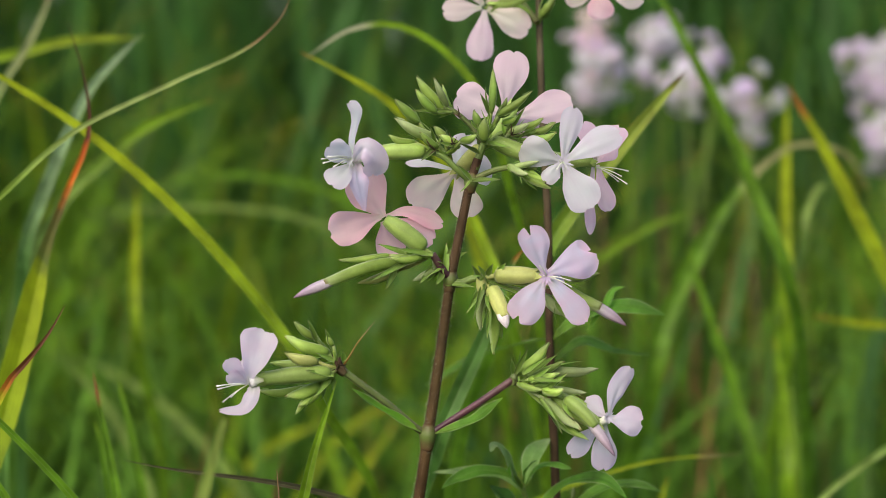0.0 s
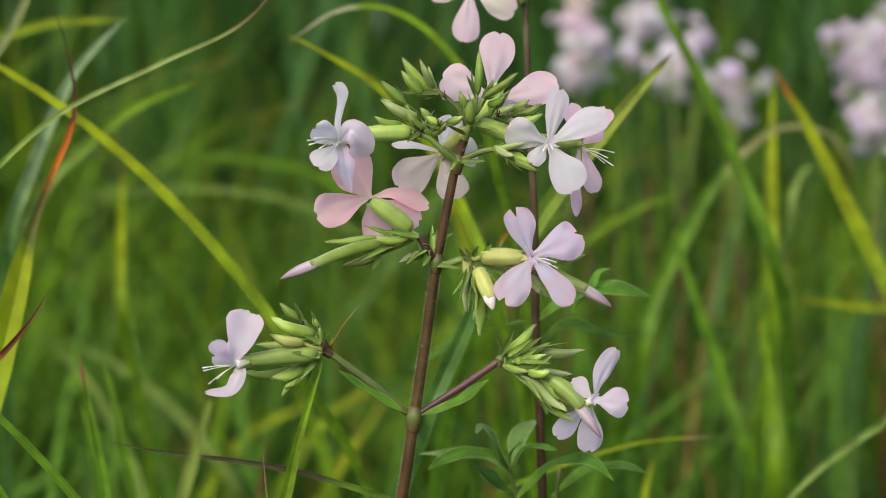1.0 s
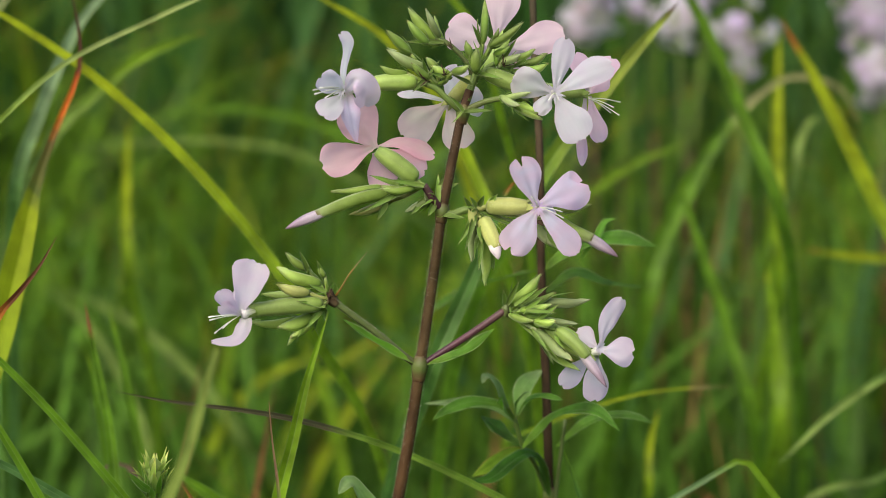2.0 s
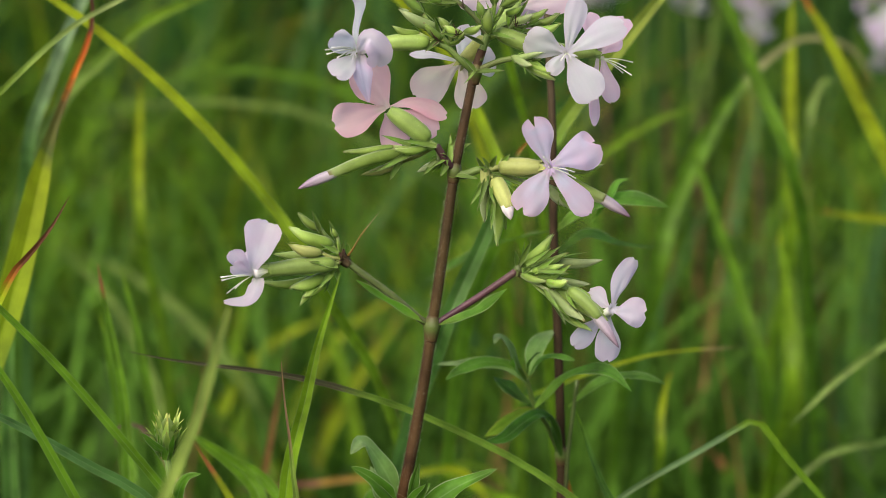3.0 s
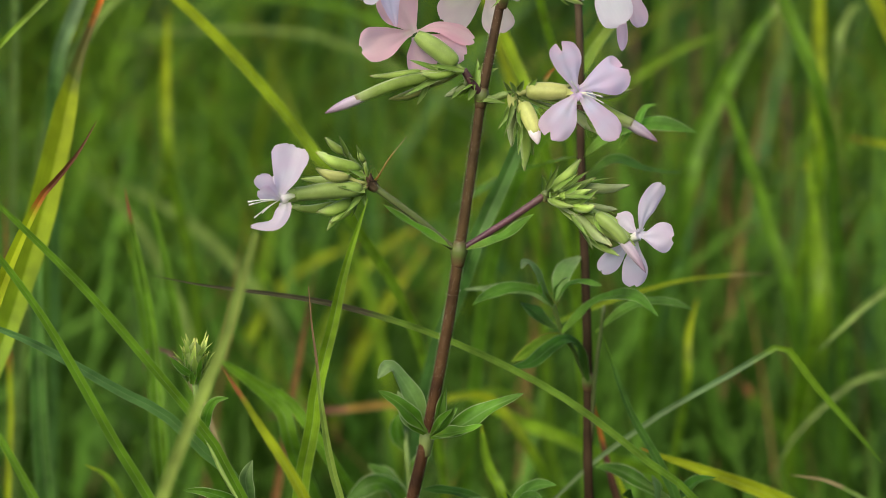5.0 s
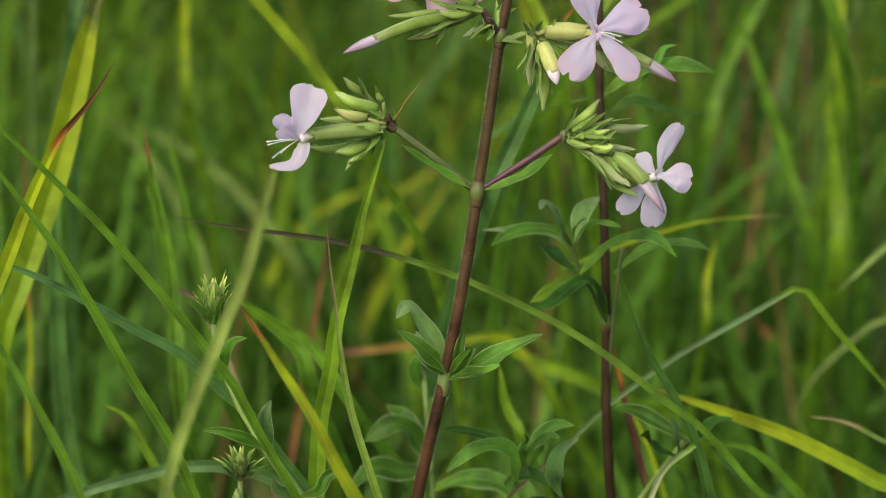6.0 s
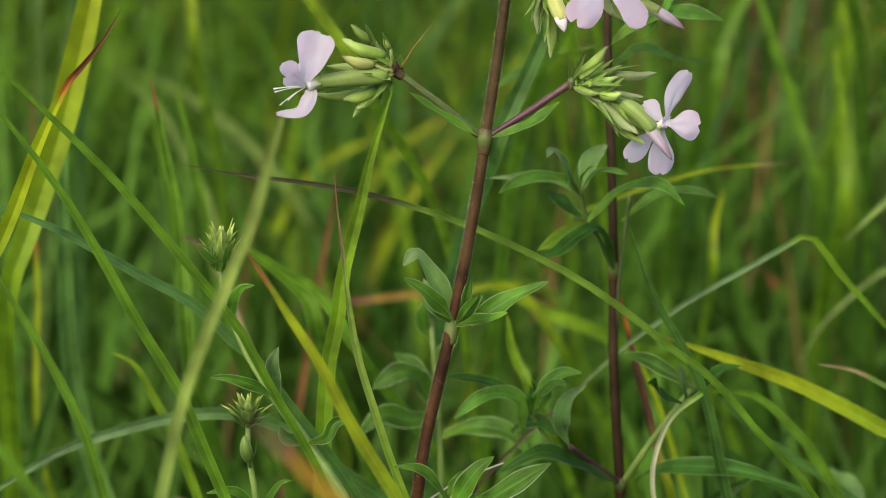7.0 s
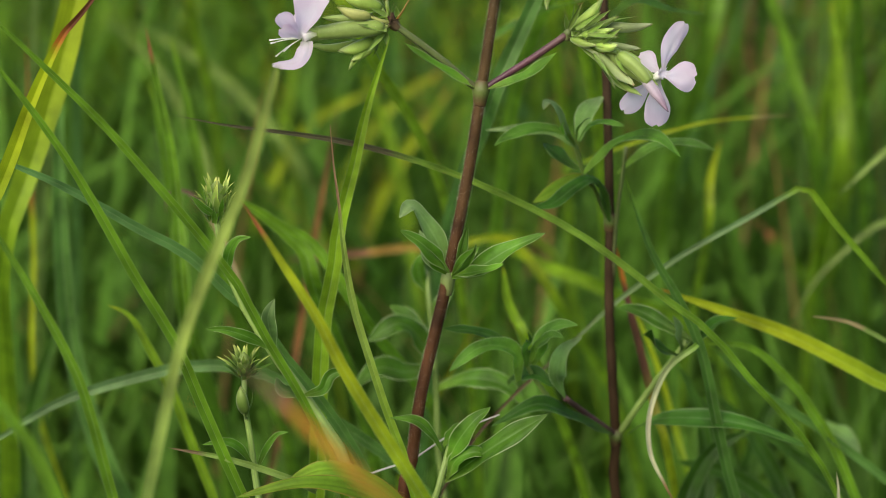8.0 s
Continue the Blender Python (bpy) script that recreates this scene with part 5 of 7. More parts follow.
# white flower on the outer side, seen from its edge
f = calyx(main, (-0.0054, 0.7560, 0.6098), (-0.0210, 0.7540, 0.6093), 0.00256, bow=-0.02, hub=(-0.0024, 0.7560, 0.6095))
neck(f, (-0.0207, 0.7540, 0.6093), (-0.0263, 0.7510, 0.6072), 0.00154)
petal(f, (-0.0270, 0.7510, 0.6079), (-0.0280, 0.7480, 0.6245), 0.00410, P_WHITE, face=(-0.3, -1, 0), via=[(-0.0273, 0.7500, 0.6133), (-0.0261, 0.7490, 0.6188), (-0.0260, 0.7480, 0.6223)], profile=[(0.0, 0.5), (0.3, 0.5), (0.6, 0.55), (0.8, 1.0), (0.92, 0.9), (1.0, 0.4)])
petal(f, (-0.0268, 0.7500, 0.6072), (-0.0338, 0.7440, 0.6116), 0.00786, P_WHITE, face=(-0.4, -1, 0.1), bow=0.12)
petal(f, (-0.0270, 0.7510, 0.6068), (-0.0209, 0.7490, 0.6027), 0.0080, P_PALE, face=(0.15, -1, 0.25), via=[(-0.0232, 0.7440, 0.6110), (-0.0203, 0.7450, 0.6075)], fold=0.35, twist=(0, 14))
petal(f, (-0.0268, 0.7500, 0.6062), (-0.0333, 0.7440, 0.5999), 0.00786, P_WHITE, face=(-0.3, -1, 0.2), bow=0.12)
petal(f, (-0.0260, 0.7510, 0.6062), (-0.0233, 0.7500, 0.5920), 0.0062, P_LILAC, face=(0.2, -1, 0), via=[(-0.0252, 0.7480, 0.6008)], fold=0.3, profile=[(0.0, 0.5), (0.2, 0.9), (0.45, 1.0), (0.7, 0.62), (0.9, 0.3), (1.0, 0.12)])
crown(f, (-0.0273, 0.7490, 0.6076), 0.00308, P_WHITE, face=(-0.7, -0.7, 0))
stamens(f, (-0.0267, 0.7510, 0.6079), [(-0.0359, 0.7420, 0.6077), (-0.0354, 0.7420, 0.6065), (-0.0323, 0.7410, 0.6054), (-0.0340, 0.7410, 0.6084)])

# cream flower behind the stem
f = calyx(main, (0.0114, 0.7660, 0.6107), (0.0049, 0.7740, 0.6040), 0.00256, skin=M_CALYX_OLIVE, hub=HEAD)
petal(f, (0.0033, 0.7750, 0.6029), (-0.0098, 0.7700, 0.5932), 0.01128, P_CREAM, face=(0, -1, 0.1), bow=0.04)
petal(f, (0.0042, 0.7750, 0.6026), (0.0084, 0.7710, 0.5893), 0.00957, P_CREAM, face=(0, -1, 0.1), bow=0.04)
petal(f, (0.0049, 0.7750, 0.6035), (0.0150, 0.7770, 0.6039), 0.00957, P_WHITE, face=(0, -1, 0.1))
petal(f, (0.0028, 0.7750, 0.6040), (-0.0116, 0.7790, 0.6060), 0.00342, P_WHITE, face=(0, -0.8, 0.8), profile=SLIM)
petal(f, (0.0038, 0.7750, 0.6040), (0.0073, 0.7780, 0.6148), 0.00820, P_WHITE, face=(0, -1, 0.1))

# buds of the head
for a, b, r in (((0.0005, 0.7630, 0.6220), (-0.0087, 0.7600, 0.6329), 0.00222), ((0.0014, 0.7620, 0.6231), (-0.0027, 0.7590, 0.6316), 0.00137), ((-0.0020, 0.7590, 0.6214), (-0.0087, 0.7570, 0.6288), 0.00171), ((0.0024, 0.7640, 0.6227), (-0.0002, 0.7640, 0.6303), 0.00120)):
    bud(main, a, b, r, hub=(0.0027, 0.7620, 0.6217))
for a, b, r in (((-0.0072, 0.7590, 0.6183), (-0.0146, 0.7570, 0.6254), 0.00188), ((-0.0027, 0.7570, 0.6142), (-0.0144, 0.7530, 0.6197), 0.00222), ((-0.0083, 0.7560, 0.6124), (-0.0167, 0.7530, 0.6149), 0.00154), ((0.0010, 0.7580, 0.6129), (-0.0027, 0.7560, 0.6176), 0.00188), ((0.0048, 0.7580, 0.6115), (-0.0010, 0.7540, 0.6149), 0.00205), ((0.0053, 0.7540, 0.6129), (0.0103, 0.7500, 0.6149), 0.00154), ((-0.0015, 0.7550, 0.6108), (-0.0071, 0.7520, 0.6159), 0.00154)):
    bud(main, a, b, r, hub=(0.0010, 0.7570, 0.6091))
for a, b, r in (((0.0144, 0.7540, 0.6213), (0.0151, 0.7540, 0.6349), 0.00171), ((0.0163, 0.7540, 0.6205), (0.0270, 0.7510, 0.6281), 0.00171), ((0.0109, 0.7550, 0.6169), (0.0091, 0.7540, 0.6224), 0.00171), ((0.0125, 0.7530, 0.6129), (0.0125, 0.7510, 0.6197), 0.00205), ((0.0171, 0.7560, 0.6205), (0.0193, 0.7540, 0.6261), 0.00120)):
    bud(main, a, b, r, hub=(0.0133, 0.7570, 0.6146))
for a, b, r in (((0.0250, 0.7620, 0.6149), (0.0343, 0.7600, 0.6186), 0.00154), ((0.0258, 0.7600, 0.6132), (0.0347, 0.7570, 0.6156), 0.00171), ((0.0233, 0.7620, 0.6166), (0.0304, 0.7600, 0.6197), 0.00154), ((0.0198, 0.7580, 0.6154), (0.0256, 0.7540, 0.6180), 0.00171), ((0.0180, 0.7580, 0.6183), (0.0227, 0.7550, 0.6207), 0.00137)):
    bud(main, a, b, r, hub=(0.0190, 0.7620, 0.6145))
for a, b, r in (((0.0206, 0.7570, 0.6047), (0.0290, 0.7540, 0.6070), 0.00137), ((0.0231, 0.7570, 0.6040), (0.0341, 0.7550, 0.6013), 0.00137), ((0.0240, 0.7580, 0.6023), (0.0325, 0.7560, 0.5984), 0.00154), ((0.0197, 0.7560, 0.6057), (0.0255, 0.7520, 0.6028), 0.00137), ((0.0257, 0.7580, 0.6043), (0.0308, 0.7570, 0.6006), 0.00137)):
    bud(main, a, b, r, hub=(0.0206, 0.7580, 0.6048))
for a, b in (((0.0087, 0.7570, 0.6010), (0.0044, 0.7530, 0.6058)), ((0.0092, 0.7570, 0.6010), (0.0171, 0.7540, 0.6014)), ((-0.0024, 0.7550, 0.6108), (-0.0066, 0.7530, 0.6070)), ((0.0027, 0.7600, 0.6217), (-0.0092, 0.7570, 0.6220)), ((0.0129, 0.7560, 0.6120), (0.0086, 0.7520, 0.6159)), ((0.0133, 0.7560, 0.6125), (0.0204, 0.7520, 0.6109)), ((0.0142, 0.7540, 0.6205), (0.0111, 0.7510, 0.6272)), ((0.0048, 0.7560, 0.6108), (-0.0015, 0.7520, 0.6126)), ((0.0112, 0.7560, 0.6091), (0.0052, 0.7510, 0.6121)), ((0.0190, 0.7600, 0.6145), (0.0248, 0.7570, 0.6231)), ((-0.0024, 0.7560, 0.6108), (-0.0037, 0.7520, 0.6171))):
    bract(main, a, b, 0.00188)

# middle joint, outer cluster
PIVOT = (-0.0032, 0.7570, 0.5788)
part("branch", stem_tube([(0.0022, 0.7600, 0.5709), (-0.0003, 0.7580, 0.5743), (-0.0032, 0.7570, 0.5788)], [(0, 0.00120), (1, 0.00111)]), M_PURPLE, main, "short purple side stalk")
f = calyx(main, (-0.0055, 0.7570, 0.5805), (-0.0174, 0.7560, 0.5894), 0.00291, mouth_r=0.55, bow=-0.02, teeth=False, hub=PIVOT)
petal(f, (-0.0181, 0.7580, 0.5897), (-0.0257, 0.7620, 0.6025), 0.01333, P_PINK, face=(0.2, -1, -0.1), bow=-0.10, cup=-0.25)
petal(f, (-0.0187, 0.7570, 0.5901), (-0.0340, 0.7560, 0.5850), 0.01060, P_PINK, face=(0, -1, 0.25), bow=-0.06, cup=-0.2)
petal(f, (-0.0174, 0.7590, 0.5903), (0.0000, 0.7640, 0.5877), 0.00684, P_PINK, face=(0.1, -0.7, 0.8), bow=0.08, via=[(-0.0101, 0.7600, 0.5916)])
petal(f, (-0.0171, 0.7600, 0.5896), (-0.0028, 0.7625, 0.5827), 0.00786, P_PINK, face=(0, -1, 0.1))
petal(f, (-0.0181, 0.7590, 0.5886), (-0.0148, 0.7615, 0.5780), 0.00957, P_PINK, face=(0, -1, 0.1), bow=-0.05)
bud(main, (-0.0123, 0.7560, 0.5768), (-0.0355, 0.7500, 0.5702), 0.00222, hub=PIVOT, rolled=(-0.0445, 0.7480, 0.5663), bow=0.0)
bud(main, (-0.0160, 0.7580, 0.5784), (-0.0325, 0.7590, 0.5766), 0.00154, hub=PIVOT, bow=0.0)
bud(main, (-0.0058, 0.7550, 0.5784), (-0.0159, 0.7510, 0.5778), 0.00154, hub=PIVOT)
bud(main, (-0.0135, 0.7590, 0.5739), (-0.0260, 0.7580, 0.5697), 0.00188, hub=PIVOT, skin=M_CALYX_OLIVE)
bud(main, (-0.0118, 0.7600, 0.5755), (-0.0204, 0.7590, 0.5715), 0.00171, hub=PIVOT)
bud(main, (-0.0021, 0.7590, 0.5739), (-0.0095, 0.7560, 0.5707), 0.00154, hub=PIVOT)
bud(main, (-0.0010, 0.7610, 0.5751), (-0.0062, 0.7590, 0.5718), 0.00171, hub=PIVOT)
for a, b in (((0.0010, 0.7610, 0.5777), (0.0058, 0.7610, 0.5823)), ((0.0019, 0.7610, 0.5769), (0.0072, 0.7600, 0.5793)), ((-0.0032, 0.7550, 0.5786), (-0.0142, 0.7510, 0.5808)), ((-0.0109, 0.7550, 0.5789), (-0.0196, 0.7520, 0.5821)), ((-0.0083, 0.7550, 0.5779), (-0.0218, 0.7500, 0.5710)), ((-0.0143, 0.7560, 0.5741), (-0.0172, 0.7540, 0.5684)), ((-0.0032, 0.7580, 0.5745), (-0.0071, 0.7550, 0.5700)), ((0.0002, 0.7580, 0.5733), (-0.0020, 0.7560, 0.5695)), ((0.0010, 0.7580, 0.5736), (0.0010, 0.7630, 0.5819))):
    bract(main, a, b, 0.00205)

# middle joint, inner cluster with the lilac flower
JOINT = (0.0116, 0.7580, 0.5716)
part("branch", stem_tube([(0.0024, 0.7600, 0.5701), (0.0053, 0.7590, 0.5698), (0.0087, 0.7580, 0.5712), (0.0126, 0.7580, 0.5719)], [(0, 0.00137), (1, 0.00103)]), M_STALK, main)
f = calyx(main, (0.0157, 0.7580, 0.5724), (0.0283, 0.7560, 0.5724), 0.00273, skin=M_CALYX_OLIVE, bow=0.0, hub=JOINT)
petal(f, (0.0304, 0.7540, 0.5732), (0.0256, 0.7530, 0.5874), 0.0096, P_LILAC, face=(0.1, -1, 0.2), bow=0.07, notch=0.003, bite=-0.25, fold=0.2)
petal(f, (0.0316, 0.7540, 0.5732), (0.0461, 0.7520, 0.5790), 0.0112, P_LILAC, face=(0, -1, 0.3), bow=0.10, notch=0.0034, bite=-0.65)
petal(f, (0.0308, 0.7540, 0.5718), (0.0223, 0.7500, 0.5590), 0.0104, P_LILAC, face=(0, -1, 0.3), bow=0.08, notch=0.0016, bite=0.3)
petal(f, (0.0319, 0.7540, 0.5718), (0.0430, 0.7510, 0.5586), 0.0080, P_LILAC, face=(-0.1, -1, 0.2), bow=0.06, profile=SLIM, fold=0.15)
petal(f, (0.0320, 0.7550, 0.5721), (0.0372, 0.7640, 0.5689), 0.00513, P_LILAC, face=(0, -1, 0.3))
neck(f, (0.0283, 0.7560, 0.5724), (0.0311, 0.7540, 0.5723), 0.00154)
crown(f, (0.0311, 0.7535, 0.5723), 0.00256, P_LILAC)
stamens(f, (0.0313, 0.7540, 0.5723), [(0.0380, 0.7470, 0.5714), (0.0384, 0.7480, 0.5695), (0.0288, 0.7480, 0.5759)])
bud(main, (0.0113, 0.7570, 0.5723), (0.0116, 0.7560, 0.5655), 0.00188, hub=JOINT, skin=M_CALYX_OLIVE)
bud(main, (0.0143, 0.7570, 0.5689), (0.0185, 0.7540, 0.5599), 0.00256, hub=JOINT, skin=M_CALYX_OLIVE, rolled=(0.0191, 0.7530, 0.5566), rolled_skin=M_ROLLED_WHITE, bow=0.0)
bud(main, (0.0141, 0.7610, 0.5648), (0.0153, 0.7620, 0.5472), 0.00222, hub=JOINT)
bud(main, (0.0122, 0.7620, 0.5665), (0.0113, 0.7620, 0.5551), 0.00171, hub=JOINT)
bud(main, (0.0165, 0.7640, 0.5629), (0.0180, 0.7660, 0.5523), 0.00171, hub=JOINT)
bud(main, (0.0354, 0.7630, 0.5685), (0.0479, 0.7580, 0.5623), 0.00239, hub=JOINT, rolled=(0.0553, 0.7560, 0.5572), rolled_skin=M_ROLLED_GREY, bow=0.0)
bud(main, (0.0303, 0.7640, 0.5663), (0.0363, 0.7620, 0.5596), 0.00188, hub=JOINT)
bud(main, (0.0329, 0.7630, 0.5638), (0.0431, 0.7620, 0.5570), 0.00154, hub=JOINT)
bud(main, (0.0355, 0.7640, 0.5715), (0.0479, 0.7650, 0.5725), 0.00137, hub=(0.0277, 0.7640, 0.5719))
for a, b in (((0.0126, 0.7560, 0.5720), (0.0105, 0.7530, 0.5756)), ((0.0133, 0.7560, 0.5724), (0.0149, 0.7530, 0.5760)), ((0.0112, 0.7560, 0.5712), (0.0087, 0.7540, 0.5756)), ((0.0123, 0.7560, 0.5703), (0.0095, 0.7530, 0.5603)), ((0.0126, 0.7570, 0.5694), (0.0070, 0.7560, 0.5609)), ((0.0027, 0.7580, 0.5698), (0.0092, 0.7550, 0.5690)), ((0.0140, 0.7590, 0.5624), (0.0133, 0.7570, 0.5531)), ((0.0165, 0.7620, 0.5622), (0.0207, 0.7600, 0.5589)), ((0.0164, 0.7570, 0.5728), (0.0189, 0.7550, 0.5763))):
    bract(main, a, b, 0.00188)

# lower joint, outer branch
END = (-0.0317, 0.7540, 0.5449)
part("branch", stem_tube([(-0.0050, 0.7600, 0.5236), (-0.0093, 0.7590, 0.5268), (-0.0161, 0.7570, 0.5329), (-0.0237, 0.7550, 0.5388), (-0.0317, 0.7540, 0.5449)], [(0, 0.00128), (0.1, 0.00103), (1, 0.00103)]), M_BRANCH, main, "green side branch with fine hairs")
part("branch_tip", lathe([(-0.0293, 0.7540, 0.5428), (-0.0310, 0.7540, 0.5445), (-0.0320, 0.7540, 0.5466), (-0.0330, 0.7540, 0.5486)], [(0, 0.00105), (0.3, 0.00150), (0.5, 0.00110), (0.7, 0.00125), (1, 0.00035)], 14, 15, ribs=0.3), M_DEAD, main, "withered dark joint")
leaf(main, [(-0.0062, 0.7590, 0.5244), (-0.0123, 0.7560, 0.5282), (-0.0194, 0.7530, 0.5327), (-0.0274, 0.7500, 0.5388)], 0.00376, face=(0.2, -0.6, 0.8), fold=0.5, name="bract", seed=3)
f = calyx(main, (-0.0338, 0.7530, 0.5433), (-0.0539, 0.7480, 0.5419), 0.00262, bow=-0.01, mouth_r=0.8, hub=END)
neck(f, (-0.0534, 0.7480, 0.5419), (-0.0576, 0.7460, 0.5409), 0.00188)
petal(f, (-0.0583, 0.7460, 0.5413), (-0.0528, 0.7460, 0.5566), 0.01197, P_PALE, face=(-0.1, -1, 0), bow=0.05, fold=0.3, cup=0.0, notch=0.0004, profile=[(0.0, 0.2), (0.15, 0.3), (0.35, 0.55), (0.55, 0.8), (0.75, 1.0), (0.88, 0.96), (0.95, 0.75), (1.0, 0.5)])
petal(f, (-0.0582, 0.7450, 0.5414), (-0.0638, 0.7400, 0.5486), 0.00581, P_PALE, face=(-0.5, -1, 0), bow=0.12)
petal(f, (-0.0582, 0.7450, 0.5407), (-0.0637, 0.7410, 0.5441), 0.00513, P_PALE, face=(-0.6, -1, 0.2), bow=0.15)
petal(f, (-0.0566, 0.7460, 0.5399), (-0.0664, 0.7420, 0.5331), 0.0050, P_PALE, face=(0, -0.8, 0.6), via=[(-0.0568, 0.7440, 0.5379), (-0.0594, 0.7430, 0.5338)], profile=[(0.0, 0.7), (0.25, 1.0), (0.6, 0.85), (0.85, 0.55), (1.0, 0.2)])
petal(f, (-0.0572, 0.7490, 0.5406), (-0.0613, 0.7560, 0.5464), 0.00684, P_PALE, face=(0, -1, 0))
stamens(f, (-0.0580, 0.7460, 0.5406), [(-0.0669, 0.7390, 0.5407), (-0.0665, 0.7380, 0.5399), (-0.0653, 0.7410, 0.5357), (-0.0630, 0.7420, 0.5370)])
for a, b, r, k in (((-0.0343, 0.7530, 0.5494), (-0.0484, 0.7500, 0.5548), 0.00239, M_BUD), ((-0.0376, 0.7540, 0.5534), (-0.0451, 0.7520, 0.5590), 0.00171, M_BUD), ((-0.0377, 0.7520, 0.5468), (-0.0480, 0.7490, 0.5498), 0.00239, M_CALYX_OLIVE), ((-0.0366, 0.7570, 0.5452), (-0.0522, 0.7560, 0.5460), 0.00222, M_CALYX), ((-0.0369, 0.7560, 0.5392), (-0.0479, 0.7520, 0.5362), 0.00256, M_BUD), ((-0.0400, 0.7570, 0.5384), (-0.0567, 0.7560, 0.5375), 0.00171, M_BUD), ((-0.0362, 0.7570, 0.5384), (-0.0443, 0.7540, 0.5325), 0.00205, M_BUD), ((-0.0330, 0.7530, 0.5514), (-0.0350, 0.7520, 0.5549), 0.00120, M_BUD), ((-0.0409, 0.7570, 0.5360), (-0.0447, 0.7550, 0.5302), 0.00137, M_BUD)):
    bud(main, a, b, r, hub=END, skin=k)
for a, b in (((-0.0326, 0.7520, 0.5468), (-0.0379, 0.7490, 0.5496)), ((-0.0330, 0.7530, 0.5501), (-0.0354, 0.7510, 0.5567)), ((-0.0381, 0.7530, 0.5528), (-0.0405, 0.7510, 0.5594)), ((-0.0299, 0.7530, 0.5467), (-0.0300, 0.7510, 0.5499)), ((-0.0329, 0.7520, 0.5425), (-0.0412, 0.7480, 0.5446)), ((-0.0339, 0.7540, 0.5414), (-0.0389, 0.7510, 0.5358)), ((-0.0335, 0.7560, 0.5416), (-0.0330, 0.7540, 0.5380)), ((-0.0355, 0.7530, 0.5492), (-0.0413, 0.7490, 0.5471))):
    bract(main, a, b, 0.00188)
part("withered_thread", lathe([(-0.0303, 0.7550, 0.5451), (-0.0283, 0.7550, 0.5478), (-0.0259, 0.7550, 0.5519), (-0.0204, 0.7550, 0.5588)], [(0, 0.00038), (0.4, 0.00026), (1, 0.00012)], 8, 5), blade_skin((0.30, 0.14, 0.03), (0.30, 0.19, 0.06), DRY, 0.6), main, "dry orange thread")

# lower joint, inner branch
part("branch", stem_tube([(-0.0041, 0.7600, 0.5236), (0.0010, 0.7600, 0.5270), (0.0113, 0.7610, 0.5335), (0.0213, 0.7620, 0.5403)], [(0, 0.00128), (0.1, 0.00103), (1, 0.00111)]), M_PURPLE, main, "dark purple side branch")
part("branch_tip", knot((0.0217, 0.7620, 0.5406), 0.00135, 0.0010), M_BRANCH, main)
leaf(main, [(-0.0027, 0.7590, 0.5240), (0.0036, 0.7570, 0.5262), (0.0104, 0.7550, 0.5293), (0.0181, 0.7540, 0.5356)], 0.00410, face=(-0.1, -0.6, 0.8), fold=0.5, name="bract", seed=4)
f = calyx(main, (0.0333, 0.7600, 0.5356), (0.0469, 0.7570, 0.5270), 0.00273, bow=0.0, hub=(0.0260, 0.7610, 0.5390))
petal(f, (0.0502, 0.7560, 0.5296), (0.0566, 0.7550, 0.5448), 0.00615, P_PALE, face=(0.2, -1, 0), bow=0.05, via=[(0.0518, 0.7540, 0.5367)])
petal(f, (0.0505, 0.7550, 0.5290), (0.0598, 0.7510, 0.5285), 0.00923, P_PALE, face=(0.1, -1, 0.2), bow=0.12)
petal(f, (0.0493, 0.7570, 0.5294), (0.0433, 0.7610, 0.5345), 0.00650, P_PALE, face=(0, -1, 0.2), bow=0.04)
petal(f, (0.0490, 0.7580, 0.5276), (0.0488, 0.7600, 0.5128), 0.00786, P_PALE, face=(0, -1, 0), bow=0.03)
petal(f, (0.0478, 0.7600, 0.5270), (0.0387, 0.7640, 0.5168), 0.00615, P_PALE, face=(0, -1, 0.1), bow=0.03)
neck(f, (0.0469, 0.7570, 0.5274), (0.0496, 0.7560, 0.5289), 0.00154)
crown(f, (0.0497, 0.7550, 0.5297), 0.00205, P_WHITE, face=(0.4, -1, 0))
bud(main, (0.0369, 0.7560, 0.5352), (0.0459, 0.7520, 0.5270), 0.00222, hub=(0.0268, 0.7600, 0.5391), skin=M_CALYX, rolled=(0.0517, 0.7500, 0.5183), bow=0.0)
for a, b, r in (((0.0231, 0.7620, 0.5423), (0.0325, 0.7610, 0.5519), 0.00205), ((0.0251, 0.7610, 0.5411), (0.0367, 0.7600, 0.5460), 0.00154), ((0.0312, 0.7630, 0.5429), (0.0485, 0.7640, 0.5433), 0.00188), ((0.0259, 0.7590, 0.5406), (0.0352, 0.7560, 0.5429), 0.00171), ((0.0276, 0.7590, 0.5385), (0.0368, 0.7550, 0.5413), 0.00154), ((0.0312, 0.7630, 0.5374), (0.0438, 0.7630, 0.5360), 0.00188), ((0.0301, 0.7570, 0.5377), (0.0367, 0.7520, 0.5382), 0.00171), ((0.0380, 0.7620, 0.5351), (0.0482, 0.7610, 0.5290), 0.00205), ((0.0310, 0.7580, 0.5348), (0.0419, 0.7540, 0.5257), 0.00205), ((0.0316, 0.7600, 0.5322), (0.0439, 0.7580, 0.5224), 0.00154), ((0.0225, 0.7590, 0.5395), (0.0301, 0.7560, 0.5375), 0.00154)):
    bud(main, a, b, r, hub=(0.0234, 0.7610, 0.5397))
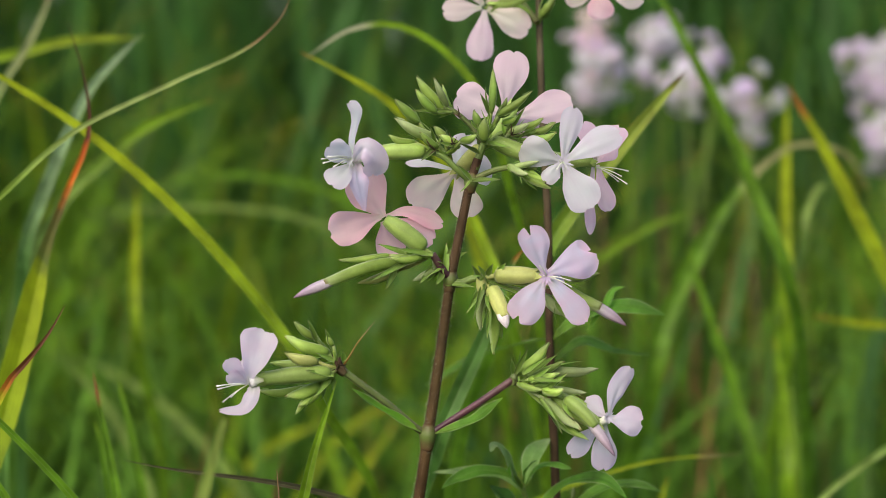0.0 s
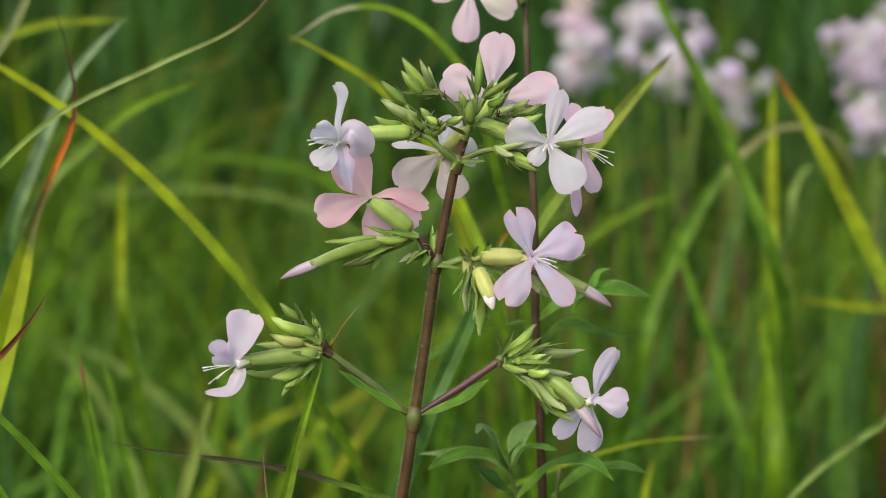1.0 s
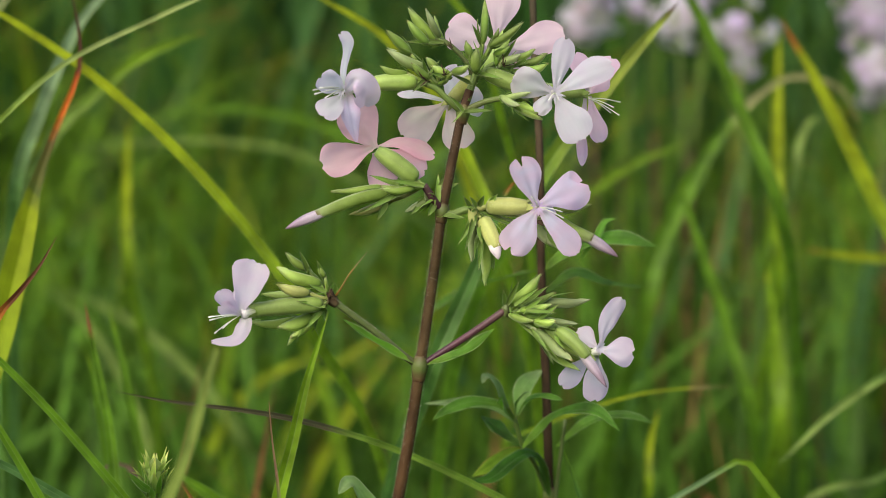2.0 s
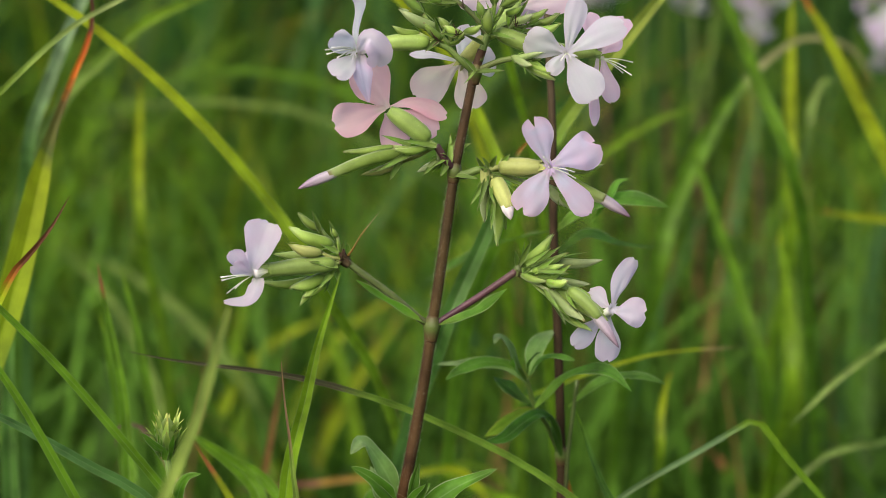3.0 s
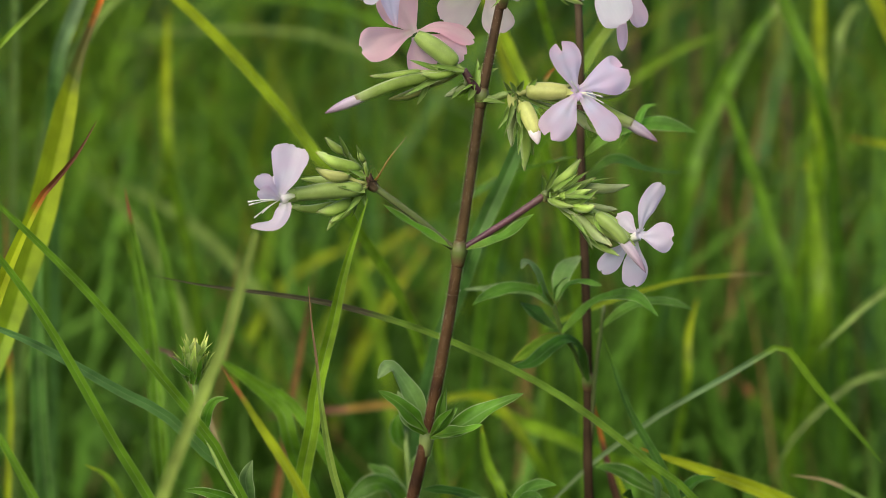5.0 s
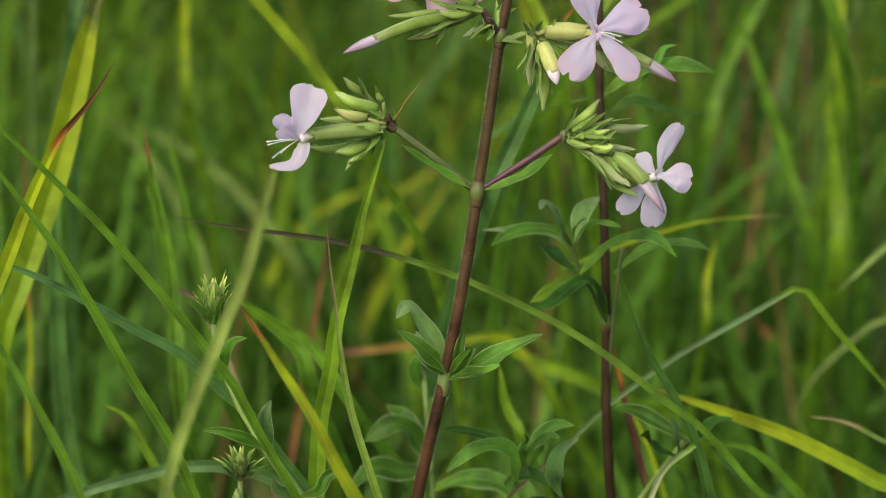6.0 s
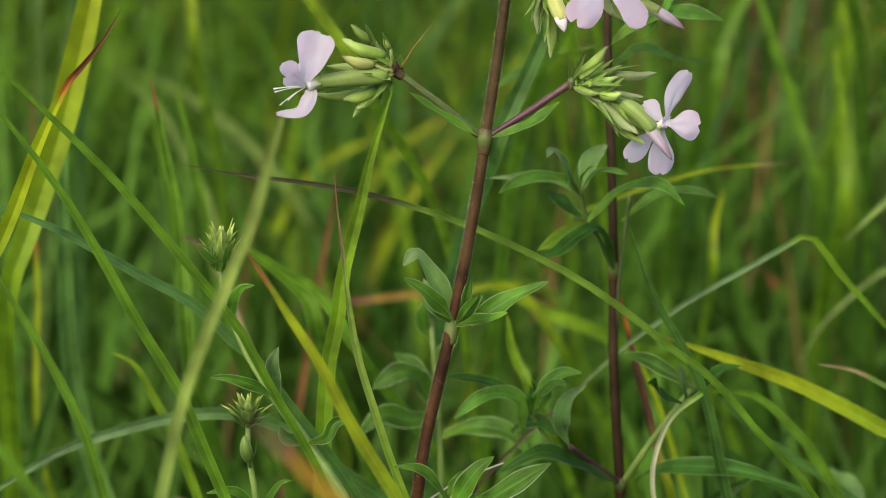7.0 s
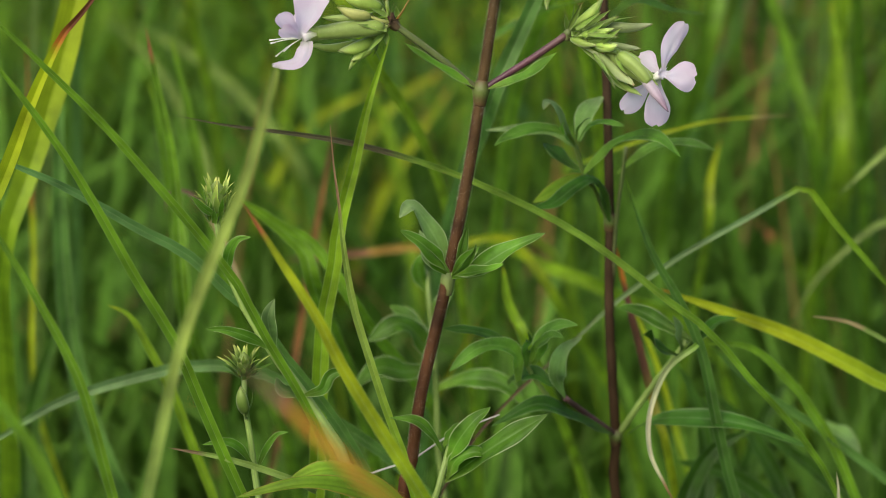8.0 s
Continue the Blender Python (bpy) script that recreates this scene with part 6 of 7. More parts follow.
for a, b in (((0.0220, 0.7600, 0.5422), (0.0256, 0.7570, 0.5500)), ((0.0213, 0.7600, 0.5422), (0.0207, 0.7570, 0.5470)), ((0.0241, 0.7580, 0.5424), (0.0313, 0.7540, 0.5479)), ((0.0267, 0.7590, 0.5426), (0.0343, 0.7560, 0.5484)), ((0.0275, 0.7560, 0.5409), (0.0366, 0.7510, 0.5407)), ((0.0309, 0.7560, 0.5378), (0.0375, 0.7520, 0.5434)), ((0.0292, 0.7570, 0.5351), (0.0342, 0.7530, 0.5287)), ((0.0310, 0.7570, 0.5334), (0.0360, 0.7540, 0.5247)), ((0.0267, 0.7580, 0.5400), (0.0325, 0.7530, 0.5450))):
    bract(main, a, b, 0.00188)

spray(main, (0.0027, 0.7610, 0.6217), 7, 0.00650, (-0.6, -0.3, 0.3), 1)
spray(main, (-0.0024, 0.7550, 0.6108), 8, 0.00615, (-0.4, -0.5, 0.4), 2)
spray(main, (0.0132, 0.7540, 0.6154), 8, 0.00615, (0.1, -0.5, 0.6), 3)
spray(main, (0.0241, 0.7600, 0.6149), 9, 0.00615, (0.7, -0.3, 0.2), 4)
spray(main, (0.0240, 0.7570, 0.6044), 8, 0.00581, (0.7, -0.3, -0.2), 5)
spray(main, (0.0085, 0.7570, 0.6013), 4, 0.00513, (0.0, -0.6, 0.1), 6)
spray(main, (0.0002, 0.7580, 0.5753), 8, 0.00581, (-0.2, -0.3, -0.2), 7)
spray(main, (-0.0109, 0.7570, 0.5771), 6, 0.00581, (-0.5, -0.4, -0.1), 8)
spray(main, (0.0126, 0.7570, 0.5716), 8, 0.00581, (0.0, -0.4, -0.1), 9)
spray(main, (0.0134, 0.7600, 0.5632), 6, 0.00684, (0.0, -0.2, -0.9), 10)
spray(main, (0.0337, 0.7620, 0.5630), 5, 0.00684, (0.6, -0.2, -0.5), 11)
spray(main, (-0.0320, 0.7530, 0.5467), 7, 0.00479, (-0.2, -0.4, 0.6), 12)
spray(main, (-0.0373, 0.7550, 0.5379), 6, 0.00615, (-0.4, -0.2, -0.5), 13)
spray(main, (0.0230, 0.7610, 0.5416), 9, 0.00684, (0.7, -0.4, 0.4), 14)
spray(main, (0.0293, 0.7580, 0.5376), 9, 0.00718, (0.8, -0.4, -0.1), 15)
spray(main, (0.0027, 0.7580, 0.5693), 4, 0.00444, (0.3, -0.5, 0.2), 16)

# withered remains at the joints
for hub, count, long, lean, sd in (((-0.0313, 0.7530, 0.5453), 9, 0.00376, (-0.1, -0.4, 0.2), 61), ((-0.0024, 0.7530, 0.6102), 7, 0.00376, (-0.3, -0.5, 0.2), 62), ((0.0206, 0.7560, 0.6146), 7, 0.00342, (0.4, -0.4, 0.1), 63), ((0.0050, 0.7560, 0.6200), 5, 0.0032, (-0.2, -0.4, 0.3), 65), ((0.0030, 0.7540, 0.6120), 6, 0.0034, (0.2, -0.5, 0.2), 66), ((0.0225, 0.7590, 0.5399), 4, 0.00273, (0.3, -0.5, -0.3), 64)):
    spray(main, hub, count, long, lean, sd, M_DEAD)

# leaves lower down on the stem
leaf(main, [(-0.0133, 0.7580, 0.4663), (-0.0046, 0.7540, 0.4702), (0.0048, 0.7520, 0.4763), (0.0151, 0.7520, 0.4810)], 0.00615, face=(0.1, -0.8, 0.55), fold=0.4, twist=(-20, 25), seed=5)
leaf(main, [(-0.0133, 0.7580, 0.4666), (-0.0080, 0.7520, 0.4687), (-0.0020, 0.7480, 0.4705), (0.0026, 0.7460, 0.4725)], 0.00410, face=(0, -0.6, 0.7), fold=0.4, seed=6)
leaf(main, [(-0.0129, 0.7570, 0.4672), (-0.0101, 0.7540, 0.4715), (-0.0050, 0.7530, 0.4764)], 0.00376, face=(0.2, -1, 0.2), fold=0.4, seed=7)
leaf(main, [(-0.0123, 0.7580, 0.4680), (-0.0107, 0.7570, 0.4735), (-0.0085, 0.7570, 0.4820)], 0.00308, face=(0.3, -1, 0), fold=0.4, seed=8)
leaf(main, [(-0.0142, 0.7570, 0.4679), (-0.0184, 0.7520, 0.4735), (-0.0226, 0.7500, 0.4783), (-0.0289, 0.7490, 0.4822)], 0.00513, face=(-0.1, -0.7, 0.6), fold=0.3, seed=9)
leaf(main, [(-0.0142, 0.7610, 0.4678), (-0.0177, 0.7600, 0.4765), (-0.0217, 0.7590, 0.4833), (-0.0257, 0.7560, 0.4884), (-0.0291, 0.7500, 0.4859)], 0.00650, skin=M_LEAF_GREY, face=(0.1, -0.7, 0.7), fold=0.35, seed=10)
leaf(main, [(-0.0146, 0.7600, 0.4666), (-0.0189, 0.7580, 0.4712), (-0.0216, 0.7570, 0.4767), (-0.0233, 0.7570, 0.4809)], 0.00444, skin=M_LEAF_GREY, face=(-0.4, -0.8, 0.4), fold=0.4, seed=12)
leaf(main, [(-0.0133, 0.7560, 0.4670), (-0.0094, 0.7490, 0.4715), (-0.0066, 0.7460, 0.4759), (-0.0059, 0.7460, 0.4787)], 0.00239, face=(0.4, -0.8, 0.3), fold=0.5, seed=13)
leaf(main, [(-0.0150, 0.7570, 0.4675), (-0.0176, 0.7540, 0.4705), (-0.0209, 0.7510, 0.4763)], 0.00376, face=(-0.2, -1, 0.1), fold=0.4, seed=11)

# side shoot near the foot of the stem
shoot = thing("soapwort_shoot", (0.0, 0.79, 0.0), "young green soapwort shoot with broad veined leaves", "wildflower", "soapwort plants")
part("stem", stem_tube([(-0.02, 0.785, -0.02), (-0.015, 0.78, 0.25)] + [(-0.0221, 0.7560, 0.3821), (-0.0182, 0.7560, 0.3967), (-0.0157, 0.7560, 0.4058), (-0.0139, 0.7560, 0.4131)], [(0, 0.00171), (0.8, 0.00154), (1, 0.00103)]), M_STALK, shoot)
for pts, w, sd in (([(-0.0153, 0.7560, 0.4073), (-0.0117, 0.7500, 0.4154), (-0.0062, 0.7480, 0.4233), (-0.0014, 0.7500, 0.4269)], 0.00650, 21), ([(-0.0153, 0.7560, 0.4022), (-0.0065, 0.7500, 0.4100), (0.0025, 0.7460, 0.4176), (0.0159, 0.7460, 0.4257)], 0.00786, 22), ([(-0.0164, 0.7570, 0.4110), (-0.0193, 0.7520, 0.4177), (-0.0244, 0.7500, 0.4227), (-0.0322, 0.7490, 0.4238)], 0.00342, 23), ([(-0.0159, 0.7560, 0.4131), (-0.0132, 0.7540, 0.4181), (-0.0111, 0.7540, 0.4212)], 0.00308, 24), ([(-0.0146, 0.7550, 0.4032), (-0.0117, 0.7500, 0.4102), (-0.0062, 0.7480, 0.4134), (-0.0017, 0.7500, 0.4115)], 0.00581, 25), ([(-0.0229, 0.7540, 0.3881), (-0.0405, 0.7400, 0.4029), (-0.0573, 0.7340, 0.4072), (-0.0777, 0.7320, 0.4032)], 0.00581, 26), ([(-0.0224, 0.7560, 0.3885), (-0.0392, 0.7480, 0.4043), (-0.0530, 0.7460, 0.4083), (-0.0670, 0.7460, 0.4020)], 0.00581, 27)):
    leaf(shoot, pts, w, M_LEAF_YELLOW if sd > 25 else M_LEAF, face=(0, -0.7, 0.7), fold=0.3, seed=sd)

# a shoot half hidden behind the main stem, and a bleached stalk before it
hidden = thing("soapwort_shoot", (-0.005, 0.89, 0.0), "young soapwort shoot with curled leaves behind the main stem", "wildflower", "soapwort plants")
part("stem", stem_tube([(0.01, 0.89, -0.02), (0.01, 0.885, 0.2)] + [(-0.0175, 0.8800, 0.3570), (-0.0205, 0.8800, 0.3908), (-0.0225, 0.8800, 0.4199), (-0.0245, 0.8800, 0.4447)], [(0, 0.00171), (0.8, 0.00137), (1, 0.00085)]), M_STALK, hidden)
for pts, w, sd in (([(-0.0241, 0.8800, 0.4364), (-0.0271, 0.8780, 0.4430), (-0.0264, 0.8760, 0.4495), (-0.0234, 0.8750, 0.4517)], 0.00513, 81), ([(-0.0223, 0.8800, 0.4116), (-0.0284, 0.8750, 0.4231), (-0.0353, 0.8700, 0.4272), (-0.0452, 0.8680, 0.4214)], 0.00923, 82), ([(-0.0219, 0.8800, 0.4095), (-0.0313, 0.8700, 0.4098), (-0.0411, 0.8650, 0.4129), (-0.0499, 0.8600, 0.4059)], 0.00855, 83), ([(-0.0235, 0.8800, 0.4282), (-0.0184, 0.8780, 0.4348), (-0.0154, 0.8780, 0.4410)], 0.00513, 84), ([(-0.0215, 0.8800, 0.4012), (-0.0093, 0.8750, 0.4066), (0.0028, 0.8720, 0.4053), (0.0109, 0.8700, 0.3976)], 0.00786, 85), ([(-0.0235, 0.8800, 0.4199), (-0.0318, 0.8850, 0.4271), (-0.0381, 0.8900, 0.4302)], 0.00615, 86)):
    leaf(hidden, pts, w, face=(0.05, -0.7, 0.7), fold=0.3, seed=sd)
single("dry_stalk", lathe([(-0.03, 0.775, -0.01), (-0.032, 0.772, 0.3)] + [(-0.0424, 0.7740, 0.3896), (-0.0294, 0.7740, 0.4012), (-0.0175, 0.7740, 0.4098), (-0.0089, 0.7740, 0.4154), (0.0015, 0.7740, 0.4187)], [(0, 0.00051), (0.85, 0.00044), (1, 0.00026)], 30, 7), blade_skin(DRY, (0.62, 0.60, 0.52), (0.62, 0.60, 0.55), 0.7), "thin bleached dry stalk leaning beside the main stem", "dry stalk")

# ---------------------------------------------------------------- the second soapwort, a little behind
second = thing("soapwort_plant", (0.05, 0.87, 0.0), "soapwort plant with a dark stem and arching green leaves", "wildflower", "soapwort plants")
part("stem", stem_tube([(0.075, 0.86, -0.02), (0.07, 0.855, 0.2)] + [(0.0440, 0.8500, 0.3579), (0.0422, 0.8500, 0.3916), (0.0403, 0.8500, 0.4188), (0.0392, 0.8500, 0.4427), (0.0391, 0.8500, 0.4692), (0.0379, 0.8500, 0.5054)] + [(0.0362, 0.8500, 0.5449), (0.0356, 0.8500, 0.5833), (0.0346, 0.8500, 0.6024), (0.0332, 0.8500, 0.6310), (0.0322, 0.8500, 0.6596), (0.0316, 0.8500, 0.6709)], [(0, 0.00200), (0.6, 0.00178), (0.8, 0.00150), (1, 0.00110)]), M_STEM_DARK, second, "dark brown stem")
for at in ((0.0422, 0.8500, 0.3922), (0.0393, 0.8500, 0.4680)):
    part("stem_node", knot(at, 0.00239, 0.00171), M_NODE, second)
f = calyx(second, (0.0307, 0.8500, 0.6633), (0.0167, 0.8450, 0.6574), 0.00273, hub=(0.0318, 0.8500, 0.6652))
petal(f, (0.0140, 0.8440, 0.6559), (0.0119, 0.8420, 0.6389), 0.00889, P_BLUSH)
petal(f, (0.0148, 0.8440, 0.6564), (0.0288, 0.8440, 0.6491), 0.00957, P_CREAM)
petal(f, (0.0129, 0.8440, 0.6566), (0.0000, 0.8420, 0.6554), 0.00786, P_CREAM)
petal(f, (0.0134, 0.8440, 0.6574), (0.0068, 0.8420, 0.6686), 0.00855, P_CREAM)
petal(f, (0.0148, 0.8440, 0.6578), (0.0228, 0.8420, 0.6676), 0.00855, P_CREAM)
f = calyx(second, (0.0335, 0.8500, 0.6662), (0.0505, 0.8480, 0.6642), 0.00273, hub=(0.0318, 0.8500, 0.6652))
petal(f, (0.0527, 0.8470, 0.6632), (0.0527, 0.8450, 0.6529), 0.00889, P_PINK)
petal(f, (0.0533, 0.8470, 0.6636), (0.0674, 0.8450, 0.6593), 0.00855, P_CREAM)
petal(f, (0.0524, 0.8470, 0.6636), (0.0409, 0.8450, 0.6589), 0.00684, P_CREAM)
petal(f, (0.0533, 0.8470, 0.6651), (0.0579, 0.8450, 0.6800), 0.00855, P_CREAM)
petal(f, (0.0520, 0.8470, 0.6651), (0.0446, 0.8450, 0.6782), 0.00855, P_CREAM)
part("branch", stem_tube([(0.0317, 0.8480, 0.6519), (0.0287, 0.8480, 0.6557), (0.0249, 0.8480, 0.6614), (0.0220, 0.8480, 0.6651)], [(0, 0.00120), (1, 0.00103)]), M_BRANCH, second)
bud(second, (0.0327, 0.8480, 0.6538), (0.0381, 0.8460, 0.6613), 0.00205, hub=(0.0320, 0.8500, 0.6510))
bud(second, (0.0296, 0.8480, 0.6547), (0.0182, 0.8460, 0.6631), 0.00205, hub=(0.0320, 0.8500, 0.6510))
LEAF_FACE = (0.05, -0.65, 0.75)
leaf(second, [(0.0366, 0.8500, 0.5449), (0.0469, 0.8450, 0.5530), (0.0599, 0.8400, 0.5568), (0.0745, 0.8380, 0.5539)], 0.00684, M_LEAF_SOFT, LEAF_FACE, 0.3, seed=31)
leaf(second, [(0.0488, 0.8450, 0.5482), (0.0538, 0.8400, 0.5563), (0.0570, 0.8400, 0.5619), (0.0612, 0.8380, 0.5634)], 0.00273, M_LEAF_SOFT, LEAF_FACE, 0.3, seed=32)
leaf(second, [(0.0374, 0.8550, 0.5367), (0.0483, 0.8700, 0.5422), (0.0608, 0.8800, 0.5379), (0.0739, 0.8900, 0.5357)], 0.00444, M_LEAF_SOFT, LEAF_FACE, 0.3, seed=33)
leaf(second, [(0.0357, 0.8600, 0.5440), (0.0238, 0.9100, 0.5365), (0.0099, 0.9500, 0.5275), (-0.0097, 0.9800, 0.5134)], 0.00889, M_LEAF, LEAF_FACE, 0.3, seed=34)
leaf(second, [(0.0268, 0.8300, 0.4962), (0.0222, 0.8262, 0.5016), (0.0126, 0.8225, 0.5038), (0.0043, 0.8187, 0.5016), (-0.0005, 0.8150, 0.4989)], 0.0052, M_LEAF_SOFT, LEAF_FACE, 0.35, seed=35)
leaf(second, [(0.0264, 0.8350, 0.4958), (0.0191, 0.8400, 0.4995), (0.0077, 0.8450, 0.5003), (-0.0036, 0.8500, 0.4993)], 0.0040, M_LEAF_GREY, LEAF_FACE, 0.35, seed=36)
leaf(second, [(0.0251, 0.8300, 0.4979), (0.0223, 0.8262, 0.5046), (0.0200, 0.8225, 0.5096), (0.0169, 0.8187, 0.5127), (0.0154, 0.8150, 0.5109)], 0.0048, M_LEAF_GREY, LEAF_FACE, 0.35, seed=37)
leaf(second, [(0.0275, 0.8350, 0.4977), (0.0295, 0.8400, 0.5047), (0.0327, 0.8450, 0.5089), (0.0363, 0.8500, 0.5110)], 0.0062, M_LEAF_GREY, LEAF_FACE, 0.35, seed=38)
leaf(second, [(0.0265, 0.8280, 0.4987), (0.0275, 0.8237, 0.5037), (0.0292, 0.8193, 0.5067), (0.0309, 0.8150, 0.5080)], 0.0026, M_LEAF_SOFT, LEAF_FACE, 0.35, seed=39)
leaf(second, [(0.0268, 0.8300, 0.4965), (0.0301, 0.8233, 0.5033), (0.0352, 0.8167, 0.5065), (0.0417, 0.8100, 0.5061)], 0.0042, M_LEAF_SOFT, LEAF_FACE, 0.35, seed=40)
leaf(second, [(0.0295, 0.8350, 0.4868), (0.0386, 0.8287, 0.4971), (0.0463, 0.8225, 0.5012), (0.0537, 0.8163, 0.5012), (0.0600, 0.8100, 0.4961)], 0.0056, M_LEAF_SOFT, LEAF_FACE, 0.35, seed=41)
leaf(second, [(0.0416, 0.8500, 0.4846), (0.0504, 0.8475, 0.4926), (0.0590, 0.8450, 0.4959), (0.0669, 0.8425, 0.4962), (0.0738, 0.8400, 0.4939)], 0.0040, M_LEAF_SOFT, LEAF_FACE, 0.35, seed=42)
leaf(second, [(0.0276, 0.8350, 0.4882), (0.0228, 0.8400, 0.4907), (0.0193, 0.8450, 0.4934), (0.0161, 0.8500, 0.4950)], 0.0050, M_LEAF_SHADED, LEAF_FACE, 0.35, seed=55)
leaf(second, [(0.0389, 0.8450, 0.4686), (0.0358, 0.8390, 0.4799), (0.0314, 0.8330, 0.4848), (0.0259, 0.8270, 0.4831), (0.0189, 0.8210, 0.4787), (0.0117, 0.8150, 0.4782)], 0.0060, M_LEAF_SHADED, LEAF_FACE, 0.35, seed=56)
leaf(second, [(0.0335, 0.8400, 0.4842), (0.0258, 0.8367, 0.4843), (0.0191, 0.8333, 0.4807), (0.0124, 0.8300, 0.4776)], 0.0056, M_LEAF_YELLOW, LEAF_FACE, 0.35, seed=57)
leaf(second, [(0.0266, 0.8280, 0.4959), (0.0238, 0.8237, 0.4995), (0.0214, 0.8193, 0.5031), (0.0220, 0.8150, 0.5067)], 0.0030, M_LEAF, LEAF_FACE, 0.35, seed=58)
leaf(second, [(0.0050, 0.8100, 0.4340), (-0.0006, 0.8067, 0.4370), (-0.0080, 0.8033, 0.4394), (-0.0166, 0.8000, 0.4409)], 0.0045, M_LEAF_SHADED, LEAF_FACE, 0.35, seed=46)
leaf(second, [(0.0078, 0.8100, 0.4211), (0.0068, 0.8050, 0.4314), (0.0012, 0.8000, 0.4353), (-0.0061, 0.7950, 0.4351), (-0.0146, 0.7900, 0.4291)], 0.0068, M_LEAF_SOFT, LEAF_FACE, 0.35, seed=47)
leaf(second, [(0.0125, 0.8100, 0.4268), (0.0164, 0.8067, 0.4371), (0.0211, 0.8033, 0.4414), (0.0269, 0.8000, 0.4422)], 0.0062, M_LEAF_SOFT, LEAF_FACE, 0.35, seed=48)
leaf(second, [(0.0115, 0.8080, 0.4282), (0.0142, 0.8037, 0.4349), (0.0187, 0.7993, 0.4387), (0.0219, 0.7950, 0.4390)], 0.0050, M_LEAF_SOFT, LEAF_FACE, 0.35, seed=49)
leaf(second, [(0.0106, 0.8080, 0.4263), (0.0101, 0.8053, 0.4326), (0.0112, 0.8027, 0.4365), (0.0104, 0.8000, 0.4400)], 0.0034, M_LEAF_SHADED, LEAF_FACE, 0.35, seed=59)
leaf(second, [(0.0042, 0.8200, 0.4177), (0.0079, 0.8167, 0.4214), (0.0135, 0.8133, 0.4226), (0.0190, 0.8100, 0.4192)], 0.0058, M_LEAF_SHADED, LEAF_FACE, 0.35, seed=60)
leaf(second, [(0.0409, 0.8450, 0.3939), (0.0254, 0.8200, 0.4071), (0.0139, 0.8100, 0.4134), (-0.0011, 0.8050, 0.4069)], 0.00684, M_LEAF_SHADED, LEAF_FACE, 0.3, seed=43)
leaf(second, [(0.0458, 0.8450, 0.3939), (0.0561, 0.8250, 0.4047), (0.0822, 0.8200, 0.4045), (0.1064, 0.8150, 0.3972)], 0.00684, M_LEAF_SHADED, LEAF_FACE, 0.3, seed=44)
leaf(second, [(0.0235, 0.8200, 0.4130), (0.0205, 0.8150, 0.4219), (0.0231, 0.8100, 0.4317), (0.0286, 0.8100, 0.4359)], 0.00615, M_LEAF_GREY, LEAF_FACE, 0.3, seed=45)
leaf(second, [(0.0623, 0.8300, 0.4252), (0.0561, 0.8233, 0.4290), (0.0511, 0.8167, 0.4339), (0.0514, 0.8100, 0.4388)], 0.0054, M_LEAF_SHADED, LEAF_FACE, 0.35, seed=50)
leaf(second, [(0.0646, 0.8300, 0.4268), (0.0686, 0.8250, 0.4330), (0.0738, 0.8200, 0.4391), (0.0800, 0.8150, 0.4417)], 0.0050, M_LEAF_SHADED, LEAF_FACE, 0.35, seed=51)
leaf(second, [(0.0630, 0.8300, 0.4272), (0.0611, 0.8250, 0.4345), (0.0591, 0.8200, 0.4413)], 0.0052, M_LEAF_GREY, LEAF_FACE, 0.35, seed=52)
leaf(second, [(0.1254, 0.9300, 0.3778), (0.1301, 0.9250, 0.3747), (0.1338, 0.9200, 0.3727), (0.1375, 0.9200, 0.3673)], 0.00650, M_LEAF_GREY, LEAF_FACE, 0.3, seed=53)
leaf(second, [(0.0665, 0.8300, 0.4303), (0.0524, 0.8350, 0.4380), (0.0450, 0.8400, 0.4398), (0.0414, 0.8450, 0.4388)], 0.00615, M_LEAF, LEAF_FACE, 0.3, seed=54)
for pts, skin, r in (([(0.0389, 0.8500, 0.4673), (0.0341, 0.8433, 0.4792), (0.0296, 0.8367, 0.4866), (0.0266, 0.8300, 0.4971)], M_STALK, 0.0009), ([(0.0418, 0.8500, 0.3926), (0.0317, 0.8350, 0.4034), (0.0235, 0.8200, 0.4130)], M_PURPLE, 0.00120), ([(0.0405, 0.8500, 0.4467), (0.0412, 0.8480, 0.4668), (0.0441, 0.8450, 0.4945)], M_BRANCH, 0.00077), ([(0.0431, 0.8500, 0.3926), (0.0531, 0.8400, 0.4112), (0.0646, 0.8300, 0.4303)], M_STALK, 0.00120), ([(0.0193, 0.8200, 0.4110), (0.0145, 0.8167, 0.4186), (0.0110, 0.8133, 0.4251), (0.0098, 0.8100, 0.4325)], M_STALK, 0.00085)):
    part("branch", stem_tube(pts, [(0, r), (1, r * 0.8)]), skin, second)


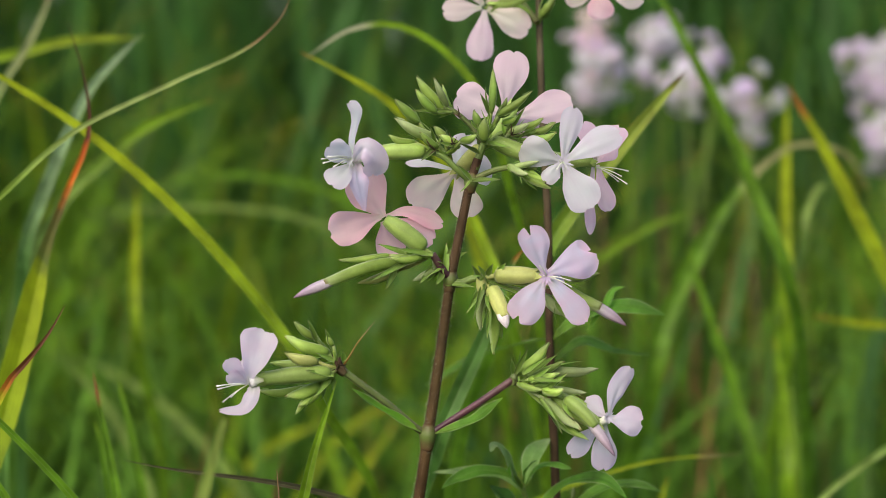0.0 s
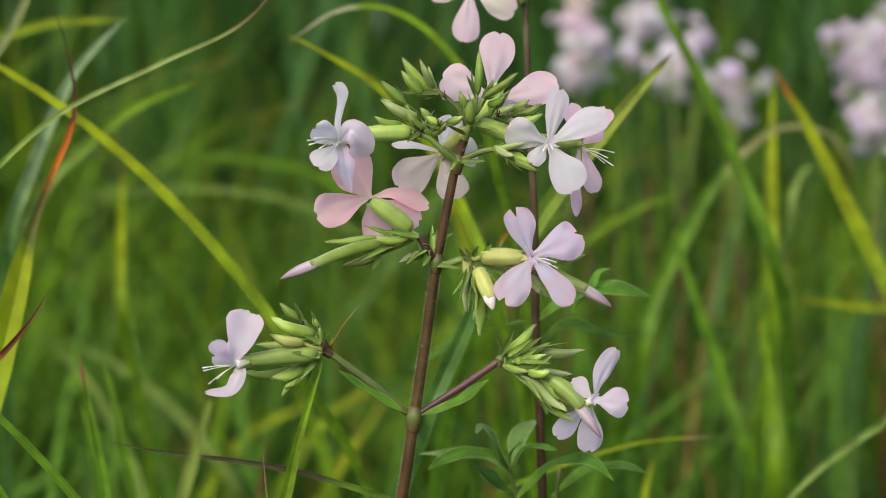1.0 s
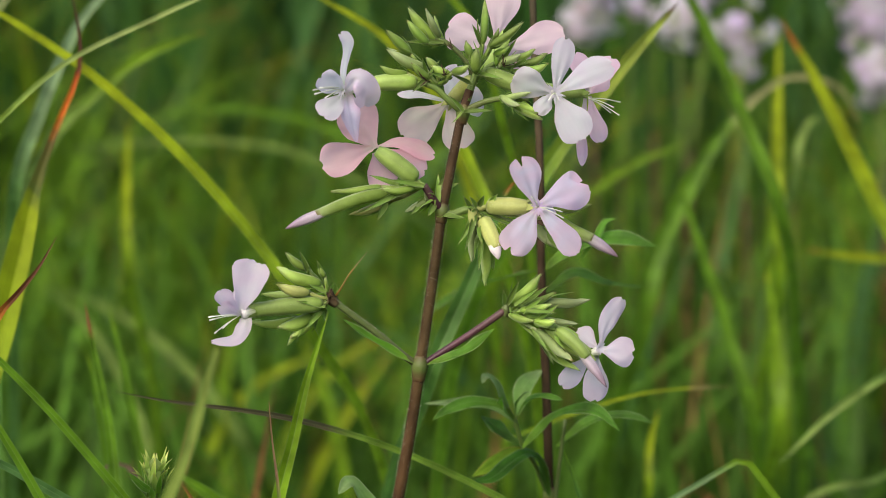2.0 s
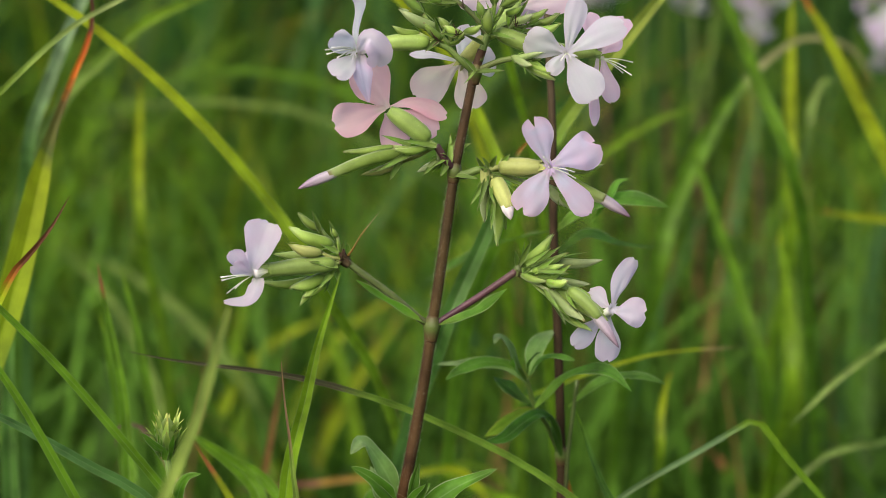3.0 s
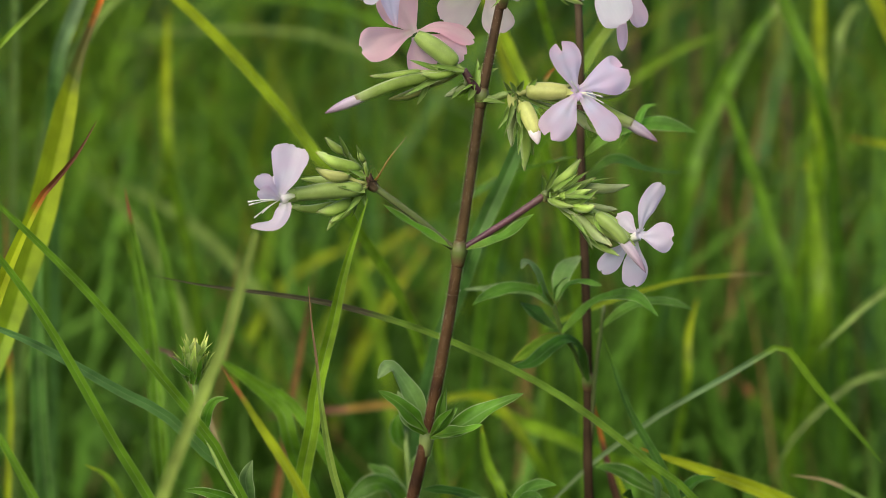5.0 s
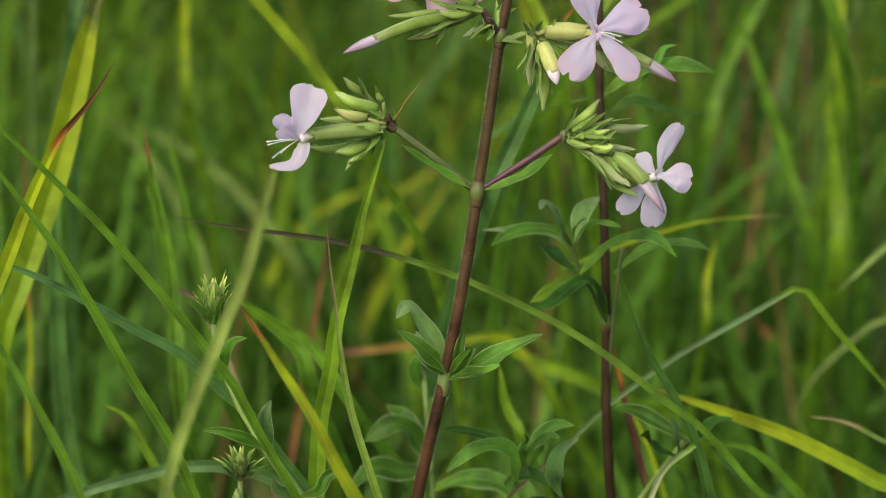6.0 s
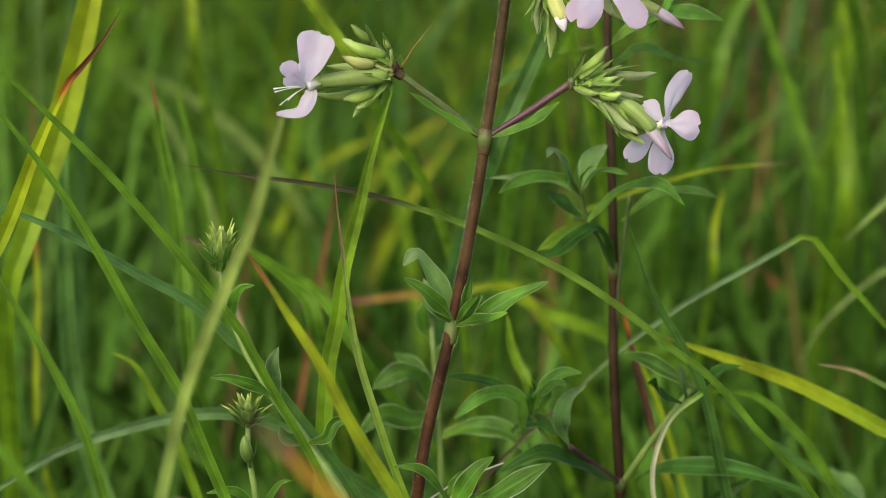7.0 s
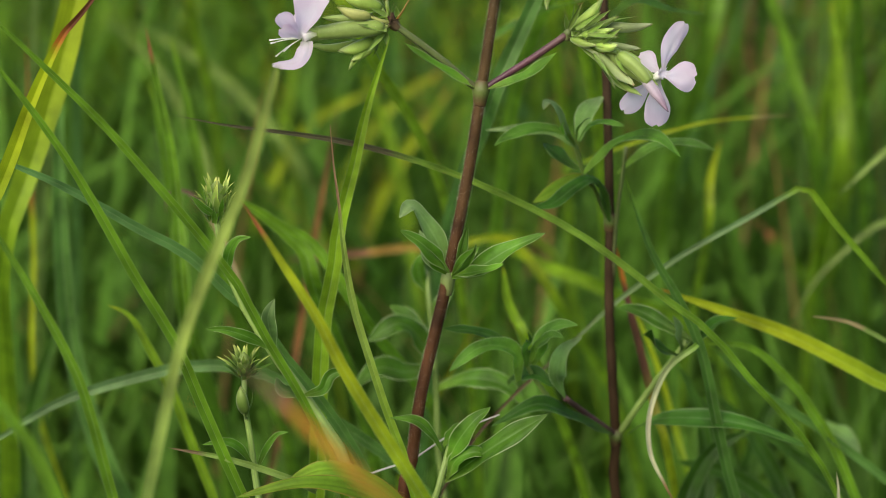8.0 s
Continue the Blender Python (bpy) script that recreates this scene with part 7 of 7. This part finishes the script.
# ---------------------------------------------------------------- budding goldenrods among the grass
def bud_head(plant, foot, top, r, seed, label, spread=1.0):
    """A closed head of many small pointed scales round a core."""
    a, b = np.array(foot), np.array(top)
    d, u = b - a, unit(b - a)
    s = unit(np.cross(u, (0, -1, 0.1)))
    w = np.cross(u, s)
    core = part("bud_head", lathe([a, (a + b) / 2, b], [(0, r * 0.25), (0.25, r * 0.6), (0.6, r * 0.62), (0.85, r * 0.4), (1, r * 0.1)], 10, 10), M_CORE, plant, label)
    rng = random.Random(seed)
    for row in range(7):
        for k in range(7):
            ang = k * 0.898 + row * 0.42 + rng.uniform(-0.3, 0.3)
            q = math.cos(ang) * s + math.sin(ang) * w
            h = -0.12 + row * 0.12
            base = a + d * h + q * r * (0.3 + 0.25 * min(1, row / 2) - 0.06 * max(0, row - 3))
            wild = np.array([rng.uniform(-1, 1) for _ in range(3)]) * r * 0.22
            end = base + u * np.linalg.norm(d) * rng.uniform(0.34, 0.66) + q * r * (0.60 - 0.04 * row + rng.uniform(-0.25, 0.45)) * spread + wild
            part("scale", sheet([base, base * 0.5 + end * 0.5 + u * r * 0.12 - q * r * 0.05, end], [(0, r * 0.14), (0.4, r * 0.19), (0.75, r * 0.09), (1, 0.00005)], q + u * 0.1, 6, 3, fold=0.4), M_SCALE if row > 2 else M_LEAF, core)
    return core


M_CORE = leafy("bud_core_skin", [(0.0, (0.09, 0.16, 0.035)), (1.0, (0.20, 0.28, 0.06))], thin=0, rough=0.6)
M_SCALE = leafy("bud_scale_skin", [(0.0, (0.12, 0.22, 0.04)), (0.55, (0.26, 0.36, 0.07)), (0.9, (0.52, 0.56, 0.14)), (1.0, (0.38, 0.28, 0.11))], thin=0.3, rough=0.5, patch=0.15)
gold = thing("goldenrod_plant", (-0.07, 0.77, 0.0), "green goldenrod plant with a closed bud head among grass", "wildflower", "budding weeds")
part("stem", stem_tube([(0.0, 0.80, -0.02), (-0.01, 0.79, 0.2)] + [(-0.0417, 0.7600, 0.3862), (-0.0539, 0.7600, 0.4191), (-0.0608, 0.7600, 0.4299), (-0.0694, 0.7600, 0.4424), (-0.0780, 0.7600, 0.4567), (-0.0834, 0.7600, 0.4709), (-0.0855, 0.7600, 0.4824), (-0.0863, 0.7600, 0.4868)], [(0, 0.00256), (0.6, 0.00239), (0.85, 0.00188), (1, 0.00103)]), M_STALK, gold)
bud_head(gold, (-0.0858, 0.7580, 0.4845), (-0.0850, 0.7560, 0.4959), 0.00530, 3, "closed pale green bud head of pointed scales")
for pts, w, sd in (([(-0.0828, 0.7570, 0.4662), (-0.0813, 0.7520, 0.4742), (-0.0784, 0.7500, 0.4789), (-0.0742, 0.7490, 0.4800)], 0.00342, 61), ([(-0.0682, 0.7560, 0.4430), (-0.0690, 0.7520, 0.4496), (-0.0694, 0.7500, 0.4553), (-0.0672, 0.7490, 0.4608)], 0.00479, 62), ([(-0.0694, 0.7560, 0.4437), (-0.0754, 0.7500, 0.4486), (-0.0820, 0.7470, 0.4515), (-0.0881, 0.7460, 0.4520)], 0.00342, 63), ([(-0.0852, 0.7560, 0.4849), (-0.0885, 0.7520, 0.4881), (-0.0923, 0.7500, 0.4923)], 0.00239, 64), ([(-0.0605, 0.7560, 0.4291), (-0.0654, 0.7520, 0.4318), (-0.0672, 0.7500, 0.4362)], 0.00410, 65), ([(-0.0589, 0.7580, 0.4286), (-0.0533, 0.7540, 0.4314), (-0.0507, 0.7540, 0.4359), (-0.0447, 0.7560, 0.4372)], 0.00376, 66)):
    leaf(gold, pts, w, M_LEAF_GREY if sd in (62, 65) else M_LEAF, face=(0.1, -0.9, 0.3), fold=0.4, seed=sd)
bell = thing("budding_weed", (-0.06, 0.78, 0.0), "green weed stalk with a small fringed bud head", "wildflower", "budding weeds")
part("stem", stem_tube([(-0.05, 0.79, -0.02), (-0.052, 0.785, 0.2)] + [(-0.0720, 0.7600, 0.3805), (-0.0744, 0.7600, 0.3971), (-0.0760, 0.7600, 0.4117), (-0.0775, 0.7600, 0.4217), (-0.0784, 0.7600, 0.4298), (-0.0780, 0.7600, 0.4370)], [(0, 0.00188), (0.7, 0.00171), (1, 0.00085)]), M_STALK, bell)
bud_head(bell, (-0.0778, 0.7580, 0.4348), (-0.0775, 0.7560, 0.4424), 0.00376, 5, "small fringed green bud head", spread=2.0)
bud(bell, (-0.0774, 0.7560, 0.4232), (-0.0788, 0.7540, 0.4327), 0.00256, hub=(-0.0775, 0.7600, 0.4208))
for pts, w, sd in (([(-0.0757, 0.7580, 0.4067), (-0.0798, 0.7540, 0.4132), (-0.0839, 0.7520, 0.4152), (-0.0903, 0.7510, 0.4143)], 0.00273, 71), ([(-0.0740, 0.7580, 0.4049), (-0.0710, 0.7540, 0.4124), (-0.0673, 0.7520, 0.4174), (-0.0634, 0.7510, 0.4186)], 0.00205, 72)):
    leaf(bell, pts, w, M_LEAF, face=(0.1, -0.8, 0.4), fold=0.4, seed=sd)
grass_blade([(-0.0543, 0.7400, 0.4029), (-0.0647, 0.7400, 0.4076), (-0.0818, 0.7400, 0.4130), (-0.0994, 0.7400, 0.4163)], 0.00205, blade_skin(GREY, GREY, (0.18, 0.12, 0.06), 0.75), "narrow grass blade with a dry pointed tip lying low", root=False, fold=0.5)


# ---------------------------------------------------------------- soapworts flowering in the distance
def small_flower(plant, at, face, size, skin, seed):
    """An open five-petalled flower as one part with its petals as sub-parts."""
    rng = random.Random(seed)
    c, f = np.array(at), unit(np.array(face, float))
    s = unit(np.cross(f, (0.2, 0.1, 1)))
    w = np.cross(s, f)
    tube = part("flower", lathe([c - f * size * 0.8, c - f * size * 0.3, c], [(0, 0.0014), (0.5, 0.0022), (1, 0.0016)], 5, 7), M_CALYX, plant)
    for k in range(5):
        a = k * 1.257 + rng.uniform(-0.2, 0.2)
        d = math.cos(a) * s + math.sin(a) * w
        e = c + d * size * 0.55 - f * size * rng.uniform(0.0, 0.22)
        part("petal", sheet([c, c + d * size * 0.3 + f * size * 0.06, e], [(0, 0.0008), (0.4, size * 0.13), (0.7, size * 0.19), (0.92, size * 0.14), (1, size * 0.04)], f, 6, 5, cup=0.2, ruffle=0.08, seed=seed + k), skin, tube)


def far_soapwort(x, y, heads, seed, label, tones):
    rng = random.Random(seed)
    plant = thing("soapwort_plant", (x, y, 0.0), label, "wildflower", "soapwort plants")
    top = np.mean([np.array(h[:3]) for h in heads], axis=0)
    fork = np.array((x * 0.5 + top[0] * 0.5, y, top[2] - 0.12))
    part("stem", stem_tube([(x, y, -0.02), (x, y, 0.3), tuple(fork)], [(0, 0.0025), (1, 0.0018)]), M_STEM, plant)
    for hx, hy, hz, hr, count in heads:
        c = np.array((hx, hy, hz))
        part("branch", stem_tube([tuple(fork), tuple((fork + c) / 2 + (0, 0, -0.01)), tuple(c)], [(0, 0.0015), (1, 0.0012)]), M_STALK, plant)
        for k in range(int(count * 7.5)):
            d = np.array((rng.gauss(0, 0.52), rng.gauss(0, 0.5), rng.gauss(0, 0.6)))
            small_flower(plant, c + d * hr * 1.2, unit(d + 1e-6) + (rng.uniform(-0.5, 0.5), -0.5, rng.uniform(-0.2, 0.5)), rng.uniform(0.010, 0.017), rng.choice(tones), seed * 100 + k)
        for k in range(6):
            d = unit(np.array((rng.uniform(-1, 1), rng.uniform(-1, 0.4), rng.uniform(-0.4, 1))))
            bud(plant, c + d * hr * 0.4, c + d * hr * 1.0, 0.0022, husk=0, skin=rng.choice((M_BUD, M_CALYX_OLIVE)))


FAR_HEADS = [[(0.1139, 1.9100, 0.6726), 0.017, 7], [(0.1174, 1.9100, 0.6491), 0.015, 6], [(0.1653, 1.9600, 0.6797), 0.0135, 6], [(0.1545, 1.9400, 0.6548), 0.006, 2], [(0.1848, 1.9100, 0.6427), 0.0135, 5], [(0.2052, 1.9100, 0.6662), 0.0085, 3], [(0.2247, 1.8600, 0.6329), 0.013, 5]]
ROSY, SNOWY, VIOLET = (P_BLUSH, P_LILAC, P_PALE, P_WHITE, P_CREAM), (P_WHITE, P_WHITE, P_WHITE, P_PALE, P_LILAC), (P_LILAC, P_LILAC, P_PALE, P_WHITE)
FAR_TONES = (ROSY, SNOWY, SNOWY, SNOWY, SNOWY, VIOLET, VIOLET)
for k, (at, r, count) in enumerate(FAR_HEADS):
    far_soapwort(at[0] + 0.015 * (-1) ** k, at[1] + 0.02, [(*at, r, count)], 40 + k, "distant soapwort plant with clustered pale pink and white flowers", FAR_TONES[k])
for k, (at, r, count) in enumerate([[(0.3334, 1.9100, 0.6555), 0.020, 12], [(0.3394, 1.9100, 0.6084), 0.018, 8], [(0.3679, 1.9600, 0.6367), 0.022, 8]]):
    far_soapwort(at[0] + 0.02, at[1] + 0.02, [(*at, r, count)], 60 + k, "distant soapwort plant with clustered pink flowers fading to white", VIOLET if k != 1 else SNOWY)
